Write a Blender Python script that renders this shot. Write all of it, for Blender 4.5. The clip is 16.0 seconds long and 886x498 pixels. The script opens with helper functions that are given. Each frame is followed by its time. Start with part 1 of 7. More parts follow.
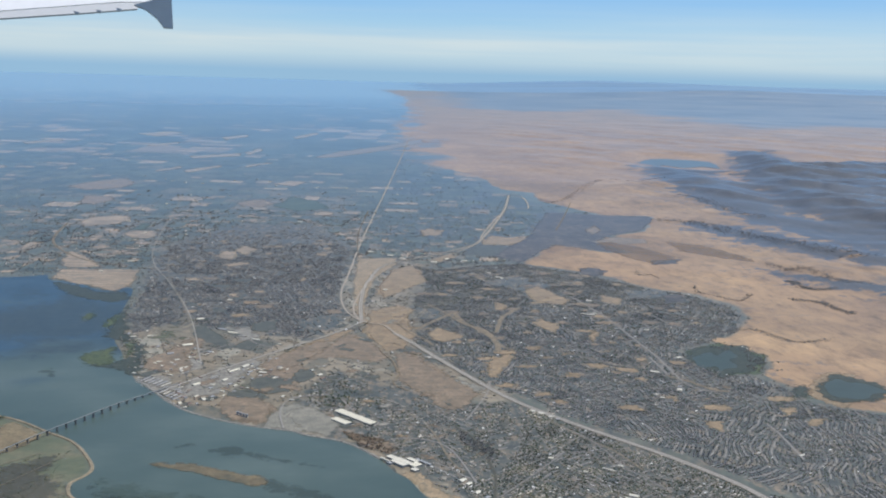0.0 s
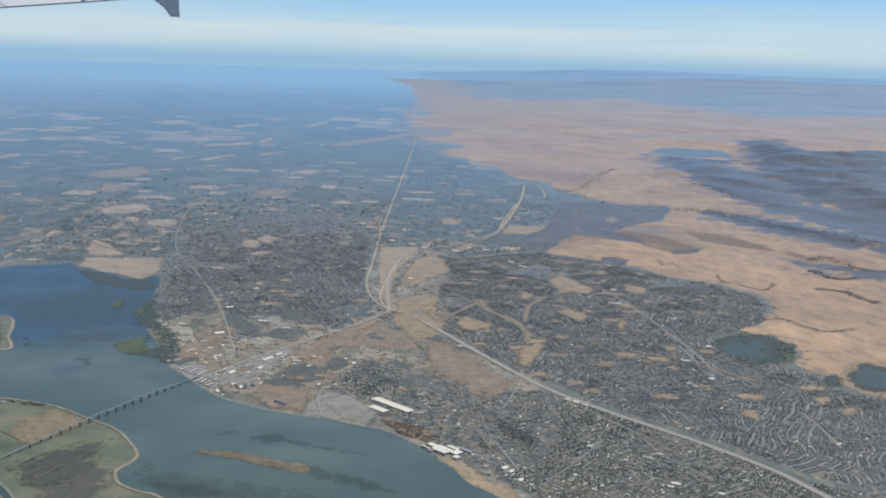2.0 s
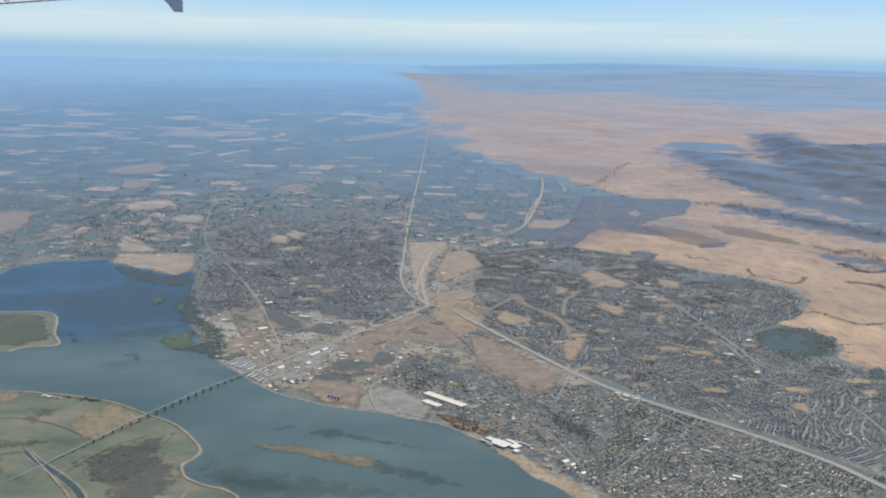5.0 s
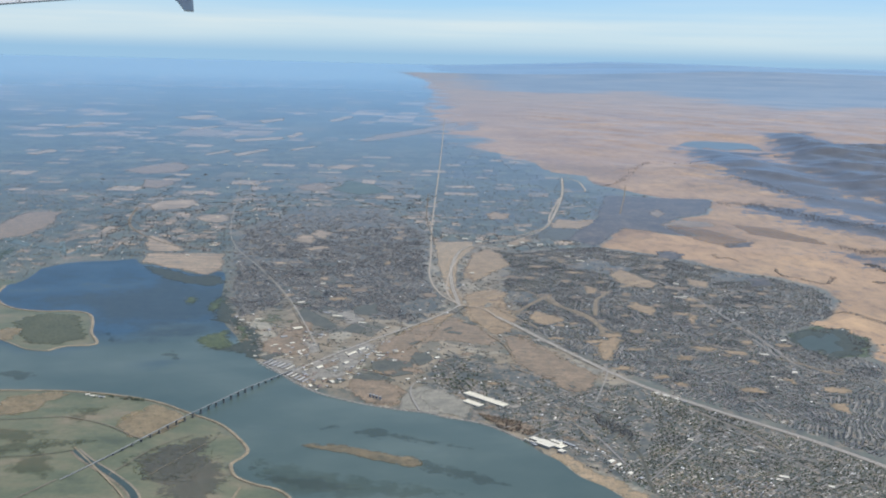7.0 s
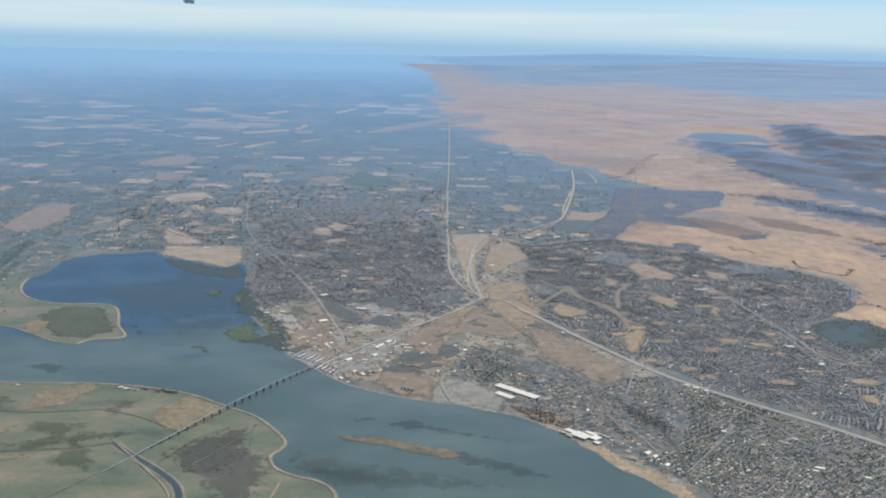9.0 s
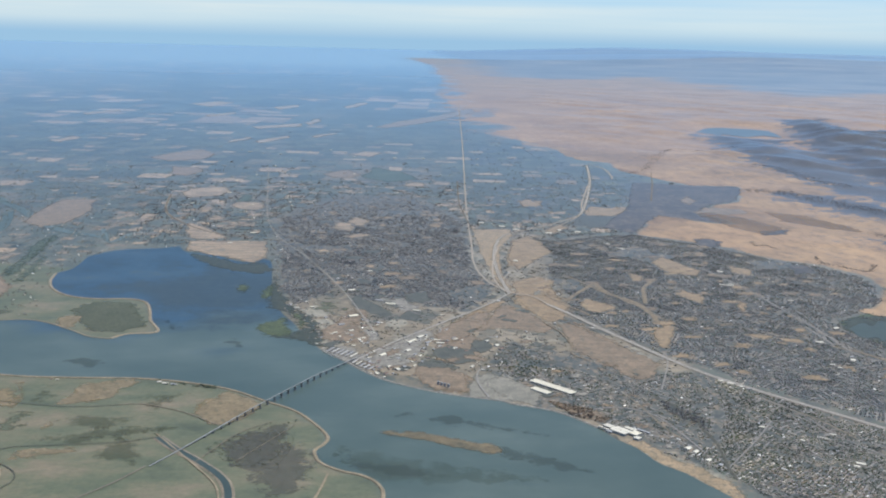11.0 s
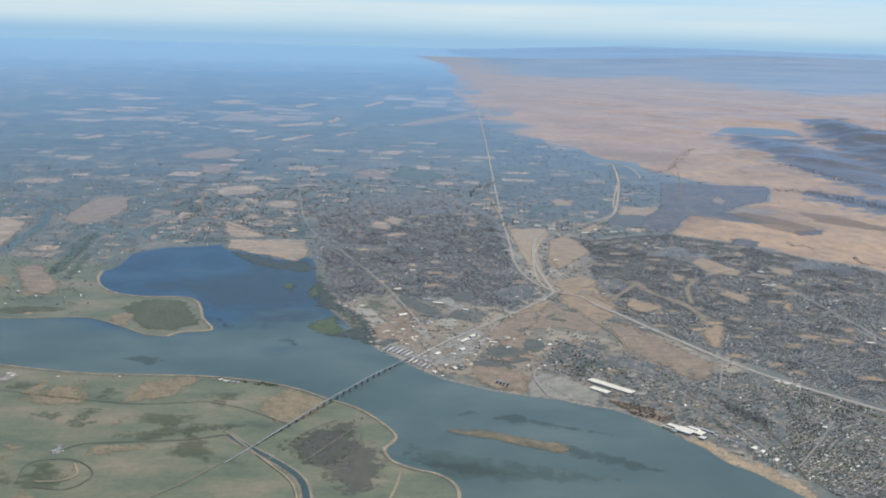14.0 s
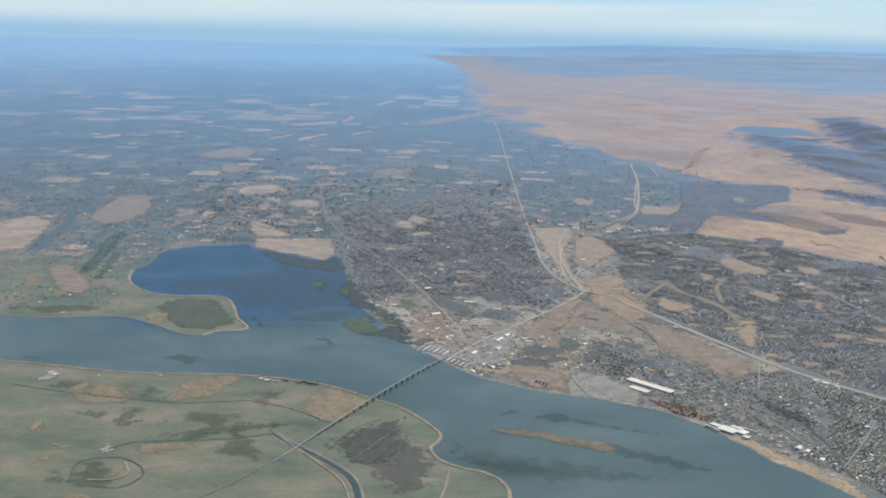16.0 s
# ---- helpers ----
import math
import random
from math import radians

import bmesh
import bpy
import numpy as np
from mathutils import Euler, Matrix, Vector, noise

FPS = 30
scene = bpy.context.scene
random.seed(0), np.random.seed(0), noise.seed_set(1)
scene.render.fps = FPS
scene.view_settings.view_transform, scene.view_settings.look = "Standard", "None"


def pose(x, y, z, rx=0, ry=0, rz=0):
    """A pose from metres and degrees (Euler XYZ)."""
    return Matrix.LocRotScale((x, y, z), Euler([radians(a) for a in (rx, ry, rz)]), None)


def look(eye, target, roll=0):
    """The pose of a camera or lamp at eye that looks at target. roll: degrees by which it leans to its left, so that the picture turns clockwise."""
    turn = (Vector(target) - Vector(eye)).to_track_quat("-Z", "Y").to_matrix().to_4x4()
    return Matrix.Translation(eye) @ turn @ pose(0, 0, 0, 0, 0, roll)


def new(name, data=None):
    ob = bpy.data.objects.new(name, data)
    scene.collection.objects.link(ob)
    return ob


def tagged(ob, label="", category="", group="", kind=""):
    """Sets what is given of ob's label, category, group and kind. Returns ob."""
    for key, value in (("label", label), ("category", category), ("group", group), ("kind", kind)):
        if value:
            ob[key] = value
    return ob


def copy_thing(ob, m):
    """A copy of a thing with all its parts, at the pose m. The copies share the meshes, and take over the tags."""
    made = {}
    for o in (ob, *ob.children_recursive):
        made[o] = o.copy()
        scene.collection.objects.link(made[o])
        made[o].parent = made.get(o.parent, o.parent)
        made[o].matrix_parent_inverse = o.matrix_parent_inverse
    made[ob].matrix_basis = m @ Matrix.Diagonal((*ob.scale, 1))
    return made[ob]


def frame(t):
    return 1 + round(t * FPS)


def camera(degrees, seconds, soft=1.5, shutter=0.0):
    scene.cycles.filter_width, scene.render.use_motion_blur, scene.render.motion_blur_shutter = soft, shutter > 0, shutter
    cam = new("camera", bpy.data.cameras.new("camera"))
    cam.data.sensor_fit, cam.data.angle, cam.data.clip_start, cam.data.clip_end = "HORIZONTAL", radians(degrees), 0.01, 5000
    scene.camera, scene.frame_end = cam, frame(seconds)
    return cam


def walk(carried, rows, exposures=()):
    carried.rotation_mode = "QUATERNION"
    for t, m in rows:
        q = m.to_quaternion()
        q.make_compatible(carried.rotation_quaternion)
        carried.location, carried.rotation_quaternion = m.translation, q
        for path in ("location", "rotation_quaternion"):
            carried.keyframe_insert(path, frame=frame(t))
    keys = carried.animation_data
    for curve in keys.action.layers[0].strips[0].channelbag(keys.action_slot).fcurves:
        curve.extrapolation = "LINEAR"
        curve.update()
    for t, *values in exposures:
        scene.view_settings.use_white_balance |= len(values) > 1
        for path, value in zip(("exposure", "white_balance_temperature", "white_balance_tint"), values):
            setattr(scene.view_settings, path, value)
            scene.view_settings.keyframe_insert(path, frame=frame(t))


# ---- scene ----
# The land is built at about 1:67, so that the view to the horizon lies within the lens's reach.
# ---------- camera ----------
cam = camera(45.72, 16.0, soft=2.0)
PATH = [
    (0, (17.543, 0.645, 43.874), (25.308, 98.979, 27.440), 1.65),
    (0.5, (16.525, 0.590, 43.873), (24.064, 98.917, 27.290), 1.67),
    (1, (15.482, 0.536, 43.872), (23.345, 98.865, 27.453), 1.65),
    (1.5, (14.402, 0.471, 43.876), (22.167, 98.705, 26.852), 1.69),
    (2, (13.294, 0.402, 43.885), (20.679, 98.582, 26.388), 1.71),
    (2.5, (12.168, 0.349, 43.896), (19.846, 98.435, 26.005), 1.70),
    (3, (11.047, 0.303, 43.908), (18.674, 98.369, 25.885), 1.61),
    (3.5, (9.939, 0.259, 43.920), (17.562, 98.313, 25.827), 1.58),
    (4, (8.837, 0.218, 43.932), (16.303, 98.307, 25.966), 1.52),
    (6.5, (3.345, 0.084, 44.059), (10.335, 98.170, 25.889), 1.49),
    (7, (2.274, 0.070, 44.079), (8.868, 98.191, 25.948), 1.45),
    (7.5, (1.223, 0.067, 44.102), (7.810, 98.139, 25.703), 1.45),
    (8, (0.181, 0.050, 44.125), (7.214, 98.047, 25.495), 1.46),
    (8.5, (-0.882, 0.009, 44.149), (5.999, 97.951, 25.175), 1.45),
    (9, (-1.972, -0.042, 44.176), (4.733, 97.927, 25.281), 1.39),
    (11.5, (-7.538, -0.374, 44.443), (-1.322, 97.508, 24.938), 1.49),
    (12, (-8.680, -0.428, 44.468), (-2.821, 97.504, 25.106), 1.49),
    (12.5, (-9.830, -0.484, 44.482), (-4.088, 97.430, 24.992), 1.49),
    (13, (-10.979, -0.528, 44.498), (-5.557, 97.413, 25.052), 1.49),
    (13.5, (-12.120, -0.558, 44.519), (-6.770, 97.326, 24.765), 1.58),
    (14, (-13.255, -0.587, 44.533), (-7.552, 97.303, 24.911), 1.55),
    (14.5, (-14.380, -0.619, 44.545), (-8.581, 97.216, 24.679), 1.56),
    (15, (-15.506, -0.650, 44.554), (-10.016, 97.216, 24.753), 1.54),
    (15.5, (-16.654, -0.675, 44.559), (-11.148, 97.171, 24.663), 1.53),
    (16, (-17.802, -0.690, 44.566), (-12.590, 97.203, 24.823), 1.51),
]
walk(cam, [(t, look(eye, aim, roll)) for t, eye, aim, roll in PATH], [(0.0, 0.12, 6220, 10), (2.5, 0.14, 6220, 10), (3.5, 0.25, 6220, 10), (16.0, 0.25, 6220, 10)])

# ---------- sky and sun ----------
SUN_HIGH, SUN_TURN = 60.0, 55.0      # degrees above the horizon; to the right of +y
world = bpy.data.worlds.new("sky")
scene.world = world
world.use_nodes = True
wt = world.node_tree
wt.nodes.clear()
sky = wt.nodes.new("ShaderNodeTexSky")
sky.sky_type, sky.sun_disc = "NISHITA", False
sky.sun_elevation, sky.sun_rotation = radians(SUN_HIGH), radians(SUN_TURN)
sky.altitude, sky.air_density, sky.dust_density, sky.ozone_density = 2500, 1.0, 1.2, 1.5
back = wt.nodes.new("ShaderNodeBackground")
back.inputs[1].default_value = 0.10
wout = wt.nodes.new("ShaderNodeOutputWorld")
# thin high cloud: long level streaks low over the horizon
tc = wt.nodes.new("ShaderNodeTexCoord")
sq = wt.nodes.new("ShaderNodeMapping")
sq.inputs["Scale"].default_value = (1.2, 1.2, 26.0)
cn = wt.nodes.new("ShaderNodeTexNoise")
cn.inputs["Scale"].default_value, cn.inputs["Detail"].default_value = 2.2, 6.0
sep = wt.nodes.new("ShaderNodeSeparateXYZ")

def height_ramp(stops):
    """A colour that follows the height above the horizon."""
    r = wt.nodes.new("ShaderNodeValToRGB")
    el = r.color_ramp.elements
    el[0].position, el[0].color = stops[0][0], (*stops[0][1], 1)
    el[1].position, el[1].color = stops[-1][0], (*stops[-1][1], 1)
    for p, c in stops[1:-1]:
        el.new(p).color = (*c, 1)
    wt.links.new(sep.outputs[2], r.inputs[0])
    return r.outputs[0]


veil = height_ramp(((0.0, (1.0,) * 3), (0.02, (0.85,) * 3), (0.08, (0.85,) * 3), (0.2, (0.4,) * 3), (0.6, (0.0,) * 3)))
air = height_ramp(((0.0, (0.29, 0.46, 0.61)), (0.005, (0.33, 0.49, 0.62)), (0.014, (0.41, 0.565, 0.66)), (0.045, (0.32, 0.54, 0.72)), (0.075, (0.2, 0.45, 0.76)), (0.3, (0.14, 0.32, 0.68))))
band = height_ramp(((0.0, (0.0,) * 3), (0.006, (0.05,) * 3), (0.022, (0.85,) * 3), (0.032, (0.85,) * 3), (0.045, (0.3,) * 3), (0.07, (0.14,) * 3), (0.5, (0.08,) * 3)))
streak = wt.nodes.new("ShaderNodeMapRange")
streak.inputs["From Min"].default_value, streak.inputs["From Max"].default_value = 0.34, 0.64
streak.inputs["To Min"].default_value, streak.inputs["To Max"].default_value = 0.2, 1.1
mul = wt.nodes.new("ShaderNodeMath")
mul.operation = "MULTIPLY"
cloud = wt.nodes.new("ShaderNodeMixRGB")
cloud.inputs[2].default_value = (0.60, 0.67, 0.675, 1)
lift = wt.nodes.new("ShaderNodeMixRGB")
lift.blend_type = "MULTIPLY"
lift.inputs[0].default_value, lift.inputs[2].default_value = 1.0, (10, 10, 10, 1)
mixc = wt.nodes.new("ShaderNodeMixRGB")
for a, b in ((tc.outputs["Generated"], sq.inputs[0]), (sq.outputs[0], cn.inputs["Vector"]), (tc.outputs["Generated"], sep.inputs[0]),
             (cn.outputs[0], streak.inputs[0]), (streak.outputs[0], mul.inputs[0]), (band, mul.inputs[1]), (mul.outputs[0], cloud.inputs[0]),
             (air, cloud.inputs[1]), (cloud.outputs[0], lift.inputs[1]), (veil, mixc.inputs[0]), (sky.outputs[0], mixc.inputs[1]), (lift.outputs[0], mixc.inputs[2]),
             (mixc.outputs[0], back.inputs[0]), (back.outputs[0], wout.inputs[0])):
    wt.links.new(a, b)
lamp = bpy.data.lights.new("sun", "SUN")
lamp.energy, lamp.angle, lamp.color = 4.2, radians(0.53), (1.0, 0.95, 0.87)
sun = new("sun", lamp)
a, h = radians(SUN_TURN), radians(SUN_HIGH)
sun.matrix_world = look((0, 0, 300), Vector((0, 0, 300)) - Vector((math.sin(a) * math.cos(h), math.cos(a) * math.cos(h), math.sin(h))))
scene.view_settings.exposure = 0.0


# ---------- materials ----------
class Net:
    """A small writer of node trees."""

    def __init__(self, name):
        self.mat = bpy.data.materials.new(name)
        self.mat.use_nodes = True
        self.t = self.mat.node_tree
        self.bsdf = self.t.nodes["Principled BSDF"]
        self.co = self.node("ShaderNodeTexCoord").outputs["Object"]

    def node(self, kind, **sets):
        n = self.t.nodes.new(kind)
        for k, v in sets.items():
            setattr(n, k, v)
        return n

    def put(self, socket, value):
        if isinstance(value, bpy.types.NodeSocket):
            self.t.links.new(value, socket)
        elif isinstance(value, (tuple, list)):
            socket.default_value = (*value, 1)[: len(socket.default_value)]
        else:
            socket.default_value = value

    def noise(self, scale, detail=4.0, rough=0.6, stretch=None, turn=0.0, co=None):
        n = self.node("ShaderNodeTexNoise")
        src = co or self.co
        if stretch:
            m = self.node("ShaderNodeMapping")
            m.inputs["Scale"].default_value, m.inputs["Rotation"].default_value = stretch, (0, 0, radians(turn))
            self.put(m.inputs[0], src)
            src = m.outputs[0]
        self.put(n.inputs["Vector"], src)
        n.inputs["Scale"].default_value, n.inputs["Detail"].default_value, n.inputs["Roughness"].default_value = scale, detail, rough
        return n.outputs[0]

    def ramp(self, fac, *stops):
        r = self.node("ShaderNodeValToRGB")
        el = r.color_ramp.elements
        el[0].position, el[0].color = stops[0][0], (*stops[0][1], 1)
        el[1].position, el[1].color = stops[-1][0], (*stops[-1][1], 1)
        for p, c in stops[1:-1]:
            el.new(p).color = (*c, 1)
        self.put(r.inputs[0], fac)
        return r.outputs[0]

    def span(self, v, a, b, c=0.0, d=1.0):
        n = self.node("ShaderNodeMapRange")
        for k, x in zip(("From Min", "From Max", "To Min", "To Max"), (a, b, c, d)):
            n.inputs[k].default_value = x
        self.put(n.inputs[0], v)
        return n.outputs[0]

    def math(self, op, a, b):
        n = self.node("ShaderNodeMath", operation=op)
        self.put(n.inputs[0], a), self.put(n.inputs[1], b)
        return n.outputs[0]

    def mix(self, fac, a, b, how="MIX"):
        n = self.node("ShaderNodeMixRGB", blend_type=how)
        self.put(n.inputs[0], fac), self.put(n.inputs[1], a), self.put(n.inputs[2], b)
        return n.outputs[0]

    def attr(self, name):
        n = self.node("ShaderNodeAttribute", attribute_name=name)
        return n.outputs["Fac"]

    def bump(self, height, strength, distance):
        n = self.node("ShaderNodeBump")
        n.inputs["Strength"].default_value, n.inputs["Distance"].default_value = strength, distance
        self.put(n.inputs["Height"], height)
        self.put(self.bsdf.inputs["Normal"], n.outputs[0])

    def done(self, colour, rough=0.9, spec=0.25, metal=0.0, haze_sheen=0.0):
        b = self.bsdf.inputs
        self.put(b["Base Color"], colour), self.put(b["Roughness"], rough)
        b["Specular IOR Level"].default_value, b["Metallic"].default_value = spec, metal
        if haze_sheen:
            b["Sheen Weight"].default_value, b["Sheen Roughness"].default_value = haze_sheen, HAZE_ROUGH
            b["Sheen Tint"].default_value = (*HAZE_TINT, 1)
        return self.mat


HAZE_SHEEN, HAZE_ROUGH, HAZE_TINT = 1.0, 0.19, (0.69, 0.83, 0.96)     # bluish sheen at low angles, put on surfaces to imitate haze


def earth(name, dark, light, scale, fine=6.0, rough=0.95, spots=None, haze_sheen=HAZE_SHEEN, fray=0.0, size=1.0, thin=1.0, rows=0.0):
    """Soil, grass or sand: two tones in broad drifts, fine grain over them, spots of a third tone.
    fray: how many metres in from the rim the cover breaks up and lets the land below show; thin: how dense it is; rows: how far furrows and strips show."""
    n = Net(name)
    c = n.ramp(n.noise(scale, 5), (0.33, dark), (0.67, light))
    g = n.noise(fine, 5, 0.7)
    c = n.mix(0.85, c, n.ramp(g, (0.3, (0.5, 0.5, 0.52)), (0.7, (1.28, 1.27, 1.22))), "MULTIPLY")
    if rows:
        c = n.mix(rows, c, n.ramp(n.noise(0.55, 4, 0.6, (0.12, 2.0, 1), 7), (0.38, (0.62, 0.62, 0.62)), (0.5, (1.0, 1.0, 1.0)), (0.62, (1.25, 1.22, 1.16))), "MULTIPLY")
    if spots:
        c = n.mix(n.span(n.noise(scale * 3.1, 7, 0.7), 0.53, 0.6), c, spots)
    n.bump(g, 0.2, 0.03)
    if fray:
        rim = n.math("ADD", n.attr("rim"), n.span(n.noise(1.1 / size, 7, 0.7), 0.3, 0.7, -fray * 1.3, fray * 0.7))
        n.put(n.bsdf.inputs["Alpha"], n.span(rim, 0.0, fray * 0.5, 0.0, thin))
    return n.done(c, 0.85, 0.3, 0, haze_sheen)


def islands(name, stops, rough=0.85, spec=0.3, metal=0.0, haze_sheen=0.0):
    """A colour for each separate piece of a mesh, taken at random from a ramp."""
    n = Net(name)
    r = n.node("ShaderNodeNewGeometry").outputs["Random Per Island"]
    c = n.ramp(r, *stops)
    c = n.mix(0.9, c, n.ramp(n.noise(0.14, 4, 0.7), (0.36, (0.5, 0.53, 0.6)), (0.5, (1.0, 1.0, 1.0)), (0.64, (1.5, 1.42, 1.3))), "MULTIPLY")
    return n.done(c, rough, spec, metal, haze_sheen)


def plain(name, colour, rough=0.7, spec=0.4, metal=0.0, wear=0.25, scale=9.0):
    n = Net(name)
    c = n.mix(wear, colour, n.ramp(n.noise(scale, 6, 0.7), (0.3, tuple(v * 0.45 for v in colour)), (0.7, tuple(min(1, v * 1.15) for v in colour))))
    return n.done(c, rough, spec, metal)


def ground_material():
    """Farm plain, hills of dry grass, oak woods, far mountains, suburb soil and marsh: each in its own region."""
    n = Net("land")
    # farm plain: the green and grey ground between the fields
    def cells(scale, turn, sx):
        m = n.node("ShaderNodeMapping")
        m.inputs["Rotation"].default_value, m.inputs["Scale"].default_value = (0, 0, radians(turn)), (scale, scale * sx, 1)
        n.put(m.inputs[0], n.co)
        v = n.node("ShaderNodeTexVoronoi", distance="CHEBYCHEV")
        v.inputs["Scale"].default_value, v.inputs["Randomness"].default_value = 1.0, 0.75
        n.put(v.inputs["Vector"], m.outputs[0])
        s = n.node("ShaderNodeSeparateColor")
        n.put(s.inputs[0], v.outputs["Color"])
        return s.outputs[0], s.outputs[1]
    farm = n.ramp(n.noise(0.03, 6, 0.65), (0.35, (0.054, 0.079, 0.07)), (0.5, (0.076, 0.101, 0.088)), (0.65, (0.105, 0.122, 0.102)))
    farm = n.mix(0.75, farm, n.ramp(n.noise(0.3, 9, 0.78, (1.2, 0.5, 1), 8), (0.34, (0.36, 0.42, 0.46)), (0.5, (0.9, 0.94, 0.96)), (0.66, (1.55, 1.45, 1.3))), "MULTIPLY")
    # dry grass hills
    g1, g2 = cells(0.045, -28, 0.7)
    gold = n.ramp(n.noise(0.018, 9, 0.7), (0.32, (0.15, 0.1, 0.066)), (0.5, (0.25, 0.166, 0.094)), (0.68, (0.35, 0.238, 0.128)))
    gold = n.mix(0.5, gold, n.ramp(g1, (0.0, (0.62, 0.6, 0.6)), (0.5, (1.0, 1.0, 1.0)), (1.0, (1.25, 1.22, 1.18))), "MULTIPLY")
    gold = n.mix(0.85, gold, n.ramp(n.noise(0.26, 10, 0.76, (1.2, 0.5, 1), 20), (0.34, (0.42, 0.40, 0.42)), (0.5, (1.0, 0.98, 0.96)), (0.66, (1.25, 1.2, 1.14))), "MULTIPLY")
    gully = n.node("ShaderNodeTexNoise", noise_dimensions="3D")
    gully.noise_type = "RIDGED_MULTIFRACTAL"
    n.put(gully.inputs["Vector"], n.co)
    gully.inputs["Scale"].default_value, gully.inputs["Detail"].default_value, gully.inputs["Roughness"].default_value = 0.05, 6, 0.6
    gold = n.mix(n.math("MULTIPLY", n.span(gully.outputs[0], 1.1, 1.5), 0.7), gold, (0.12, 0.09, 0.08))
    scrub = n.math("MULTIPLY", n.span(n.noise(0.3, 9, 0.8), 0.54, 0.6), n.span(n.noise(0.02, 6), 0.45, 0.58))
    gold = n.mix(n.math("MULTIPLY", scrub, 0.8), gold, (0.085, 0.085, 0.09))
    # oak woods
    wood = n.ramp(n.noise(0.24, 10, 0.78, (1.2, 0.45, 1), 25), (0.34, (0.02, 0.03, 0.045)), (0.54, (0.045, 0.054, 0.07)), (0.62, (0.07, 0.07, 0.075)), (0.72, (0.13, 0.11, 0.098)), (0.85, (0.22, 0.17, 0.125)))
    # far mountains, wooded, their colours paled to blue to imitate haze
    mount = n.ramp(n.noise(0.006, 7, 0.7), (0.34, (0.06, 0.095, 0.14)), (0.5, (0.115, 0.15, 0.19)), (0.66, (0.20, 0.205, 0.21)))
    # suburb soil, gardens and paving
    town = n.ramp(n.noise(0.55, 9, 0.8, (1.2, 0.6, 1), 20), (0.35, (0.018, 0.03, 0.035)), (0.49, (0.06, 0.072, 0.068)), (0.56, (0.13, 0.113, 0.086)), (0.67, (0.29, 0.22, 0.15)))
    # marsh and pasture on the island
    isle = n.ramp(n.noise(0.1, 9, 0.68, (0.8, 1.3, 1), 10), (0.32, (0.054, 0.07, 0.046)), (0.44, (0.09, 0.107, 0.066)), (0.54, (0.126, 0.128, 0.08)), (0.62, (0.165, 0.145, 0.098)), (0.74, (0.23, 0.186, 0.125)))
    isle = n.mix(0.6, isle, n.ramp(n.noise(1.4, 6, 0.7), (0.3, (0.65, 0.68, 0.68)), (0.7, (1.2, 1.2, 1.15))), "MULTIPLY")

    def inside(name, ragged, scale, soft=1.0, lots=None, step=0.0):
        d = n.math("ADD", n.attr(name), n.span(n.noise(scale, 8, 0.75), 0.25, 0.75, -ragged, ragged))
        if lots:
            d = n.math("ADD", d, n.span(lots, 0, 1, -step, step))
        return n.span(d, -soft, soft)
    # mixed farmland nearer the towns, and the rough ground by the river works
    near = n.ramp(n.noise(0.06, 7, 0.7), (0.35, (0.058, 0.067, 0.058)), (0.5, (0.098, 0.1, 0.08)), (0.65, (0.165, 0.142, 0.106)))
    near = n.mix(0.95, near, n.ramp(n.noise(0.55, 9, 0.8, (1.2, 0.45, 1), 12), (0.36, (0.36, 0.43, 0.48)), (0.5, (0.92, 0.95, 0.95)), (0.64, (1.55, 1.42, 1.3))), "MULTIPLY")
    w1, w2 = cells(0.24, 33, 0.6)
    waste = n.ramp(w1, (0.0, (0.055, 0.062, 0.055)), (0.25, (0.095, 0.098, 0.075)), (0.5, (0.165, 0.142, 0.10)), (0.75, (0.215, 0.175, 0.12)), (1.0, (0.25, 0.235, 0.185)))
    waste = n.mix(n.span(n.noise(0.22, 8, 0.72), 0.49, 0.57), waste, (0.15, 0.128, 0.09))
    waste = n.mix(0.85, waste, n.ramp(n.noise(0.8, 9, 0.78), (0.32, (0.42, 0.46, 0.46)), (0.5, (1.0, 1.0, 1.0)), (0.68, (1.35, 1.3, 1.22))), "MULTIPLY")
    c = n.mix(inside("mid", 70.0, 0.02, 45), farm, near)
    c = n.mix(inside("orchard", 12.0, 0.05, 5), c, n.ramp(n.noise(0.4, 10, 0.8, (1.2, 0.4, 1), 12), (0.35, (0.018, 0.032, 0.042)), (0.5, (0.06, 0.08, 0.085)), (0.58, (0.11, 0.115, 0.105)), (0.68, (0.26, 0.21, 0.155))))
    c = n.mix(inside("waste", 3.0, 0.2, 1.0), c, waste)
    c = n.mix(inside("isle", 1.0, 0.4), c, isle)
    c = n.mix(inside("town", 4.0, 0.25, 0.6), c, town)
    c = n.mix(inside("gold", 1.2, 0.2, 0.5, g2, 1.2), c, gold)
    # far hills turn pinkish and fade with distance: haze painted into the colour
    haze_fade = n.span(n.attr("reach"), 800, 2600, 1.0, 0.3)
    c = n.mix(n.math("MULTIPLY", inside("far_gold", 34.0, 0.022, 12, g2, 10.0), haze_fade), c, n.mix(0.4, gold, (0.29, 0.205, 0.165)))
    c = n.mix(inside("wood", 17.0, 0.13, 1.2), c, wood)
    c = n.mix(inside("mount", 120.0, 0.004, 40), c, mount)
    n.bump(n.noise(1.2, 6, 0.75), 0.06, 0.08)
    # far-out gloss imitates haze on the plain; dry hills and wooded mountains stay dull
    gloss = n.span(n.math("LOGARITHM", n.attr("reach"), 2.0), 8.3, 10.9, 0.72, 0.15)
    dull = n.math("MAXIMUM", inside("far_gold", 34.0, 0.022, 12, g2, 10.0), inside("mount", 120.0, 0.004, 40))
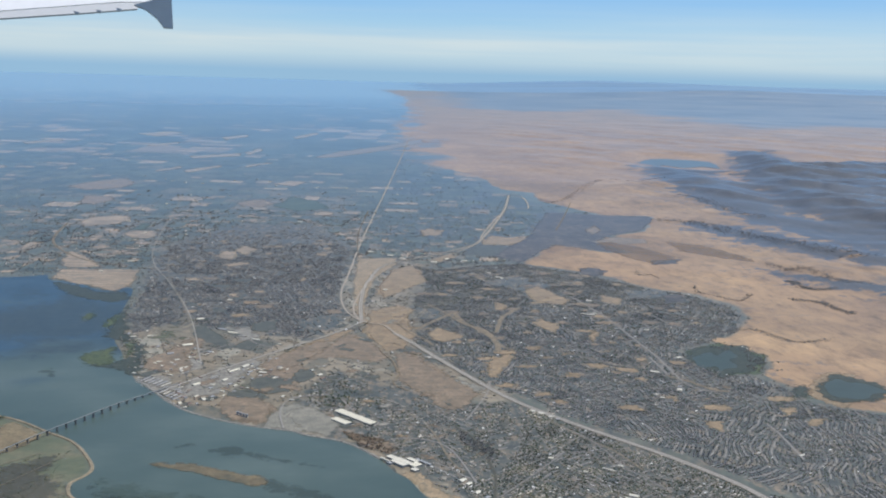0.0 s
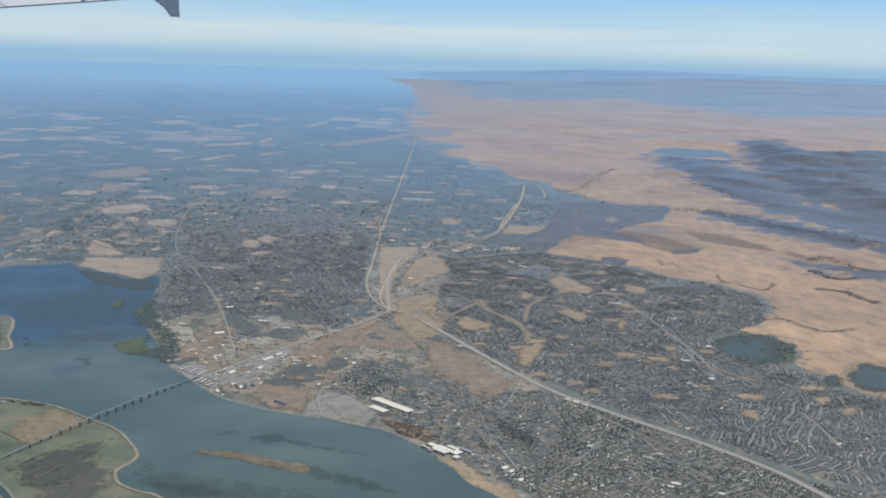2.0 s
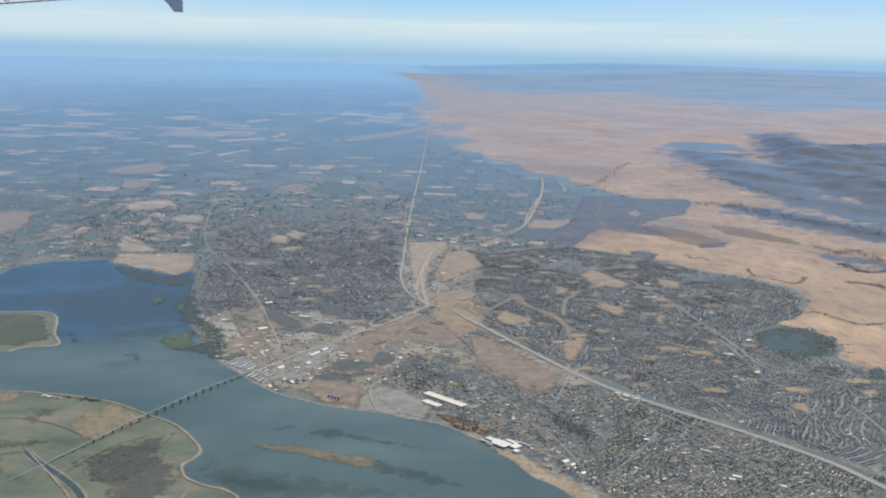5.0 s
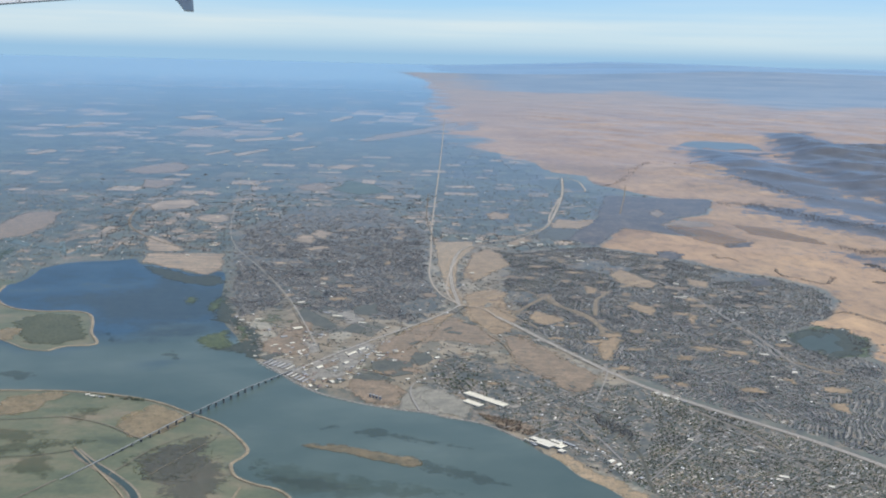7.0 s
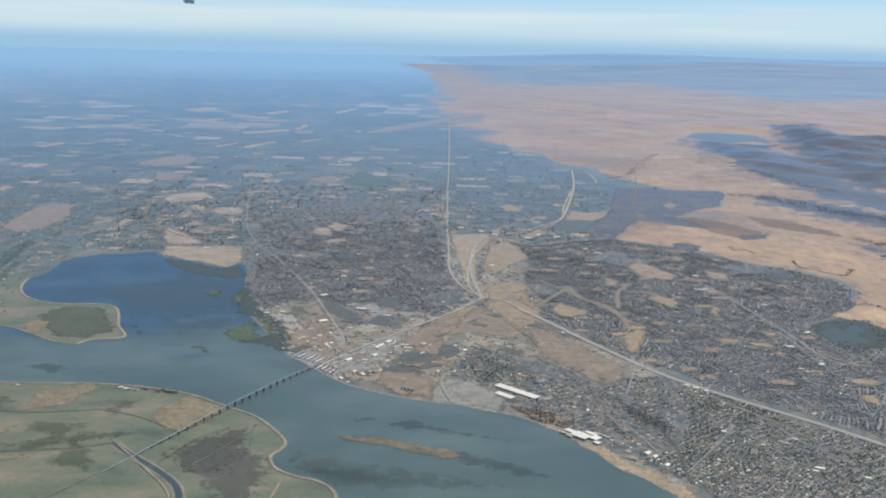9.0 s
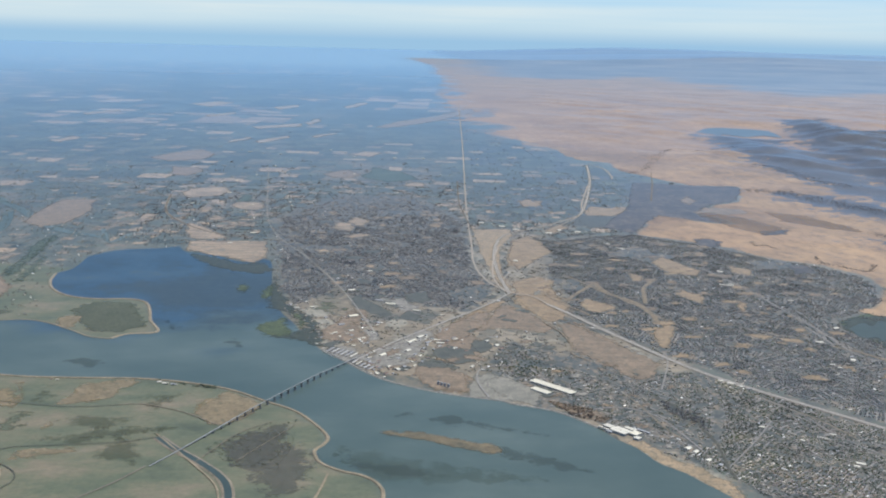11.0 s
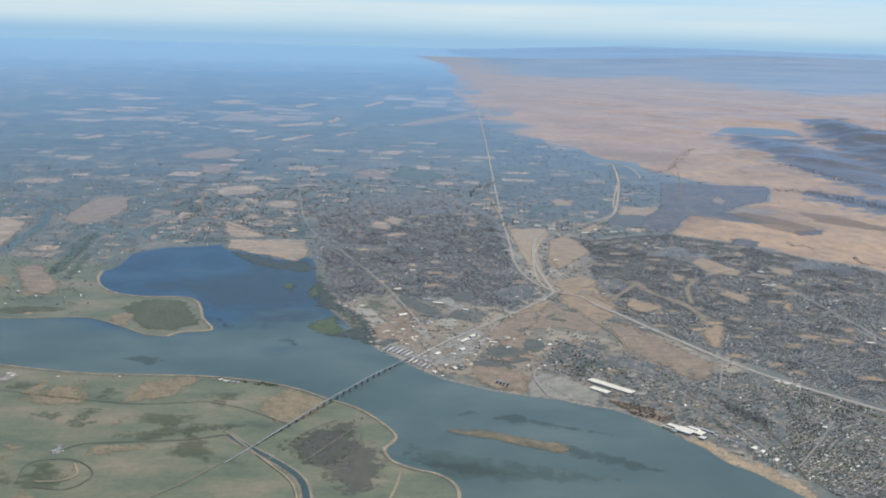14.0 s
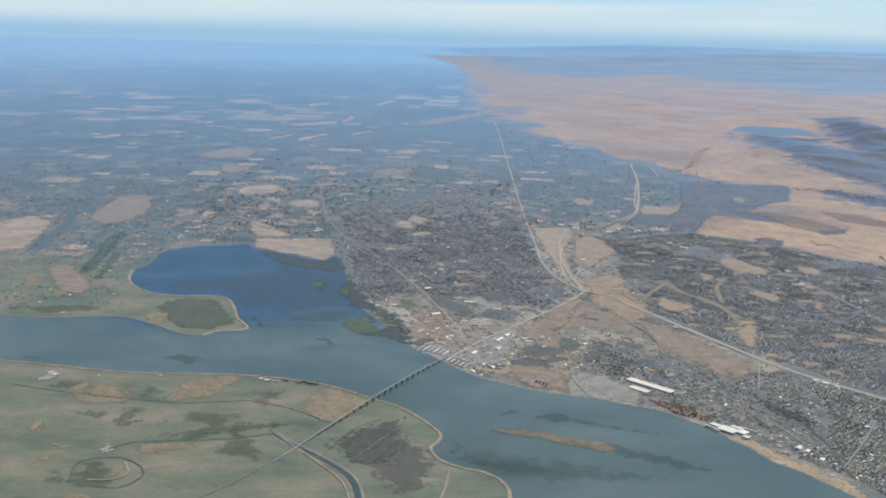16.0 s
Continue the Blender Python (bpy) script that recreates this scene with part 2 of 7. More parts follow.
    mat = n.done(c, n.math("MAXIMUM", gloss, n.math("MULTIPLY", dull, 0.75)), 0.5, 0, HAZE_SHEEN)
    # the imitated haze is weaker on dry grass, less so in its woods
    grassy = n.math("MAXIMUM", inside("gold", 1.2, 0.2, 0.5, g2, 1.2), inside("far_gold", 34.0, 0.022, 12, g2, 10.0))
    woody = n.math("MULTIPLY", inside("wood", 17.0, 0.13, 1.2), 0.7)
    n.put(n.bsdf.inputs["Sheen Weight"], n.span(n.math("MULTIPLY", grassy, n.math("SUBTRACT", 1.0, woody)), 0, 1, HAZE_SHEEN, 0.55))
    return mat


def field_material():
    """Farm fields: a tone for each one, from dark orchards over green crops and fallow to pale stubble, with furrows and wear."""
    n = Net("farm_fields")
    c = n.ramp(n.attr("tone"), (0.0, (0.036, 0.054, 0.05)), (0.3, (0.064, 0.085, 0.073)), (0.5, (0.10, 0.118, 0.09)), (0.62, (0.125, 0.115, 0.09)), (0.75, (0.20, 0.158, 0.114)), (1.0, (0.33, 0.25, 0.17)))
    c = n.mix(0.95, c, n.ramp(n.noise(0.5, 9, 0.8, (1.2, 0.5, 1), 6), (0.35, (0.45, 0.5, 0.53)), (0.5, (0.98, 0.99, 0.98)), (0.65, (1.6, 1.5, 1.36))), "MULTIPLY")
    scrub = n.math("MULTIPLY", n.span(n.noise(0.3, 9, 0.78), 0.5, 0.56), n.span(n.math("LOGARITHM", n.attr("reach"), 2.0), 8.3, 9.6, 0.75, 0.25))
    c = n.mix(scrub, c, (0.07, 0.084, 0.074))
    n.bump(n.noise(1.2, 6, 0.75), 0.06, 0.08)
    # glossier with distance, to imitate haze over the far fields
    gloss = n.span(n.math("LOGARITHM", n.attr("reach"), 2.0), 8.3, 10.9, 0.72, 0.15)
    return n.done(c, gloss, 0.5, 0, HAZE_SHEEN)


LAND = ground_material()
FIELDS = field_material()
SAND = earth("levee_sand", (0.185, 0.16, 0.112), (0.315, 0.262, 0.182), 0.5)
SCRUB = earth("ditch_scrub", (0.060, 0.066, 0.055), (0.10, 0.10, 0.08), 1.2, 5.0)
SHORE = earth("shore_sand", (0.22, 0.175, 0.115), (0.36, 0.275, 0.18), 0.5, 5.0, spots=(0.14, 0.13, 0.10), fray=0.5)
DRY = earth("dry_grass", (0.205, 0.155, 0.102), (0.315, 0.238, 0.152), 0.3, 3.0, spots=(0.17, 0.14, 0.095), fray=0.7, rows=0.35)
BROWN = earth("bare_soil", (0.165, 0.132, 0.097), (0.26, 0.2, 0.143), 0.35, 3.0, spots=(0.11, 0.105, 0.085), fray=0.8, rows=0.3)
PALE = earth("pale_gravel", (0.165, 0.163, 0.142), (0.27, 0.256, 0.215), 0.4, 4.0, spots=(0.14, 0.14, 0.115), fray=0.8)
YARD = earth("yard_ground", (0.165, 0.16, 0.14), (0.31, 0.29, 0.25), 0.9, 7.0, spots=(0.13, 0.13, 0.125), fray=0.6)
DARKF = earth("dark_field", (0.065, 0.075, 0.07), (0.105, 0.11, 0.095), 0.5, 4.0, fray=0.3)
GREEN = earth("green_pasture", (0.08, 0.10, 0.07), (0.12, 0.13, 0.088), 0.25, 3.0, fray=5.0, size=3.0)
REEDS = earth("reed_marsh", (0.045, 0.068, 0.042), (0.1, 0.126, 0.066), 0.5, 2.0, fray=1.3, thin=0.95)
TULE = earth("dark_tule", (0.038, 0.054, 0.052), (0.072, 0.088, 0.075), 0.8, 3.0, fray=1.0, thin=0.85, size=1.5)
PLOT = earth("marsh_plots", (0.06, 0.068, 0.064), (0.11, 0.115, 0.098), 1.2, 5.0, spots=(0.15, 0.15, 0.12), fray=1.8, thin=0.62, size=2.0)
PASTURE = earth("dry_pasture", (0.23, 0.185, 0.115), (0.33, 0.26, 0.165), 0.35, 3.0, spots=(0.15, 0.145, 0.09), fray=2.4, size=4.0, thin=0.7)
TAN = earth("island_dry_grass", (0.205, 0.172, 0.115), (0.31, 0.25, 0.165), 0.3, 2.5, spots=(0.15, 0.14, 0.095), fray=0.7, size=3.5, thin=0.7)
SPITG = earth("spit_grass", (0.07, 0.085, 0.058), (0.105, 0.115, 0.078), 0.25, 2.0, fray=1.2, size=2.5, thin=0.85)
RIPRAP = earth("bank_rubble", (0.085, 0.085, 0.08), (0.27, 0.258, 0.23), 2.2, 9.0, spots=(0.33, 0.315, 0.28))
ISLET = earth("islet_mud", (0.10, 0.098, 0.072), (0.19, 0.155, 0.10), 0.4, 1.5, fray=0.6, thin=0.92, size=1.5)
WEED = earth("drowned_weed", (0.045, 0.068, 0.07), (0.065, 0.09, 0.09), 0.6, 3.0, haze_sheen=0.0, fray=1.3, thin=0.3, size=2.0)
WEEDG = earth("green_weed", (0.045, 0.068, 0.052), (0.075, 0.10, 0.068), 0.6, 3.0, haze_sheen=0.0, fray=2.0, thin=0.2, size=2.5)
DUSK = earth("dark_fallow", (0.055, 0.056, 0.06), (0.105, 0.095, 0.088), 0.12, 0.8, spots=(0.14, 0.12, 0.10), fray=0.9, size=2.5)
MEADOW = earth("levee_meadow", (0.07, 0.086, 0.058), (0.10, 0.112, 0.076), 0.3, 2.0, fray=2.4, size=4.0, thin=0.45)
STUB = earth("stubble_field", (0.225, 0.18, 0.13), (0.36, 0.28, 0.195), 0.12, 1.6, spots=(0.17, 0.15, 0.115), fray=1.0, size=1.5, rows=0.9)
FARM = earth("farm_field", (0.055, 0.08, 0.06), (0.09, 0.112, 0.082), 0.12, 1.0, fray=1.2, size=1.5)
PURPLE = earth("hill_fallow", (0.175, 0.128, 0.094), (0.245, 0.178, 0.124), 0.2, 2.0, spots=(0.12, 0.10, 0.085), fray=1.2, size=3.0, thin=0.45)
PARK = earth("park_lawn", (0.05, 0.075, 0.05), (0.10, 0.125, 0.07), 0.5, 3.0, fray=0.8)
CREEK = earth("creek_grass", (0.15, 0.122, 0.085), (0.29, 0.225, 0.15), 0.7, 4.0, spots=(0.08, 0.085, 0.065))
BANK = earth("canal_bank", (0.14, 0.13, 0.10), (0.235, 0.20, 0.15), 0.5, 4.0)
ROAD = plain("road_concrete", (0.34, 0.325, 0.295), 0.85, 0.3, 0, 0.5, 2.0)
STREET = plain("street_asphalt", (0.265, 0.255, 0.24), 0.9, 0.3, 0, 0.5, 2.0)
TRACK = plain("dirt_track", (0.20, 0.18, 0.15), 0.95, 0.2, 0, 0.5, 1.5)
PALE_ROAD = plain("pale_road", (0.35, 0.315, 0.27), 0.9, 0.25, 0, 0.4, 0.8)
CONCRETE = plain("bridge_concrete", (0.30, 0.315, 0.315), 0.8, 0.3, 0, 0.4, 6.0)
PIER = plain("pier_concrete", (0.165, 0.17, 0.17), 0.85, 0.3, 0, 0.4, 8.0)
WHITE = plain("white_roof", (0.58, 0.55, 0.46), 0.6, 0.4, 0, 0.2, 3.0)
CREAM = plain("cream_roof", (0.66, 0.62, 0.50), 0.7, 0.3, 0, 0.25, 3.0)
WALL = plain("shed_wall", (0.45, 0.43, 0.39), 0.8, 0.3)
GREY = plain("grey_roof", (0.30, 0.31, 0.32), 0.7, 0.4, 0, 0.3)
RUST = plain("rust_roof", (0.22, 0.15, 0.12), 0.8, 0.3, 0, 0.4)
ROOFS = islands("house_roofs", ((0.0, (0.07, 0.08, 0.094)), (0.6, (0.115, 0.127, 0.14)), (0.93, (0.165, 0.168, 0.168)), (0.985, (0.30, 0.285, 0.26)), (1.0, (0.88, 0.88, 0.85))), haze_sheen=1.0)
# lighter than ROOFS, partly painting in the glare over the old town
OLD_ROOFS = islands("old_town_roofs", ((0.0, (0.10, 0.11, 0.105)), (0.5, (0.19, 0.19, 0.17)), (0.8, (0.31, 0.285, 0.245)), (0.955, (0.44, 0.41, 0.36)), (1.0, (0.88, 0.88, 0.85))), haze_sheen=0.5)
# leaf colour paled towards blue-grey, imitating haze over the trees
HAZY_LEAF = islands("hazy_trees", ((0.0, (0.09, 0.10, 0.11)), (0.6, (0.13, 0.13, 0.13)), (1.0, (0.18, 0.155, 0.13))), 0.9, 0.2, 0, 1.0)
BROWN_LEAF = islands("bank_thicket", ((0.0, (0.105, 0.092, 0.07)), (0.5, (0.165, 0.13, 0.098)), (1.0, (0.25, 0.185, 0.13))), 0.9, 0.2, 0, 0.4)
WALLS = plain("house_walls", (0.34, 0.31, 0.27), 0.85, 0.3)
LEAF = islands("tree_leaves", ((0.0, (0.034, 0.056, 0.045)), (0.4, (0.066, 0.09, 0.058)), (0.75, (0.115, 0.132, 0.076)), (0.92, (0.155, 0.14, 0.085)), (1.0, (0.20, 0.15, 0.10))), 0.9, 0.2, 0, 1.0)


def water_material():
    """Silty river, darker and bluer where the shallow flooded tract lies, with weed and wind streaks."""
    n = Net("river_water")
    d = n.node("ShaderNodeVectorMath", operation="DISTANCE")
    warp = n.node("ShaderNodeTexNoise")
    warp.inputs["Scale"].default_value, warp.inputs["Detail"].default_value = 0.05, 5
    n.put(warp.inputs["Vector"], n.co)
    n.put(d.inputs[0], n.co)
    d.inputs[1].default_value = (-44, 196, 0)
    r = n.math("ADD", d.outputs["Value"], n.span(warp.outputs[0], 0.25, 0.75, -14, 14))
    silt = n.ramp(n.noise(0.05, 7, 0.6, (0.8, 1.2, 1), -20), (0.3, (0.045, 0.072, 0.061)), (0.5, (0.067, 0.096, 0.081)), (0.7, (0.102, 0.133, 0.112)))
    deep = n.ramp(n.noise(0.09, 10, 0.76), (0.34, (0.016, 0.034, 0.042)), (0.46, (0.02, 0.05, 0.076)), (0.56, (0.03, 0.068, 0.102)), (0.64, (0.05, 0.075, 0.078)), (0.74, (0.075, 0.085, 0.07)))
    c = n.mix(n.span(r, 30, 46), deep, silt)
    # weed and drowned tules crowd the town side of the tract
    d2 = n.node("ShaderNodeVectorMath", operation="DISTANCE")
    n.put(d2.inputs[0], n.co)
    d2.inputs[1].default_value = (-30, 184, 0)
    crowd = n.span(n.math("ADD", d2.outputs["Value"], n.span(n.noise(0.09, 9, 0.75), 0.3, 0.7, -18, 18)), 13, 24, 0.85, 0.0)
    c = n.mix(crowd, c, n.ramp(n.noise(0.5, 7, 0.75), (0.36, (0.018, 0.03, 0.034)), (0.6, (0.04, 0.056, 0.052)), (0.75, (0.07, 0.085, 0.055))))
    weed = n.span(n.noise(0.13, 7, 0.7, (0.6, 1.4, 1), -30), 0.60, 0.72)
    c = n.mix(n.math("MULTIPLY", weed, 0.45), c, (0.045, 0.07, 0.07))
    n.bump(n.noise(2.0, 6, 0.75), 0.10, 0.05)
    return n.done(c, 0.33, 0.38)


WATER = water_material()
POND = plain("pond_water", (0.045, 0.07, 0.068), 0.5, 0.22, 0, 0.35, 0.4)
LAKE = plain("lake_water", (0.10, 0.15, 0.185), 0.36, 0.3, 0, 0.2, 0.05)


# ---------- plan and shaping tools ----------
rng = np.random.default_rng(7)


def lattice(ix, iy, seed):
    v = np.sin(ix * 127.1 + iy * 311.7 + seed * 74.7) * 43758.5453
    return v - np.floor(v)


def vnoise(x, y, seed=0):
    """Smooth noise from 0 to 1 on a unit lattice."""
    x, y = np.asarray(x, float), np.asarray(y, float)
    ix, iy = np.floor(x), np.floor(y)
    fx, fy = x - ix, y - iy
    fx, fy = fx * fx * (3 - 2 * fx), fy * fy * (3 - 2 * fy)
    a, b = lattice(ix, iy, seed), lattice(ix + 1, iy, seed)
    c, d = lattice(ix, iy + 1, seed), lattice(ix + 1, iy + 1, seed)
    return (a * (1 - fx) + b * fx) * (1 - fy) + (c * (1 - fx) + d * fx) * fy


def fbm(x, y, seed=0, octaves=4):
    return sum(vnoise(x * 2**k, y * 2**k, seed + k) * 0.5**k for k in range(octaves)) / sum(0.5**k for k in range(octaves))


def curve(points, step=1.0, closed=False):
    """A smooth line through the points of a plan."""
    p = [Vector((*q, 0)[:3]) for q in points]
    n, out = len(p), []
    for i in range(n if closed else n - 1):
        a, b, c, d = (p[(i + k) % n] if closed else p[min(max(i + k, 0), n - 1)] for k in (-1, 0, 1, 2))
        m = max(2, int((c - b).length / step))
        for j in range(m):
            t = j / m
            out.append(0.5 * (2 * b + (c - a) * t + (2 * a - 5 * b + 4 * c - d) * t * t + (3 * b - a - 3 * c + d) * t**3))
    if not closed:
        out.append(p[-1])
    return out


def ragged(points, step, rough, closed=True, seed=3):
    return [(q.x + (float(fbm(q.x / (step * 4), q.y / (step * 4), seed)) - 0.5) * 2 * rough,
             q.y + (float(fbm(q.x / (step * 4) + 50, q.y / (step * 4), seed)) - 0.5) * 2 * rough) for q in curve(points, step, closed)]


def hewn(points, step, rough, seed=3):
    """A closed outline with straight sides and slightly uneven edges."""
    out, n = [], len(points)
    for i in range(n):
        (ax, ay), (bx, by) = points[i], points[(i + 1) % n]
        m = max(1, int(math.hypot(bx - ax, by - ay) / step))
        for j in range(m):
            x, y = ax + (bx - ax) * j / m, ay + (by - ay) * j / m
            out.append((x + (float(fbm(x / (step * 2.5), y / (step * 2.5), seed)) - 0.5) * 2 * rough, y + (float(fbm(x / (step * 2.5) + 50, y / (step * 2.5), seed)) - 0.5) * 2 * rough))
    return out


def depth(x, y, poly):
    """Signed distance to a region's edge: above zero inside."""
    x, y = np.asarray(x, float), np.asarray(y, float)
    best, odd = np.full(x.shape, 1e18), np.zeros(x.shape, bool)
    for (ax, ay), (bx, by) in zip(poly, poly[1:] + poly[:1]):
        ex, ey = bx - ax, by - ay
        t = np.clip(((x - ax) * ex + (y - ay) * ey) / (ex * ex + ey * ey + 1e-12), 0, 1)
        best = np.minimum(best, (x - ax - t * ex) ** 2 + (y - ay - t * ey) ** 2)
        odd ^= ((ay > y) != (by > y)) & (x < ex * (y - ay) / (ey if abs(ey) > 1e-12 else 1e-12) + ax)
    return np.sqrt(best) * np.where(odd, 1, -1)


def smooth(a, b, v):
    t = np.clip((v - a) / (b - a), 0, 1)
    return t * t * (3 - 2 * t)


# regions of the plan
NORTH_SHORE = [(-260, 162), (-150, 152), (-95, 144), (-68.4, 138.5), (-54.2, 134.6), (-46.2, 133.8), (-35.7, 133.3), (-26, 130), (-19.7, 124.8), (-15.8, 121.3),
               (-13, 116.6), (-11.5, 112.8), (-12, 110.4), (-12.8, 108.8), (-12, 105.6), (-9.8, 103.4), (-7.3, 102), (-5.7, 99.7), (-5.4, 96), (-7, 85), (-12, 60)]
SOUTH_SHORE = [(45, 60), (36, 82), (30.2, 95.6), (28, 100), (26.8, 102.6), (24.7, 105.2), (23.2, 109.7), (21.6, 112.1), (20.2, 115.6), (17.8, 119.2), (15.2, 121.9),
               (10.9, 124), (9.7, 125.2), (5.3, 126.7), (1.4, 128.6), (-2.4, 131.1), (-5.6, 134), (-8.4, 138), (-10.4, 141.4)]
BAY_SHORE = [(-14, 147), (-15.5, 150.5), (-16.9, 153.5), (-19, 161), (-21.8, 168.5), (-23.2, 175.3), (-25.3, 190.3), (-27.8, 209.5), (-33.2, 207.5), (-40.4, 214.9), (-45.6, 216.6),
             (-48.1, 222.5), (-51.1, 220.4), (-59.7, 217.6), (-64.1, 211)]
SPIT_SHORE = [(-64.1, 211), (-63.9, 199.8), (-65.8, 195.1), (-65.1, 189.5), (-62.9, 183.3), (-58.9, 178.2), (-53.7, 176), (-48.4, 176.2), (-45, 174.2), (-43.1, 168.9),
              (-41.7, 162.7), (-39.3, 156)]
FAR_SHORE = [(-39.3, 156), (-43.4, 154.6), (-45.3, 152.1), (-48.4, 152.9), (-52.2, 156.5), (-56.7, 160.4), (-61, 162.4), (-67.4, 161.6), (-76.7, 162), (-110, 168), (-160, 180), (-260, 196)]
ISLE = NORTH_SHORE + [(-60, 20), (-300, 20)]
SPIT = SPIT_SHORE[1:] + FAR_SHORE[1:-1] + [(-120, 215), (-80, 205)]
GOLD = [(60, 2700), (90, 1894), (62, 1100), (48, 832), (43.6, 669), (47.5, 580), (54.7, 497), (64, 472), (71, 444), (70.7, 406), (83, 396), (80.5, 371), (96.3, 335.1),
        (111.1, 334.1), (109.5, 323.4), (99.8, 300.9), (89.7, 292.3), (81.1, 278.4), (84.2, 267.6), (86.6, 260.9), (79.8, 262.9), (68.8, 272.6), (55.2, 243.3), (70.7, 231.5), (79, 216.5), (87, 211), (92, 200), (90.6, 189.6),
        (85, 180), (79, 172), (85, 162), (83, 155), (79, 150), (82, 139), (86, 134), (100, 131), (140, 120), (1500, 150), (1500, 2700)]
WOODS = ([(238, 627), (275, 655), (249, 540), (310, 570), (500, 600), (420, 300), (161, 280), (162, 318), (161, 346), (169, 392), (194, 492)],
         [(152, 524), (170, 520), (185, 508), (194, 505), (175, 469), (186, 423), (161, 327), (250, 270), (148, 255), (141, 299), (140, 400)],
         [(118.6, 325), (135, 314), (149, 263), (185, 215), (150, 225), (128, 267), (121, 282), (115.6, 312)],
         [(112, 238), (122, 232), (140, 205), (128, 208), (114, 226)])
MOUNTAINS = [(207, 2700), (150, 1540), (205, 1351), (365, 1480), (380, 1180), (407, 1020), (530, 1100), (900, 900), (3500, 900), (3500, 6000), (260, 6000)]
OLD_TOWN = [(14, 124), (20, 119), (24, 113), (30, 104), (34, 95), (50, 80), (75, 85), (72, 100), (61, 106), (55, 116), (50, 123), (44, 130.5), (38, 138), (33, 137), (28, 141), (22, 146), (14, 152), (11, 146), (10, 137)]
SUBURBS = [(26, 172), (32, 156), (39, 141), (45, 131.5), (51, 123.5), (56, 117), (62, 108), (75, 95), (100, 110), (92, 130), (81, 138), (78, 150), (70, 157), (70, 165), (84, 177), (90, 190), (91, 200), (86, 210), (78, 216), (70, 230), (55, 244), (44, 240), (36, 235), (30, 238), (31, 215), (27, 200), (28, 190), (28, 178)]
SMALL_TOWN = [(-25, 208), (-24, 188), (-20, 171), (-13, 186), (-8, 176), (0, 176), (8, 170), (14, 180), (15, 190), (13, 206), (14, 228), (15, 262), (4, 300), (-16, 300), (-30, 262), (-29, 235)]
ORCHARDS = [(18, 262), (20, 300), (29, 430), (38, 560), (45, 500), (52, 480), (66, 430), (66, 400), (72, 380), (88, 335), (78, 300), (60, 262), (45, 262), (30, 258)]
TOWNS = (OLD_TOWN, SUBURBS, SMALL_TOWN, ORCHARDS)

LAKE_SHORE = [(162.3, 550.1), (183.3, 590.1), (202.7, 593.0), (211.1, 576.4), (198.7, 518.2), (184.9, 510.5), (173.1, 524.9)]
MID = [(-150, 175), (-190, 300), (-120, 400), (-50, 470), (30, 470), (60, 400), (75, 330), (110, 330), (100, 290), (90, 150), (30, 120), (-25, 150), (-30, 205), (-60, 225), (-66, 190), (-60, 165)]
WASTE = [(-17, 152), (-24, 175), (-20, 181), (-10, 186), (-2, 178), (8, 172), (14, 184), (14, 240), (24, 246), (34, 240), (32, 205), (29, 180), (28, 172), (33, 156), (40, 142), (36, 137), (26, 141),
         (15, 148), (12, 138), (16, 127), (22, 119), (27, 110), (33, 97), (29, 95), (10, 124), (-5, 134), (-11, 142)]


def land_height(x, y):
    """Flat by the river; rolling hills of dry grass to the right; mountains on the skyline."""
    x, y = np.asarray(x, float), np.asarray(y, float)
    w = smooth(14, 90, depth(x, y, GOLD)) * smooth(1500, 450, y)
    u, v = x * 0.45 - y * 0.89, x * 0.89 + y * 0.45
    ridge = 1 - np.abs(2 * fbm(u / 90, v / 34, 11, 5) - 1)
    h = w * (2.2 * ridge**2 + 0.5 * fbm(x / 12, y / 12, 31, 3))
    for k, poly in enumerate(WOODS):
        h = h + w * smooth(0, 25, depth(x, y, poly)) * ((1.2, 0.5, 1.0, 1.0)[k] + (3.2, 1.4, 2.2, 1.8)[k] * (1 - np.abs(2 * fbm(u / 50, v / 22, 5 + k, 5) - 1)) ** 2)
    h = h * smooth(4, -25, depth(x, y, LAKE_SHORE))
    m = smooth(0, 900, depth(x, y, MOUNTAINS)) * smooth(1200, 4000, np.hypot(x, y))
    return h + m * (14 + 26 * fbm(x / 900, y / 900, 77, 5))


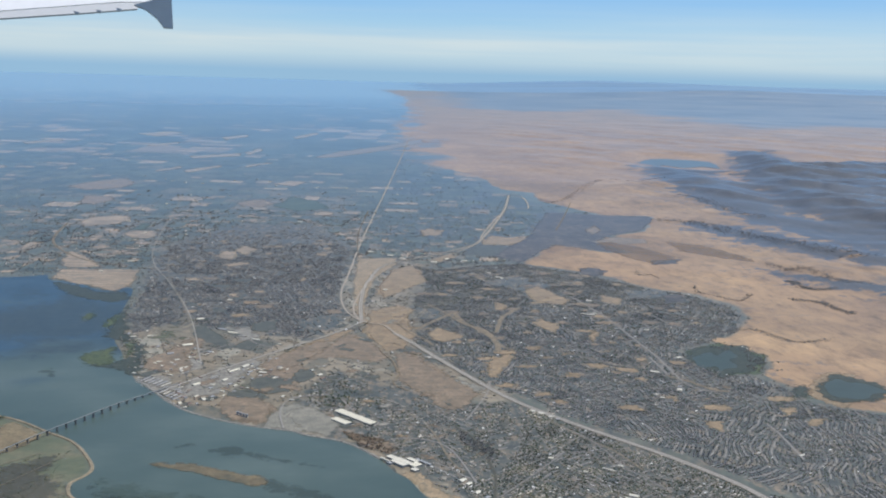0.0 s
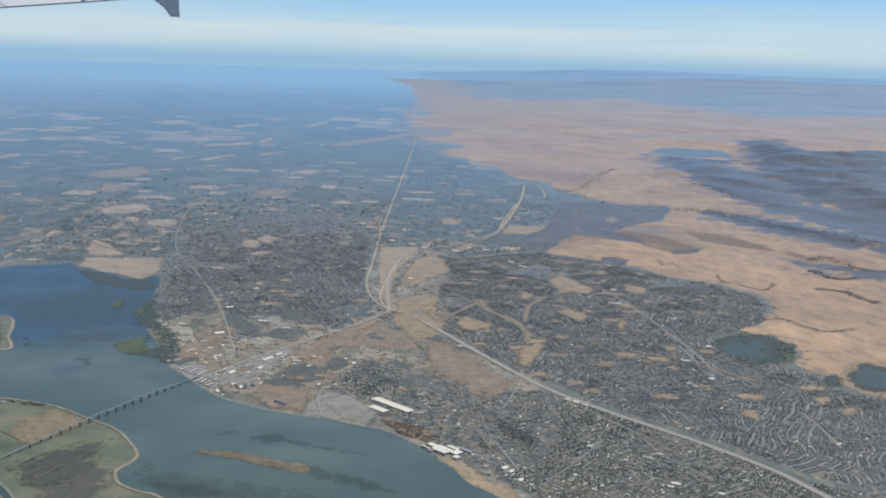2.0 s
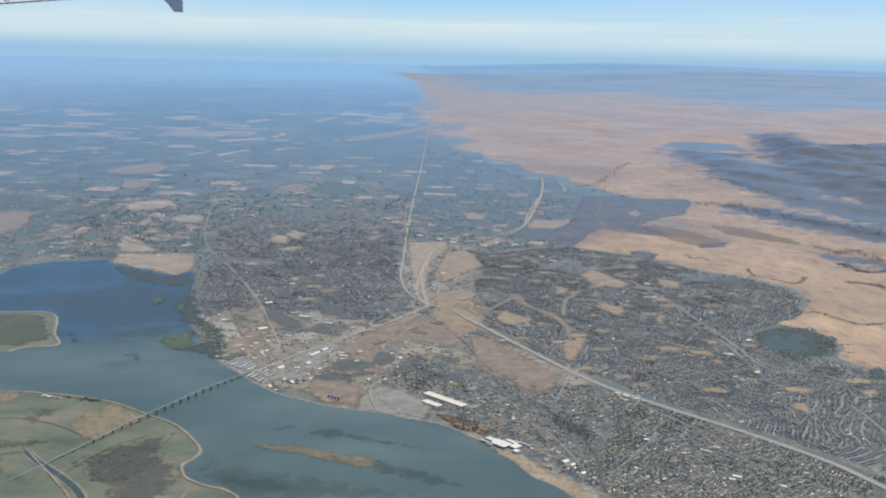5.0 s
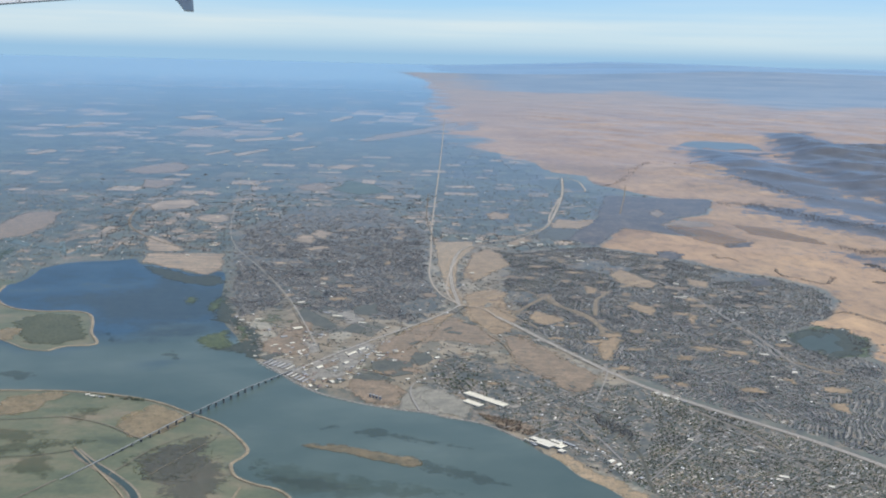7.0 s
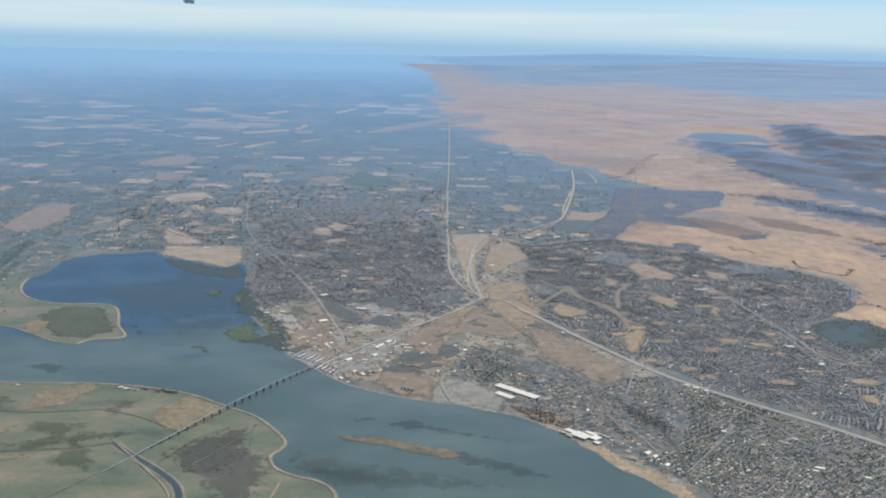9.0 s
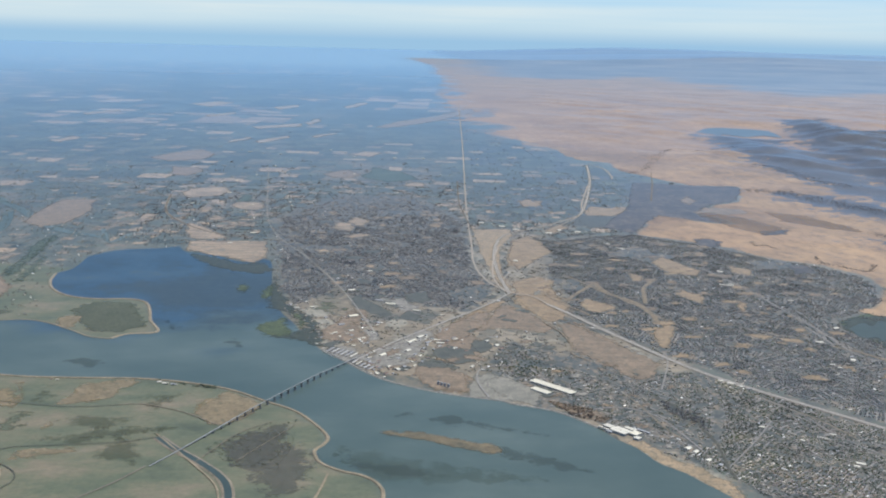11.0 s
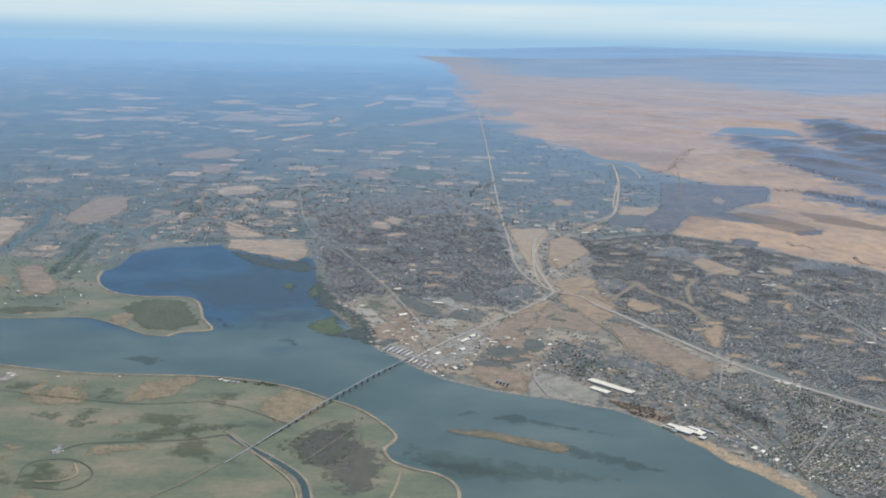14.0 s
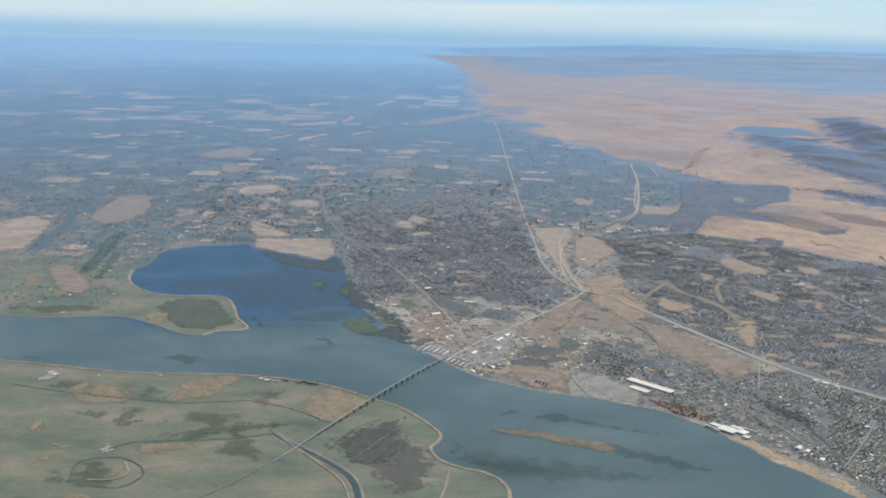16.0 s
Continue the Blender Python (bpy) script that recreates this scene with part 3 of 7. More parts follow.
def ground_sheet():
    """One sheet to the horizon: rings that widen outwards, finer ahead."""
    ang = np.concatenate([np.linspace(-46, 46, 420), np.linspace(46, 314, 130)[1:-1]])
    rad = np.geomspace(30, 4930, 520)
    A, R = np.meshgrid(np.radians(ang), rad)
    x, y = (np.sin(A) * R).ravel(), (np.cos(A) * R).ravel()
    m, k = len(ang), len(rad)
    i = np.arange(m * (k - 1)).reshape(k - 1, m)
    j = np.roll(i, -1, 1)
    quads = np.stack([i, j, j + m, i + m], -1).reshape(-1, 4)
    z = land_height(x, y)
    v = np.column_stack([x, y, z])
    mesh = bpy.data.meshes.new("ground")
    mesh.from_pydata(np.vstack([v, [(0, 0, 0)]]).tolist(), [], quads[:, ::-1].tolist() + [(q, (q + 1) % m, m * k)[::-1] for q in range(m)])
    x, y = np.append(x, 0), np.append(y, 0)
    fields = {"isle": np.maximum(depth(x, y, ISLE), depth(x, y, SPIT)), "gold": np.where(y < 500, depth(x, y, GOLD), np.minimum(depth(x, y, GOLD), 0)), "far_gold": np.where(y < 440, -60, depth(x, y, GOLD)),
              "mid": depth(x, y, MID), "waste": depth(x, y, WASTE), "reach": np.hypot(x, y), "orchard": depth(x, y, TOWNS[3]), "town": np.max([depth(x, y, p) for p in TOWNS[:3]], 0), "wood": np.max([depth(x, y, p) for p in WOODS], 0), "mount": depth(x, y, MOUNTAINS)}
    for key, values in fields.items():
        mesh.attributes.new(key, "FLOAT", "POINT").data.foreach_set("value", values.astype(np.float32))
    mesh.polygons.foreach_set("use_smooth", np.ones(len(mesh.polygons), bool))
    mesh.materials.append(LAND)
    return tagged(new("ground", mesh), "flat river plain, towns and dry golden hills reaching the horizon", "ground", kind="structure")


def mesh_of(name, verts, faces, material, slots=None, which=None):
    mesh = bpy.data.meshes.new(name)
    mesh.from_pydata([tuple(v) for v in verts], [], [tuple(f) for f in faces])
    for s in slots or [material]:
        mesh.materials.append(s)
    if which is not None:
        mesh.polygons.foreach_set("material_index", np.asarray(which, np.int32))
    mesh.update()
    return mesh


def sheet(name, outline, z, material, label, category, kind="structure", lip=0.0):
    """A flat piece of ground or water with a curved outline; lip: how far its rim drops."""
    from mathutils.geometry import tessellate_polygon
    pts = [Vector((x, y, z)) for x, y in outline]
    faces = [f for f in tessellate_polygon([pts])]
    n = len(pts)
    verts = pts + [Vector((p.x, p.y, z - lip)) for p in pts] if lip else pts
    up = []
    for f in faces:
        a, b, c = (pts[i] for i in f)
        up.append(f if (b - a).cross(c - a).z > 0 else f[::-1])
    if lip:
        up += [(i, (i + 1) % n, n + (i + 1) % n, n + i) for i in range(n)]
    return tagged(new(name, mesh_of(name, verts, up, material)), label, category, kind=kind)


def cover(name, outline, z, material, label, category, kind="structure"):
    """A thin cover of the land in rings from its middle outwards, which carries its distance from the rim."""
    a = np.array(outline)
    mid, n = a.mean(0), len(a)
    rings = (1.0, 0.93, 0.82, 0.66, 0.4)
    pts = np.vstack([mid + (a - mid) * k for k in rings] + [mid[None]])
    faces = [(r * n + i, r * n + (i + 1) % n, (r + 1) * n + (i + 1) % n, (r + 1) * n + i) for r in range(len(rings) - 1) for i in range(n)]
    last = (len(rings) - 1) * n
    faces += [(last + i, last + (i + 1) % n, len(pts) - 1) for i in range(n)]
    area = sum(p[0] * q[1] - q[0] * p[1] for p, q in zip(outline, outline[1:] + outline[:1]))
    if area < 0:
        faces = [f[::-1] for f in faces]
    bend = [(p[0] - mid[0]) * (q[1] - mid[1]) - (q[0] - mid[0]) * (p[1] - mid[1]) for p, q in zip(outline, outline[1:] + outline[:1])]
    if min(bend) < 0 < max(bend):
        # a winding outline: a fine net of squares over it, which the fraying rim trims
        lo, hi = a.min(0) - 0.2, a.max(0) + 0.2
        step = max(0.25, float((hi - lo).max()) / 60)
        gx, gy = np.meshgrid(np.arange(lo[0], hi[0] + step, step), np.arange(lo[1], hi[1] + step, step))
        rows, cols = gx.shape
        rim = depth(gx.ravel(), gy.ravel(), outline)
        quads = [(i * cols + j, i * cols + j + 1, (i + 1) * cols + j + 1, (i + 1) * cols + j) for i in range(rows - 1) for j in range(cols - 1)]
        quads = [q for q in quads if max(rim[k] for k in q) > 0]
        used = sorted({k for q in quads for k in q})
        spot = {k: i for i, k in enumerate(used)}
        ux, uy = gx.ravel()[used], gy.ravel()[used]
        mesh = mesh_of(name, np.column_stack([ux, uy, land_height(ux, uy) + z]), [[spot[k] for k in q] for q in quads], material)
        mesh.attributes.new("rim", "FLOAT", "POINT").data.foreach_set("value", rim[used].astype(np.float32))
        return tagged(new(name, mesh), label, category, kind=kind)
    mesh = mesh_of(name, np.column_stack([pts, land_height(pts[:, 0], pts[:, 1]) + z]), faces, material)
    mesh.attributes.new("rim", "FLOAT", "POINT").data.foreach_set("value", np.abs(depth(pts[:, 0], pts[:, 1], outline)).astype(np.float32))
    return tagged(new(name, mesh), label, category, kind=kind)


def ribbon_data(line, width, z, crown=0.0, hug=True):
    """A strip along a line, with sloping sides where it has a crown."""
    verts, faces = [], []
    prof = [(-0.5, 0), (-0.28, crown), (0.28, crown), (0.5, 0)] if crown else [(-0.5, 0), (0.5, 0)]
    hs = land_height([p.x for p in line], [p.y for p in line]) if hug else np.zeros(len(line))
    for i, p in enumerate(line):
        d = (line[min(i + 1, len(line) - 1)] - line[max(i - 1, 0)])
        side = Vector((d.y, -d.x, 0)).normalized()
        for o, e in prof:
            q = p + side * o * width
            verts.append((q.x, q.y, float(hs[i]) + z + e))
    k = len(prof)
    for i in range(len(line) - 1):
        for j in range(k - 1):
            a = i * k + j
            faces.append((a, a + k, a + k + 1, a + 1)[::-1])
    return verts, faces


def ribbon(name, points, width, z, material, label, category, crown=0.0, step=1.0, kind="structure"):
    v, f = ribbon_data(curve(points, step), width, z, crown)
    return tagged(new(name, mesh_of(name, v, f, material)), label, category, kind=kind)


def part(name, bm, material, parent, label=""):
    mesh = bpy.data.meshes.new(name)
    bm.to_mesh(mesh)
    bm.free()
    mesh.materials.append(material)
    ob = new(name, mesh)
    ob.parent = parent
    return tagged(ob, label) if label else ob


def block(bm, x, y, z, sx, sy, sz, turn=0.0, taper=1.0):
    """A block standing on z, its top drawn in by taper."""
    c, s = math.cos(turn), math.sin(turn)
    vs = []
    for top in (0, 1):
        k = taper if top else 1.0
        for ux, uy in ((-1, -1), (1, -1), (1, 1), (-1, 1)):
            px, py = ux * sx / 2 * k, uy * sy / 2 * k
            vs.append(bm.verts.new((x + c * px - s * py, y + s * px + c * py, z + top * sz)))
    for f in ((3, 2, 1, 0), (4, 5, 6, 7), (0, 1, 5, 4), (1, 2, 6, 5), (2, 3, 7, 6), (3, 0, 4, 7)):
        bm.faces.new([vs[i] for i in f])
    return vs


def gable(bm, x, y, z, sx, sy, sz, turn=0.0, over=1.06):
    """A ridged roof along its length, standing on z."""
    c, s = math.cos(turn), math.sin(turn)
    def at(px, py, pz):
        return bm.verts.new((x + c * px - s * py, y + s * px + c * py, z + pz))
    a, b = sx / 2 * over, sy / 2 * over
    v = [at(-a, -b, 0), at(a, -b, 0), at(a, b, 0), at(-a, b, 0), at(-a, 0, sz), at(a, 0, sz)]
    for f in ((0, 1, 5, 4), (2, 3, 4, 5), (1, 2, 5), (3, 0, 4), (3, 2, 1, 0)):
        bm.faces.new([v[i] for i in f])



def clumps(x, y, z, r, tall):
    """Many small tree crowns: eight-sided lumps, each bent its own way."""
    n = len(x)
    shape = np.array([(1, 0, 0.45), (0, 1, 0.5), (-1, 0, 0.4), (0, -1, 0.5), (0.1, 0, 1.0), (0, 0.1, -0.05)])
    jig = 1 + rng.uniform(-0.35, 0.35, (n, 6, 3))
    v = shape[None] * jig * np.stack([r, r, r * tall], -1)[:, None] + np.stack([x, y, z], -1)[:, None]
    f = np.array([(0, 1, 4), (1, 2, 4), (2, 3, 4), (3, 0, 4), (1, 0, 5), (2, 1, 5), (3, 2, 5), (0, 3, 5)])
    return v.reshape(-1, 3), (np.arange(n)[:, None, None] * 6 + f[None]).reshape(-1, 3).tolist()


# ---------- land, water, shores ----------
ground_sheet()
river = [(q.x, q.y) for q in curve(NORTH_SHORE, 1.0)] + [(q.x, q.y) for q in curve(SOUTH_SHORE + BAY_SHORE, 1.0)] \
    + [(q.x, q.y) for q in curve(SPIT_SHORE, 1.0)][1:] + [(q.x, q.y) for q in curve(FAR_SHORE, 1.0)][1:]
sheet("river", river, 0.03, WATER, "grey-green river opening into a blue flooded tract", "water")
ribbon("levee", NORTH_SHORE[1:], 0.5, 0.01, SAND, "sandy levee along the island's river bank", "levee", 0.10, 0.7)
ribbon("levee", SPIT_SHORE[2:] + FAR_SHORE[1:3], 0.6, 0.01, SAND, "pale sandy levee round the flooded tract", "levee", 0.10, 0.7)
ribbon("levee", FAR_SHORE[2:], 0.35, 0.01, SAND, "narrow sandy levee on the far bank", "levee", 0.08, 0.7)
ribbon("river_bank", [(q[0] + 0.05, q[1] + 0.1) for q in SOUTH_SHORE[8:] + BAY_SHORE[:1]], 0.5, 0.02, RIPRAP, "grey rubble river bank below the works", "bank", 0.06, 0.7)


# ---------- fields, yards and bare ground: thin pieces laid on the land ----------
PATCHES, layer = [], 0


def patch(name, outline, material, label, rough=0.5, step=1.5, keep=True):
    """A field or yard with a slightly uneven edge. keep: no houses stand on it."""
    global layer
    layer += 1
    line = hewn(outline, step, rough, layer)
    if keep:
        PATCHES.append(line)
    return cover(name, line, 0.009 + 0.00013 * (layer % 360), material, label, "field")


patch("sand_flat", [(16.5, 248.1), (15.8, 219.3), (16.6, 189.6), (17.2, 179.8), (19.4, 183.5), (18.4, 198.1), (20.9, 224), (26, 241.1), (26.3, 249)], SHORE, "pale sandy ground beside the road and shore", 0.55, 0.6)
patch("dry_knoll", [(24.2, 233.5), (29, 239.8), (31.7, 231.7), (29, 216.1), (23.1, 204.6), (19.8, 206.7)], DRY, "low knoll of dry golden grass", 0.55, 0.6)
patch("dry_field", [(19.8, 186.6), (27.6, 195.3), (26.6, 187), (26.8, 175.1), (22.5, 168.2), (18.5, 172), (17.5, 177.5)], DRY, "open field of dry golden grass between houses", 0.55, 0.6)
patch("bare_field", [(24.6, 168.3), (25.8, 162.1), (28.2, 158.7), (31.1, 151), (26.7, 141.9), (24.5, 144.7), (23, 150.7)], BROWN, "bare brown field with scrub", 0.55, 0.6)
patch("gravel_yard", [(29.8, 151), (36.1, 144.1), (33.4, 139.3), (28.1, 141)], PALE, "pale grey gravel and thin grass", 0.55, 0.6)
patch("dry_field", [(38.4, 161.5), (41.3, 160.4), (38.7, 153.5), (36.1, 153.4)], DRY, "open field of dry golden grass between houses", 0.55, 0.6)
patch("dry_field", [(50.8, 185.2), (54.1, 183.9), (51.5, 177.8), (49.4, 179.2)], DRY, "open field of dry golden grass between houses", 0.55, 0.6)
patch("dry_field", [(58.4, 179.6), (59.8, 176.8), (57.5, 171.2), (56.3, 172.5)], DRY, "open field of dry golden grass between houses", 0.55, 0.6)
patch("dry_field", [(43.8, 201.6), (46.4, 198.2), (44.5, 192.9), (42.6, 194.5)], DRY, "open field of dry golden grass between houses", 0.55, 0.6)
patch("dry_field", [(52.1, 215.7), (59.8, 204.5), (57.5, 198.9), (51.2, 205.8)], DRY, "open field of dry golden grass between houses", 0.55, 0.6)
patch("dry_field", [(30.4, 178.2), (32.9, 174.1), (31.5, 171.3), (29.7, 173.9)], DRY, "open field of dry golden grass between houses", 0.55, 0.6)
patch("dry_field", [(66.4, 208.7), (70.9, 205.2), (68.3, 198.9), (65.1, 203)], DRY, "open field of dry golden grass between houses", 0.55, 0.6)
patch("industrial_yard", [(-8.2, 141.7), (-4.3, 149.7), (0.8, 158.7), (3.1, 156.5), (-0.5, 145.8), (-5.1, 138.1)], YARD, "pale paved yards of the waterfront works", 0.55, 0.6)
patch("industrial_yard", [(-14, 148.3), (-11, 149.5), (-8.7, 147.5), (-8.2, 141.7), (-11.8, 140.7)], YARD, "pale paved yards of the waterfront works", 0.55, 0.6)
patch("bare_field", [(3.6, 155.4), (7.6, 157.8), (10.5, 152.4), (8.9, 142.3), (4.6, 140.3), (1.9, 145.9)], BROWN, "bare brown field with scrub", 0.55, 0.6)
patch("dark_field", [(8.9, 153.4), (11.4, 150.3), (9.4, 145.2), (7.5, 148.1)], DARKF, "dark ploughed field", 0.55, 0.6)
patch("dark_field", [(1.6, 143.9), (5.6, 139.4), (3.7, 134.1), (0.4, 138.3)], DARKF, "dark ploughed field", 0.55, 0.6)
patch("gravel_yard", [(6.6, 135), (9.6, 136.8), (14.7, 131.8), (15.7, 127.1), (11.1, 124.7), (4.8, 126.8)], PALE, "pale grey gravel and thin grass", 0.55, 0.6)
patch("bare_field", [(1.6, 129.9), (6.2, 135.8), (7.6, 134.2), (4.9, 127.2), (2.5, 128.6)], BROWN, "bare brown field with scrub", 0.55, 0.6)
patch("bare_field", [(15.4, 125.6), (21.6, 122), (22.6, 118.9), (21.2, 117.2), (18, 119.9)], BROWN, "bare brown field with scrub", 0.55, 0.6)
patch("sand_flat", [(22, 112.1), (24.4, 112.2), (26.7, 106.9), (28.8, 104.2), (31.4, 99), (31.2, 95.8), (29.6, 95.8), (28, 100), (24.7, 105.2)], SHORE, "pale sandy ground beside the road and shore", 0.55, 0.6)
patch("bare_field", [(-11, 169.2), (-7.5, 173.4), (-7.2, 163.1), (-10.8, 155.9), (-14.5, 155.3)], BROWN, "bare brown field with scrub", 0.55, 0.6)
patch("dry_field", [(5.7, 162.5), (13.7, 175.9), (16.8, 178), (15.3, 173.2), (7.8, 159)], DRY, "open field of dry golden grass between houses", 0.55, 0.6)
patch("dry_pasture", [(-57.6, 123.9), (-55.7, 130.8), (-50.5, 130.1), (-49.1, 122.7), (-54.8, 122.6)], PASTURE, "dry sandy patch in the island pasture", 0.55, 0.6)
patch("dry_pasture", [(-45.1, 124.2), (-42.9, 130.3), (-38.6, 128.9), (-40.3, 124.3)], PASTURE, "dry sandy patch in the island pasture", 0.55, 0.6)
patch("dry_pasture", [(-29, 119), (-28.1, 123.9), (-25, 129.2), (-20.2, 124.8), (-22.8, 117.7), (-25.1, 116.4)], PASTURE, "dry sandy patch in the island pasture", 0.55, 0.6)
patch("dry_pasture", [(-59.3, 113.9), (-56.8, 117.1), (-56.2, 113.3), (-58, 112.7)], PASTURE, "dry sandy patch in the island pasture", 0.55, 0.6)
patch("dry_pasture", [(-44.9, 118), (-43.2, 117.4), (-43.8, 114.8)], PASTURE, "dry sandy patch in the island pasture", 0.55, 0.6)
patch("dry_pasture", [(-46.6, 104.4), (-43.7, 107.7), (-38.6, 110), (-37.9, 108.9), (-43.4, 106.4)], PASTURE, "dry sandy patch in the island pasture", 0.55, 0.6)
patch("scrub_marsh", [(-25, 109.7), (-20, 116.5), (-15.3, 118.5), (-14.9, 110.4), (-16.6, 103.7), (-21.3, 104.7)], PLOT, "dark scrub and old tree plots in the marsh", 0.55, 0.6)
patch("green_pasture", [(-55.8, 119.8), (-45.9, 121.3), (-44.6, 117.3), (-47.6, 114.7), (-54.1, 117.2)], GREEN, "green island pasture", 0.55, 0.6)
patch("green_pasture", [(-41.9, 113.6), (-35.2, 116.2), (-28.8, 116.3), (-31.1, 112.5), (-37.8, 110.6)], GREEN, "green island pasture", 0.55, 0.6)
patch("dry_pasture", [(-57.1, 164.5), (-53.9, 167.1), (-50.6, 157.7), (-54.5, 158.6)], PASTURE, "dry sandy patch in the island pasture", 0.55, 0.6)
patch("crop_field", [(-75.5, 192.1), (-78.2, 231.8), (-75.6, 232.1), (-72.3, 193.3)], FARM, "long green crop field", 0.55, 0.6)
patch("crop_field", [(-71.7, 187.5), (-70.8, 194.8), (-69.3, 187.6)], FARM, "long green crop field", 0.55, 0.6)
patch("stubble_field", [(-77.6, 184), (-70.4, 182.9), (-70.1, 177), (-74, 176.8)], STUB, "pale stubble field on the farm plain", 1.5, 3.0)
patch("stubble_field", [(-71.4, 166.3), (-68.3, 166.4), (-67.8, 162.7), (-69.5, 162.2)], STUB, "pale stubble field on the farm plain", 1.5, 3.0)
patch("dark_field", [(46.6, 270), (55.4, 270.9), (48.8, 254.3), (42.3, 255.3)], DARKF, "dark ploughed field", 0.55, 0.6)
patch("dry_field", [(49.8, 279.7), (63.5, 287.8), (58.1, 271.2), (48.6, 270.2)], DRY, "open field of dry golden grass between houses", 0.55, 0.6)
patch("dry_field", [(33.6, 296.3), (41.8, 295.8), (38.2, 285), (33.8, 284.5)], DRY, "open field of dry golden grass between houses", 0.55, 0.6)
patch("dark_field", [(-9.8, 180.2), (-4.5, 171.6), (-2.6, 163.6), (-7.1, 167.9), (-10.9, 173.7)], DARKF, "dark ploughed field", 0.55, 0.6)
patch("dark_field", [(-1.3, 182), (2.5, 178.2), (1.9, 174.4), (-1.1, 176.8)], DARKF, "dark ploughed field", 0.55, 0.6)
patch("dark_field", [(7.6, 150.6), (10.8, 153.7), (11.4, 148.9), (8.7, 145.2)], DARKF, "dark ploughed field", 0.55, 0.6)
patch("dark_field", [(0.3, 143.1), (3.9, 140.7), (2.6, 135.8), (-0.8, 139.7)], DARKF, "dark ploughed field", 0.55, 0.6)
patch("green_pasture", [(-0.1, 146.6), (3.3, 148.6), (6, 140.8), (3.6, 138.2)], GREEN, "green island pasture", 0.55, 0.6)
patch("gravel_yard", [(7.3, 132.9), (11.3, 136), (15.6, 128.7), (14.2, 122.5), (10.4, 125.8)], PALE, "pale grey gravel and thin grass", 0.55, 0.6)
patch("industrial_yard", [(-9.8, 156.8), (-6.9, 159), (-5.3, 153), (-8.5, 149.1)], YARD, "pale paved yards of the waterfront works", 0.55, 0.6)
patch("dark_field", [(-0.9, 170.6), (1.9, 168.3), (0.2, 162.6), (-2.6, 164.7)], DARKF, "dark ploughed field", 0.55, 0.6)
patch("gravel_yard", [(-5.9, 180.4), (-1.8, 175.4), (-2.7, 171.7), (-5.6, 174)], PALE, "pale grey gravel and thin grass", 0.55, 0.6)
patch("bare_field", [(-13.2, 160.9), (-9.4, 170.1), (-7.2, 165.6), (-11, 155.8), (-12.9, 155.7)], BROWN, "bare brown field with scrub", 0.55, 0.6)
patch("dry_pasture", [(-58.4, 125.1), (-56.7, 131.9), (-55.3, 130.6), (-53.9, 124), (-50.5, 124.7), (-52.3, 132), (-50.7, 132), (-48.8, 121.9), (-54, 121.8)], PASTURE, "dry sandy patch in the island pasture", 0.55, 0.6)
patch("dry_pasture", [(-45.7, 127.8), (-43.5, 131.6), (-38.4, 130.5), (-40.5, 123.8), (-44.4, 124.3)], PASTURE, "dry sandy patch in the island pasture", 0.55, 0.6)
patch("dry_pasture", [(-58.2, 113), (-57.9, 116.4), (-56.1, 116.4), (-56.2, 113.5)], PASTURE, "dry sandy patch in the island pasture", 0.55, 0.6)
patch("dry_pasture", [(-60.6, 112), (-58.2, 112), (-57.8, 110), (-59.8, 109.9)], PASTURE, "dry sandy patch in the island pasture", 0.55, 0.6)
patch("dry_pasture", [(-45.1, 117.2), (-43.5, 118.3), (-42.8, 116.2), (-43.9, 115)], PASTURE, "dry sandy patch in the island pasture", 0.55, 0.6)
patch("dry_pasture", [(-29.1, 125.8), (-24.9, 128.4), (-19.9, 122), (-23.9, 117.6), (-28.1, 123)], PASTURE, "dry sandy patch in the island pasture", 0.55, 0.6)
patch("dry_pasture", [(-44.8, 109.5), (-38.4, 110), (-38, 108.5), (-44.1, 108.1)], PASTURE, "dry sandy patch in the island pasture", 0.55, 0.6)
patch("dry_pasture", [(-63.2, 131), (-62.4, 134.3), (-60.4, 134.3), (-60.5, 130.5)], PASTURE, "dry sandy patch in the island pasture", 0.55, 0.6)
patch("dry_pasture", [(-56, 106.6), (-52.2, 107.1), (-51.8, 104.6), (-54, 103.3)], PASTURE, "dry sandy patch in the island pasture", 0.55, 0.6)
patch("meadow", [(-76.4, 193.9), (-77.6, 209.4), (-74.8, 209.6), (-73.7, 191.7)], MEADOW, "dark green meadow inside the levee", 0.55, 0.6)
patch("meadow", [(-80.5, 167.7), (-69.6, 170.5), (-60.2, 167.7), (-70.2, 163.6), (-79.2, 164.2)], MEADOW, "dark green meadow inside the levee", 0.55, 0.6)
patch("meadow", [(-62.9, 130.3), (-57, 132.1), (-56.2, 128.3), (-61.1, 127.1)], MEADOW, "dark green meadow inside the levee", 0.55, 0.6)
patch("meadow", [(-35.9, 127.8), (-29.5, 127.9), (-30.1, 119.7), (-34.3, 120.6)], MEADOW, "dark green meadow inside the levee", 0.55, 0.6)
patch("meadow", [(-43.7, 120.4), (-34.2, 119.6), (-34.2, 115), (-40.5, 114.3)], MEADOW, "dark green meadow inside the levee", 0.55, 0.6)
patch("meadow", [(-50.1, 105.6), (-44.9, 103.4), (-45, 97.2), (-50.4, 97.2)], MEADOW, "dark green meadow inside the levee", 0.55, 0.6)
patch("meadow", [(-38.2, 112.3), (-30.7, 112.4), (-31, 104.4), (-35.9, 105.8)], MEADOW, "dark green meadow inside the levee", 0.55, 0.6)
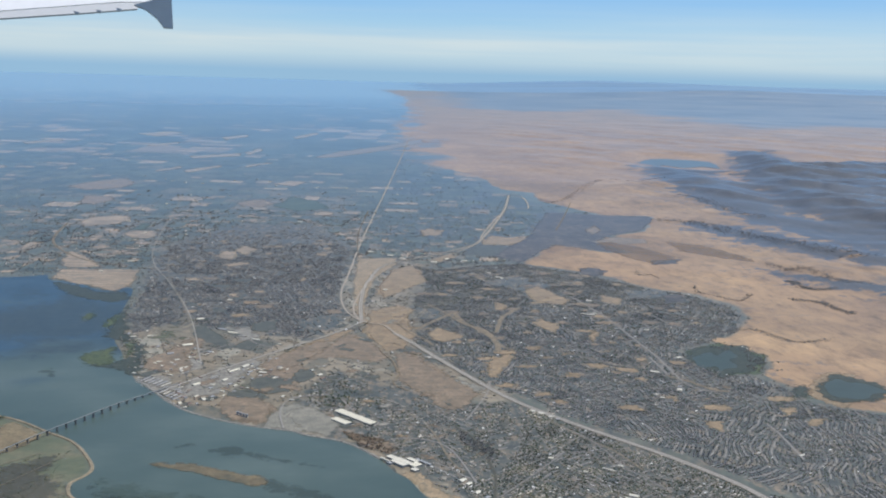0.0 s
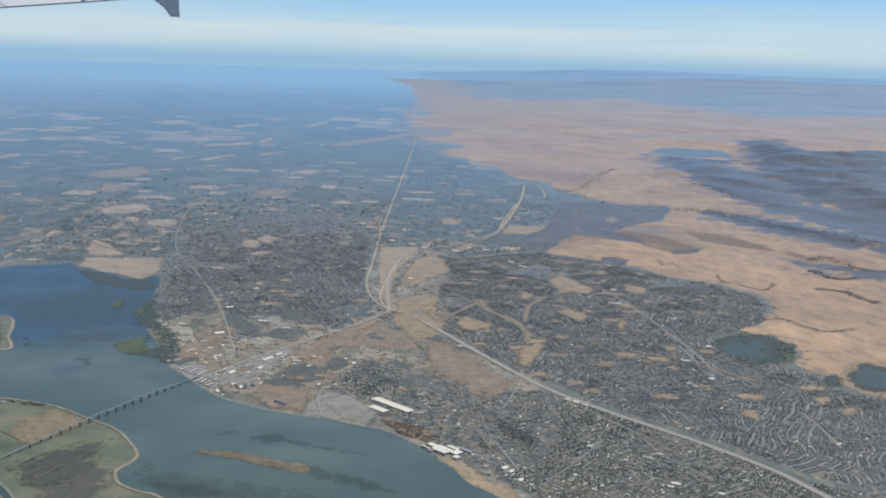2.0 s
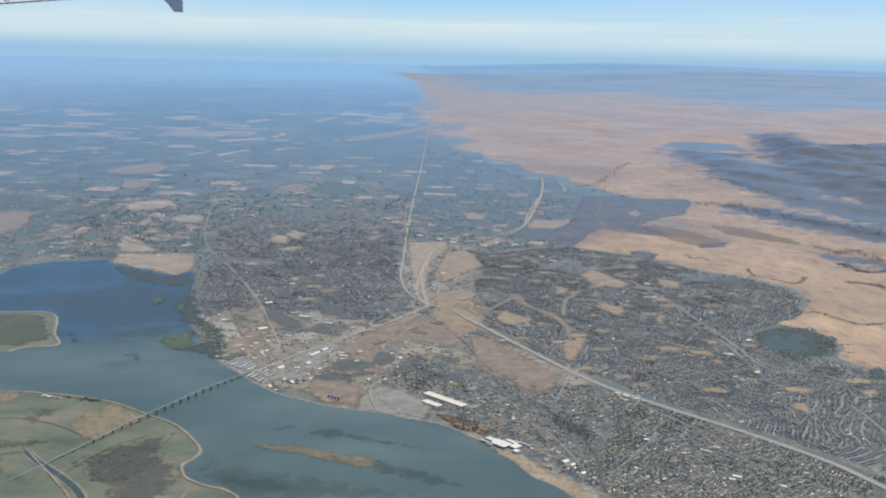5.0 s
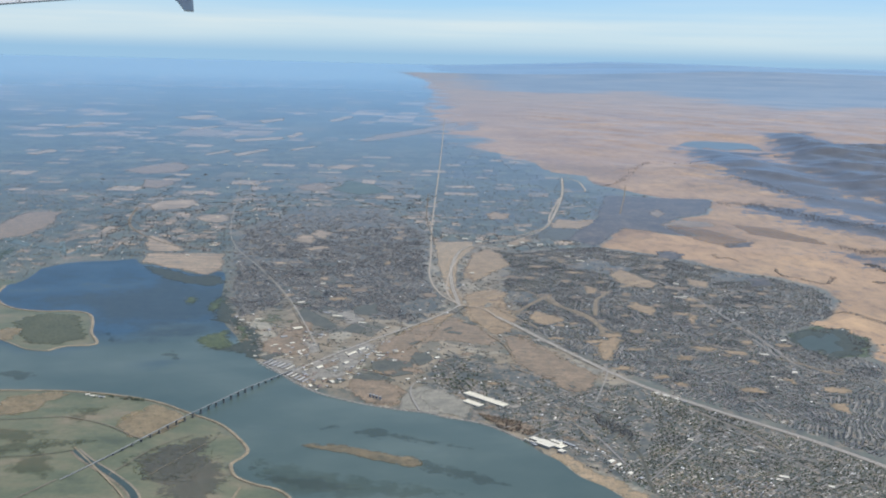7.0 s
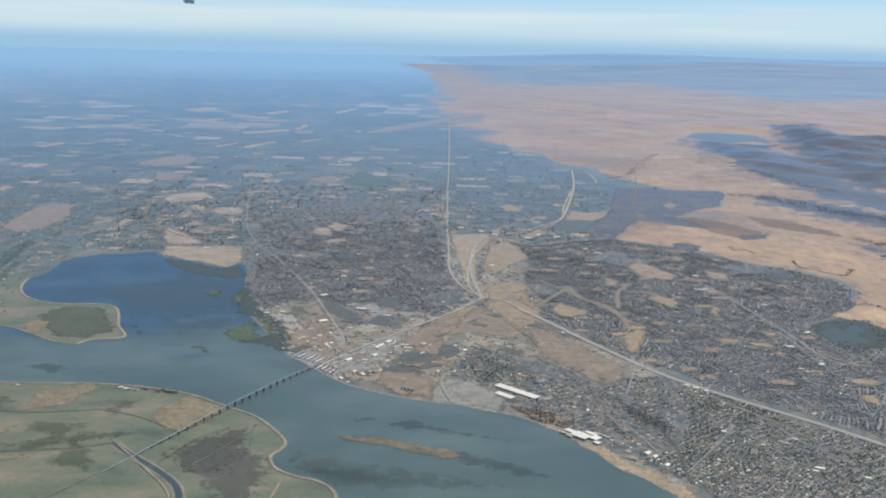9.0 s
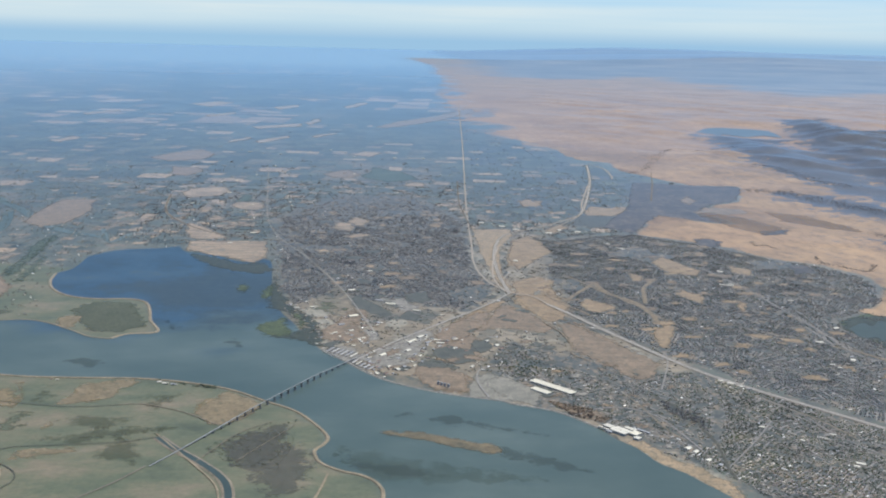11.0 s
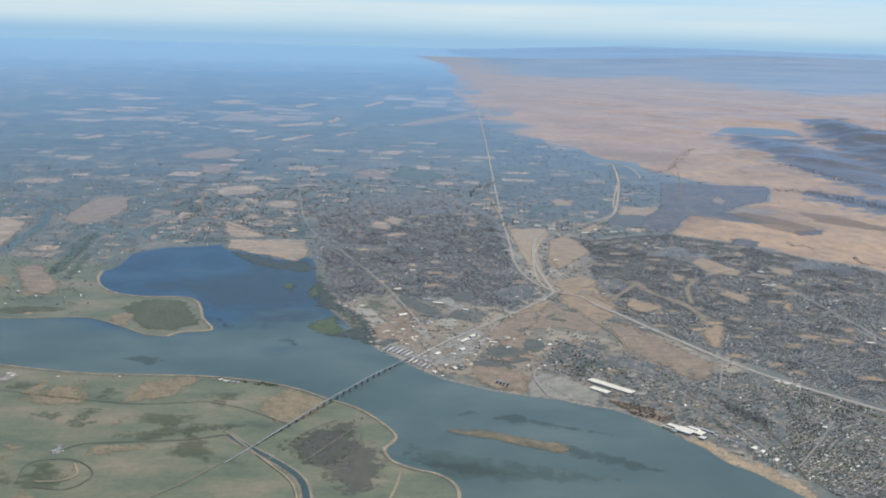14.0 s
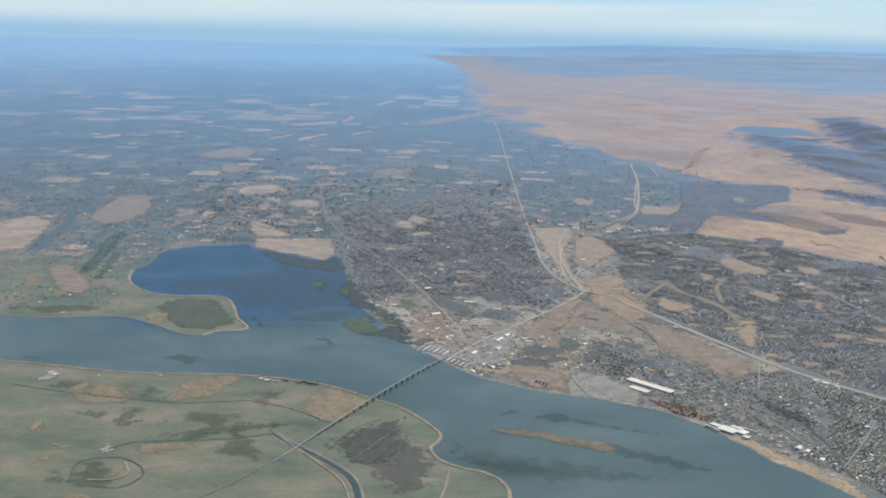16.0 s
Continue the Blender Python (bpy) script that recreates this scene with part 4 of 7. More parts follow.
patch("dry_pasture", [(-87.5, 193.2), (-84.3, 195.8), (-77.7, 184.6), (-79.5, 178.2)], PASTURE, "dry sandy patch in the island pasture", 0.55, 0.6)
patch("dry_pasture", [(-76.5, 182.5), (-70.9, 185.1), (-69.5, 176.7), (-74.5, 174.5)], PASTURE, "dry sandy patch in the island pasture", 0.55, 0.6)
patch("dry_pasture", [(-92.1, 200.3), (-88.8, 203.1), (-85.7, 190.9), (-87.9, 188.5)], PASTURE, "dry sandy patch in the island pasture", 0.55, 0.6)
patch("fallow_field", [(79.4, 210.2), (84.3, 210.5), (83.5, 203.2), (78.3, 201.1)], DUSK, "dark grey-brown fallow field below the hills", 0.55, 0.6)
patch("fallow_field", [(87.8, 250.6), (97.5, 254.1), (93.9, 246), (87, 244.4)], DUSK, "dark grey-brown fallow field below the hills", 0.55, 0.6)
patch("fallow_field", [(68.1, 239.8), (75, 237.1), (72.4, 230), (67.1, 233.2)], DUSK, "dark grey-brown fallow field below the hills", 0.55, 0.6)
patch("park", [(70, 164.4), (78.5, 171.2), (84.1, 162.4), (79.1, 151.9), (73.6, 150.7), (70.9, 157.2)], PARK, "green park lawn and trees round a pond", 0.55, 0.6)
patch("dry_field", [(83.7, 146.8), (89.9, 153.4), (94.1, 152.4), (84.8, 133.8), (82.3, 137.3), (81.7, 140.9)], DRY, "dry golden grass round a pond", 0.55, 0.6)
patch("dry_field", [(62.6, 130.1), (65.6, 129.4), (63.9, 125.5), (61.8, 127)], DRY, "open field of dry golden grass between houses", 0.55, 0.6)
patch("dry_field", [(56.4, 155.6), (60.6, 154.6), (59.6, 151.3), (56.5, 153.4)], DRY, "open field of dry golden grass between houses", 0.55, 0.6)
patch("dry_field", [(75.2, 135.4), (78.7, 136.3), (76.3, 132.8), (73.6, 131.1)], DRY, "open field of dry golden grass between houses", 0.55, 0.6)
patch("dry_field", [(76.3, 130.3), (80.5, 131.2), (77.5, 127.2), (75.5, 127.5)], DRY, "open field of dry golden grass between houses", 0.55, 0.6)
patch("fallow_field", [(77.7, 339.7), (96.3, 335.1), (111.1, 334.1), (109.5, 323.4), (99.8, 300.9), (89.7, 292.3), (81.1, 278.4), (84.2, 267.6), (86.6, 260.9), (79.8, 262.9), (68.8, 272.6), (55.2, 243.3), (51.4, 252.3), (45.8, 252.7), (56.0, 269.7), (64.7, 289.9)], DUSK, "dark grey-brown fallow fields below the hills", 1.00, 1.1)
patch("bare_field", [(82.2, 301.3), (88.1, 311.2), (87.6, 299.7), (82.7, 290.6)], BROWN, "tan field inside the dark fallow ground", 1.05, 1.2)
patch("bare_field", [(79.5, 278.3), (88.0, 289.0), (95.9, 285.7), (96.6, 277.9), (86.4, 275.1)], BROWN, "tan strip inside the dark fallow ground", 0.98, 1.1)
patch("dry_field", [(48.9, 273.6), (53.4, 287.7), (59.4, 283.3), (64.8, 288.8), (60.7, 276.6), (55.3, 269.6)], DRY, "bright dry field beside the far freeway", 0.98, 1.1)
patch("dark_field", [(45.2, 262.6), (48.9, 271.8), (55.4, 267.8), (51.5, 254.7), (46.1, 252.7)], DARKF, "dark ploughed field beside the far freeway", 0.92, 1.0)
patch("dry_field", [(33.8, 292.0), (36.2, 299.9), (40.7, 290.6), (38.0, 284.2), (34.6, 285.9)], DRY, "tan field on the dark plain", 1.02, 1.2)
patch("dry_field", [(33.8, 245.5), (38.7, 257.0), (40.9, 252.3), (36.3, 244.2)], DRY, "tan verge of the far freeway", 0.87, 1.0)
patch("dry_field", [(18.9, 191.1), (24.9, 198.1), (28.1, 192.4), (24.4, 181.1), (27.6, 175.1), (25.2, 164.5), (21.3, 163.0), (18.8, 174.0)], DRY, "open tan ground beside the curving freeway", 0.63, 0.7)
patch("dry_field", [(20.8, 214.1), (23.9, 231.9), (31.0, 232.4), (31.9, 220.8), (26.1, 209.9), (21.9, 202.1)], DRY, "low tan knoll inside the freeway bend", 0.76, 0.9)
patch("bare_field", [(22.9, 162.0), (25.1, 163.8), (29.7, 152.5), (34.8, 141.4), (32.3, 134.8), (28.9, 132.8), (26.1, 139.7), (22.7, 147.9)], BROWN, "reddish-brown verge along the freeway", 0.51, 0.6)
patch("dry_field", [(8.0, 156.0), (15.8, 176.2), (20.4, 168.0), (22.7, 160.3), (19.8, 156.3), (13.8, 159.4)], BROWN, "brown verge of the freeway", 0.57, 0.7)
patch("dry_field", [(28.9, 175.1), (31.1, 180.1), (34.0, 176.1), (35.8, 173.4), (32.5, 169.4), (29.3, 170.5)], DRY, "open field of dry grass between houses", 0.61, 0.7)
patch("dry_field", [(47.8, 184.1), (51.0, 186.5), (53.5, 180.9), (51.4, 175.9), (49.4, 179.9)], DRY, "open field of dry grass between houses", 0.64, 0.7)
patch("dry_field", [(57.5, 177.7), (59.5, 179.9), (57.7, 171.4), (56.0, 169.1)], DRY, "open field of dry grass between houses", 0.61, 0.7)
patch("dry_field", [(37.3, 158.7), (41.7, 163.6), (42.3, 160.2), (37.7, 148.2), (36.0, 149.3)], DRY, "open field of dry grass between houses", 0.55, 0.6)
patch("dry_field", [(50.5, 211.8), (54.9, 217.9), (59.6, 202.9), (56.8, 198.7), (52.2, 201.0)], DRY, "open field of dry grass between houses", 0.72, 0.8)
patch("fallow_field", [(79.4, 276.7), (84.5, 280.1), (91.9, 270.3), (97.3, 255.3), (87.9, 245.1), (82.0, 256.5)], PURPLE, "grey-brown fallow strip in the dry hills", 1.0, 2.0)
patch("fallow_field", [(100.3, 282.5), (109.4, 276.5), (115.2, 259.1), (116.1, 247.1), (107.5, 254.4), (99.8, 266.5)], PURPLE, "grey-brown fallow strip in the dry hills", 1.0, 2.0)
patch("fallow_field", [(66.7, 235.0), (70.6, 240.9), (74.5, 238.3), (71.4, 229.8), (67.9, 228.9)], DUSK, "dark field with a farm in the dry hills", 0.6, 1.0)
patch("creek_grove", [(30, 126.5), (31.6, 123.6), (33.6, 120.8), (32.6, 115.4), (31.2, 117.4), (30.4, 122.1)], TULE, "dark grove along a creek", 0.55, 0.6)
rs = random.Random(5)
for k in range(150):
    cx, cy = rs.uniform(29, 80), rs.uniform(135, 236)
    if float(depth([cx], [cy], TOWNS[1])[0]) < 1:
        continue
    r = rs.uniform(0.7, 1.7)
    turn = rs.uniform(0, 3)
    patch("dry_lot", [(cx + r * rs.uniform(0.6, 1.5) * math.cos(turn + a) * 1.3, cy + r * rs.uniform(0.6, 1.5) * math.sin(turn + a)) for a in (0, 1.2, 2.3, 3.4, 4.6, 5.5)],
          DRY if k % 3 else BROWN, "small open lot of dry grass between houses", 0.6, 0.5)
patch("dry_pasture", [(-58.4, 126.6), (-57.3, 128.8), (-57.2, 133.3), (-56.0, 132.9), (-55.3, 126.6), (-54.0, 124.6), (-50.1, 124.2), (-52.3, 133.4), (-51.1, 133.0), (-48.7, 122.2), (-52.5, 121.8), (-55.6, 123.3)], TAN, "bare tan loop of ground in the island pasture", 0.5, 0.6)
patch("dry_pasture", [(-45.7, 122.7), (-44.2, 126.9), (-44.3, 131.3), (-41.7, 132.6), (-37.5, 133.9), (-36.1, 132.0), (-38.2, 129.2), (-38.4, 126.0), (-40.2, 124.5), (-42.8, 123.6)], TAN, "dry tan ground along the levee", 0.5, 0.6)
patch("dry_pasture", [(-44.3, 115.1), (-44.1, 117.9), (-43.0, 118.3), (-43.2, 116.1)], TAN, "dry tan patch in the island pasture", 0.5, 0.6)
patch("dry_pasture", [(-58.3, 109.8), (-58.8, 114.0), (-57.5, 117.6), (-56.5, 115.8), (-56.9, 112.8), (-57.7, 110.6)], TAN, "dry tan patch in the island pasture", 0.5, 0.6)
patch("dry_pasture", [(-28.4, 120.7), (-26.2, 127.4), (-24.8, 128.9), (-19.3, 124.3), (-20.5, 120.3), (-23.0, 116.4), (-25.7, 116.4)], TAN, "dry tan ground beside the bridge", 0.5, 0.6)
patch("dry_pasture", [(-53.9, 107.5), (-53.9, 109.4), (-51.5, 109.4), (-51.2, 107.5)], TAN, "dry tan patch by the farm", 0.5, 0.6)
patch("dry_pasture", [(-47.5, 99.8), (-44.5, 100.9), (-44.3, 103.8), (-45.1, 104.5), (-44.9, 102.3), (-46.6, 100.6)], TAN, "curved bare track round a field", 0.5, 0.6)
patch("dry_pasture", [(-49.4, 95.3), (-48.2, 98.4), (-45.3, 95.8), (-45.9, 94.3)], TAN, "dry tan patch in the island pasture", 0.5, 0.6)
patch("dry_pasture", [(-46.0, 106.8), (-44.8, 109.2), (-38.8, 109.8), (-37.6, 108.5), (-42.4, 106.8)], TAN, "dry tan strip below the ditch", 0.5, 0.6)
patch("farm_yard", [(-63.4, 130.4), (-62.6, 135.5), (-61.0, 135.1), (-59.9, 133.2), (-61.3, 130.4)], YARD, "pale gravel farm yard behind the levee", 0.5, 0.6)
patch("farm_yard", [(-48.7, 107.5), (-48.9, 109.9), (-47.7, 110.0), (-46.7, 106.8), (-47.5, 105.8)], YARD, "pale gravel farm yard at the end of the track", 0.5, 0.6)
patch("meadow", [(-49.4, 131.2), (-46.6, 131.7), (-44.3, 126.9), (-46.2, 123.5), (-48.4, 124.7)], MEADOW, "dark green meadow by the levee", 0.5, 0.6)
patch("meadow", [(-45.6, 112.5), (-40.0, 116.1), (-29.7, 116.9), (-30.0, 113.6), (-38.4, 110.9), (-44.4, 110.3)], MEADOW, "dark olive strip along the ditch", 0.5, 0.6)
patch("meadow", [(-51.9, 99.5), (-52.7, 103.7), (-50.9, 104.4), (-49.3, 100.2), (-50.0, 97.9)], MEADOW, "dark wet hollow in the pasture", 0.5, 0.6)
patch("scrub_marsh", [(-23.8, 107.9), (-21.6, 114.3), (-19.1, 116.0), (-15.1, 112.1), (-11.8, 107.2), (-12.7, 97.1), (-17.5, 96.0), (-19.6, 102.6), (-22.1, 105.2)], PLOT, "dark scrub and old tree plots in the marsh", 0.5, 0.6)
patch("meadow", [(-56.1, 167.9), (-54.0, 174.8), (-46.6, 174.4), (-43.6, 167.4), (-41.0, 158.9), (-45.3, 154.9), (-50.1, 155.9)], SPITG, "dark green meadow inside the levee", 0.5, 0.6)
patch("dry_pasture", [(-56.6, 161.5), (-55.2, 165.4), (-52.4, 164.5), (-52.4, 158.4), (-54.4, 157.7)], TAN, "dry tan patch at the end of the spit", 0.5, 0.6)
patch("crop_field", [(-75.5, 190.7), (-79.0, 226.8), (-77.0, 237.9), (-74.4, 213.6), (-73.5, 190.8)], FARM, "long dark green crop field behind the tract", 1.0, 2.0)
patch("crop_field", [(-71.2, 185.5), (-74.0, 213.1), (-71.5, 211.0), (-69.2, 188.3)], FARM, "long dark green crop field behind the tract", 0.5, 0.6)
patch("stubble_field", [(-101.0, 211.5), (-110.2, 242.0), (-103.9, 253.6), (-95.2, 245.0), (-92.8, 227.5), (-92.3, 212.2)], STUB, "bright stubble field on the delta plain", 1.0, 2.0)
patch("stubble_field", [(-89.3, 249.5), (-91.4, 261.6), (-90.4, 285.2), (-81.6, 286.3), (-78.1, 267.5), (-79.0, 250.5), (-83.5, 242.4)], BROWN, "pinkish bare field on the delta plain", 1.0, 2.0)
patch("stubble_field", [(-82.8, 196.9), (-78.9, 201.2), (-69.8, 183.8), (-69.4, 175.5), (-75.2, 179.3)], BROWN, "brown rough field behind the river", 0.5, 0.6)
patch("bare_field", [(-14.8, 158.4), (-11.1, 166.1), (-9.4, 162.6), (-6.7, 153.9), (-7.3, 150.3), (-12.3, 150.7), (-14.6, 152.4)], BROWN, "orange-brown bare field by the works", 0.5, 0.6)
patch("green_pasture", [(-18.3, 168.6), (-14.7, 178.5), (-11.2, 180.8), (-10.2, 170.9), (-12.9, 166.0), (-15.7, 166.9)], GREEN, "olive rough grass behind the marina", 0.5, 0.6)
patch("industrial_yard", [(-5.0, 175.0), (-1.7, 179.2), (1.5, 171.5), (-1.6, 168.3)], YARD, "pale paved yards by the railway", 0.5, 0.6)
patch("dark_field", [(-1.1, 181.4), (2.7, 183.7), (3.5, 176.3), (-0.1, 175.3)], DARKF, "dark green field by the railway", 0.5, 0.6)
patch("bare_field", [(2.9, 157.5), (9.9, 168.9), (13.9, 170.2), (11.5, 161.2), (6.5, 151.4), (2.6, 151.2)], BROWN, "bare reddish-brown field beside the highway", 0.5, 0.6)
patch("dark_field", [(2.1, 146.8), (4.5, 149.8), (8.4, 147.1), (7.9, 141.5), (4.9, 140.1), (2.1, 143.2)], DARKF, "dark green field behind the works", 0.5, 0.6)
patch("industrial_yard", [(-6.6, 147.4), (-2.1, 151.1), (1.0, 148.2), (-1.5, 139.9), (-6.8, 138.5)], YARD, "pale paved yards beside the highway", 0.5, 0.6)
patch("bare_field", [(-0.7, 139.9), (4.7, 138.8), (6.9, 135.1), (5.8, 128.1), (1.2, 129.1), (-1.2, 134.9)], BROWN, "bare brown ground along the river", 0.5, 0.6)
patch("stubble_field", [(-45.8, 217.8), (-47.8, 228.4), (-46.3, 230.5), (-36.7, 229.8), (-30.1, 230.3), (-27.9, 211.3), (-30.6, 205.7), (-37.0, 211.9)], STUB, "pale stubble field above the flooded tract", 0.8, 1.3)
patch("stubble_field", [(-48.7, 233.7), (-51.8, 252.8), (-48.3, 249.9), (-42.1, 239.1), (-37.5, 231.1), (-46.0, 230.5)], STUB, "pale stubble field above the flooded tract", 0.8, 1.4)
patch("stubble_field", [(-88.7, 386.9), (-84.6, 405.2), (-75.6, 419.6), (-67.1, 402.2), (-69.1, 384.5), (-79.6, 377.4)], BROWN, "reddish bare field on the farm plain", 1.4, 2.4)
patch("stubble_field", [(-62.0, 300.4), (-61.4, 309.7), (-51.1, 314.6), (-48.0, 305.4), (-49.9, 296.1), (-58.1, 290.9)], STUB, "bright stubble field on the farm plain", 1.1, 1.8)
patch("stubble_field", [(-45.8, 279.0), (-44.0, 286.2), (-36.6, 284.9), (-34.8, 274.3), (-36.9, 271.3), (-41.8, 272.7)], STUB, "bright stubble field on the farm plain", 1.0, 1.7)
patch("stubble_field", [(-76.4, 362.5), (-66.6, 360.7), (-62.7, 350.2), (-67.1, 337.8), (-71.8, 341.5)], BROWN, "tan field on the farm plain", 1.2, 2.1)
patch("stubble_field", [(-24.6, 348.0), (-17.0, 361.5), (-10.8, 349.9), (-14.0, 339.2), (-21.2, 339.7)], BROWN, "tan field on the farm plain", 1.2, 2.1)
patch("stubble_field", [(1.6, 323.5), (4.2, 333.2), (9.6, 329.8), (9.1, 320.6)], STUB, "tan field on the farm plain", 1.1, 2.0)
patch("stubble_field", [(-17.8, 246.9), (-15.2, 256.7), (-11.6, 252.9), (-11.6, 242.1)], STUB, "tan field beside the small town", 0.9, 1.5)
patch("stubble_field", [(-13.8, 255.1), (-12.2, 263.7), (-7.7, 258.1), (-9.2, 247.6)], STUB, "tan field beside the small town", 0.9, 1.5)
patch("stubble_field", [(-13.8, 236.2), (-10.2, 240.8), (-6.2, 238.2), (-11.0, 233.6)], STUB, "tan field beside the small town", 0.8, 1.4)
patch("stubble_field", [(-48.0, 256.4), (-46.9, 265.0), (-42.7, 258.5), (-43.7, 255.1)], STUB, "tan field beside the main road", 0.9, 1.6)
patch("stubble_field", [(-52.2, 269.0), (-50.9, 278.5), (-47.8, 274.0), (-49.3, 266.5)], STUB, "tan field beside the main road", 1.0, 1.6)
patch("stubble_field", [(-58.9, 458.9), (-47.3, 486.3), (-44.6, 475.4), (-56.1, 446.7)], STUB, "pale stubble strip far out on the plain", 1.6, 2.8)
patch("stubble_field", [(-71.3, 453.7), (-63.8, 476.8), (-61.3, 469.1), (-69.0, 446.6)], STUB, "pale stubble strip far out on the plain", 1.6, 2.8)
patch("stubble_field", [(-36.9, 485.6), (-25.8, 506.3), (-24.7, 497.3), (-34.8, 474.8)], STUB, "pale stubble strip far out on the plain", 1.7, 2.9)
patch("stubble_field", [(-7.1, 540.9), (4.5, 582.1), (29.9, 633.7), (58.4, 718.6), (55.7, 672.0), (30.1, 597.5), (13.5, 560.8), (-1.3, 535.3)], BROWN, "long tan strip along the edge of the plain", 2.1, 3.6)
patch("stubble_field", [(-142.6, 444.0), (-137.3, 466.2), (-131.7, 456.6), (-135.0, 435.7)], STUB, "pale stubble strip far out on the plain", 1.6, 2.7)
patch("stubble_field", [(-128.1, 701.7), (-114.9, 732.8), (-101.3, 718.0), (-112.1, 671.7)], STUB, "pale stubble strip far out on the plain", 2.5, 4.2)
patch("stubble_field", [(-103.5, 603.0), (-90.3, 631.0), (-86.7, 617.5), (-98.3, 591.2)], STUB, "pale stubble strip far out on the plain", 2.1, 3.7)
patch("stubble_field", [(-171.2, 600.6), (-158.2, 634.3), (-154.0, 620.5), (-165.1, 584.4)], STUB, "pale stubble strip far out on the plain", 2.1, 3.7)
patch("stubble_field", [(-72.6, 679.6), (-59.6, 714.2), (-55.8, 691.2), (-66.4, 654.1)], STUB, "pale stubble strip far out on the plain", 2.4, 4.1)
patch("stubble_field", [(-44.7, 560.9), (-40.0, 599.4), (-35.5, 579.4), (-40.3, 543.3)], STUB, "pale stubble strip far out on the plain", 2.0, 3.4)
patch("stubble_field", [(-68.8, 532.4), (-45.8, 556.8), (-43.6, 538.8), (-65.3, 516.3)], STUB, "pale stubble strip far out on the plain", 1.9, 3.2)
patch("stubble_field", [(-28.9, 700.6), (-14.7, 757.3), (-11.8, 738.1), (-24.3, 679.0)], STUB, "pale stubble strip far out on the plain", 2.5, 4.3)
patch("stubble_field", [(-17.5, 408.8), (-11.5, 422.6), (-3.5, 419.7), (-8.6, 402.3)], STUB, "pale stubble strip far out on the plain", 1.4, 2.5)
patch("crop_field", [(-11.4, 342.4), (-7.6, 369.5), (2.3, 359.5), (7.9, 337.8), (-2.9, 329.6)], FARM, "dark green crop field on the plain", 1.2, 2.1)
patch("crop_field", [(-44.8, 286.1), (-45.2, 300.0), (-40.8, 298.2), (-39.8, 285.6)], FARM, "dark green crop field on the plain", 1.0, 1.8)


CHANNELS = ([(-122.1, 290), (-109.2, 288), (-103.3, 278.5), (-95, 266.8), (-84.4, 248.2), (-74.5, 236.7), (-66.9, 232.7)],
            [(-98.2, 266.5), (-92.2, 244.9), (-91.2, 230.5), (-89.9, 211.8)])


def off_channels(x, y, gap):
    """Which places lie farther than gap from the delta channels."""
    ok = np.ones(len(x), bool)
    for line in CHANNELS:
        for q in curve(line, 2.0):
            ok &= np.hypot(x - q.x, y - q.y) > gap
    return ok


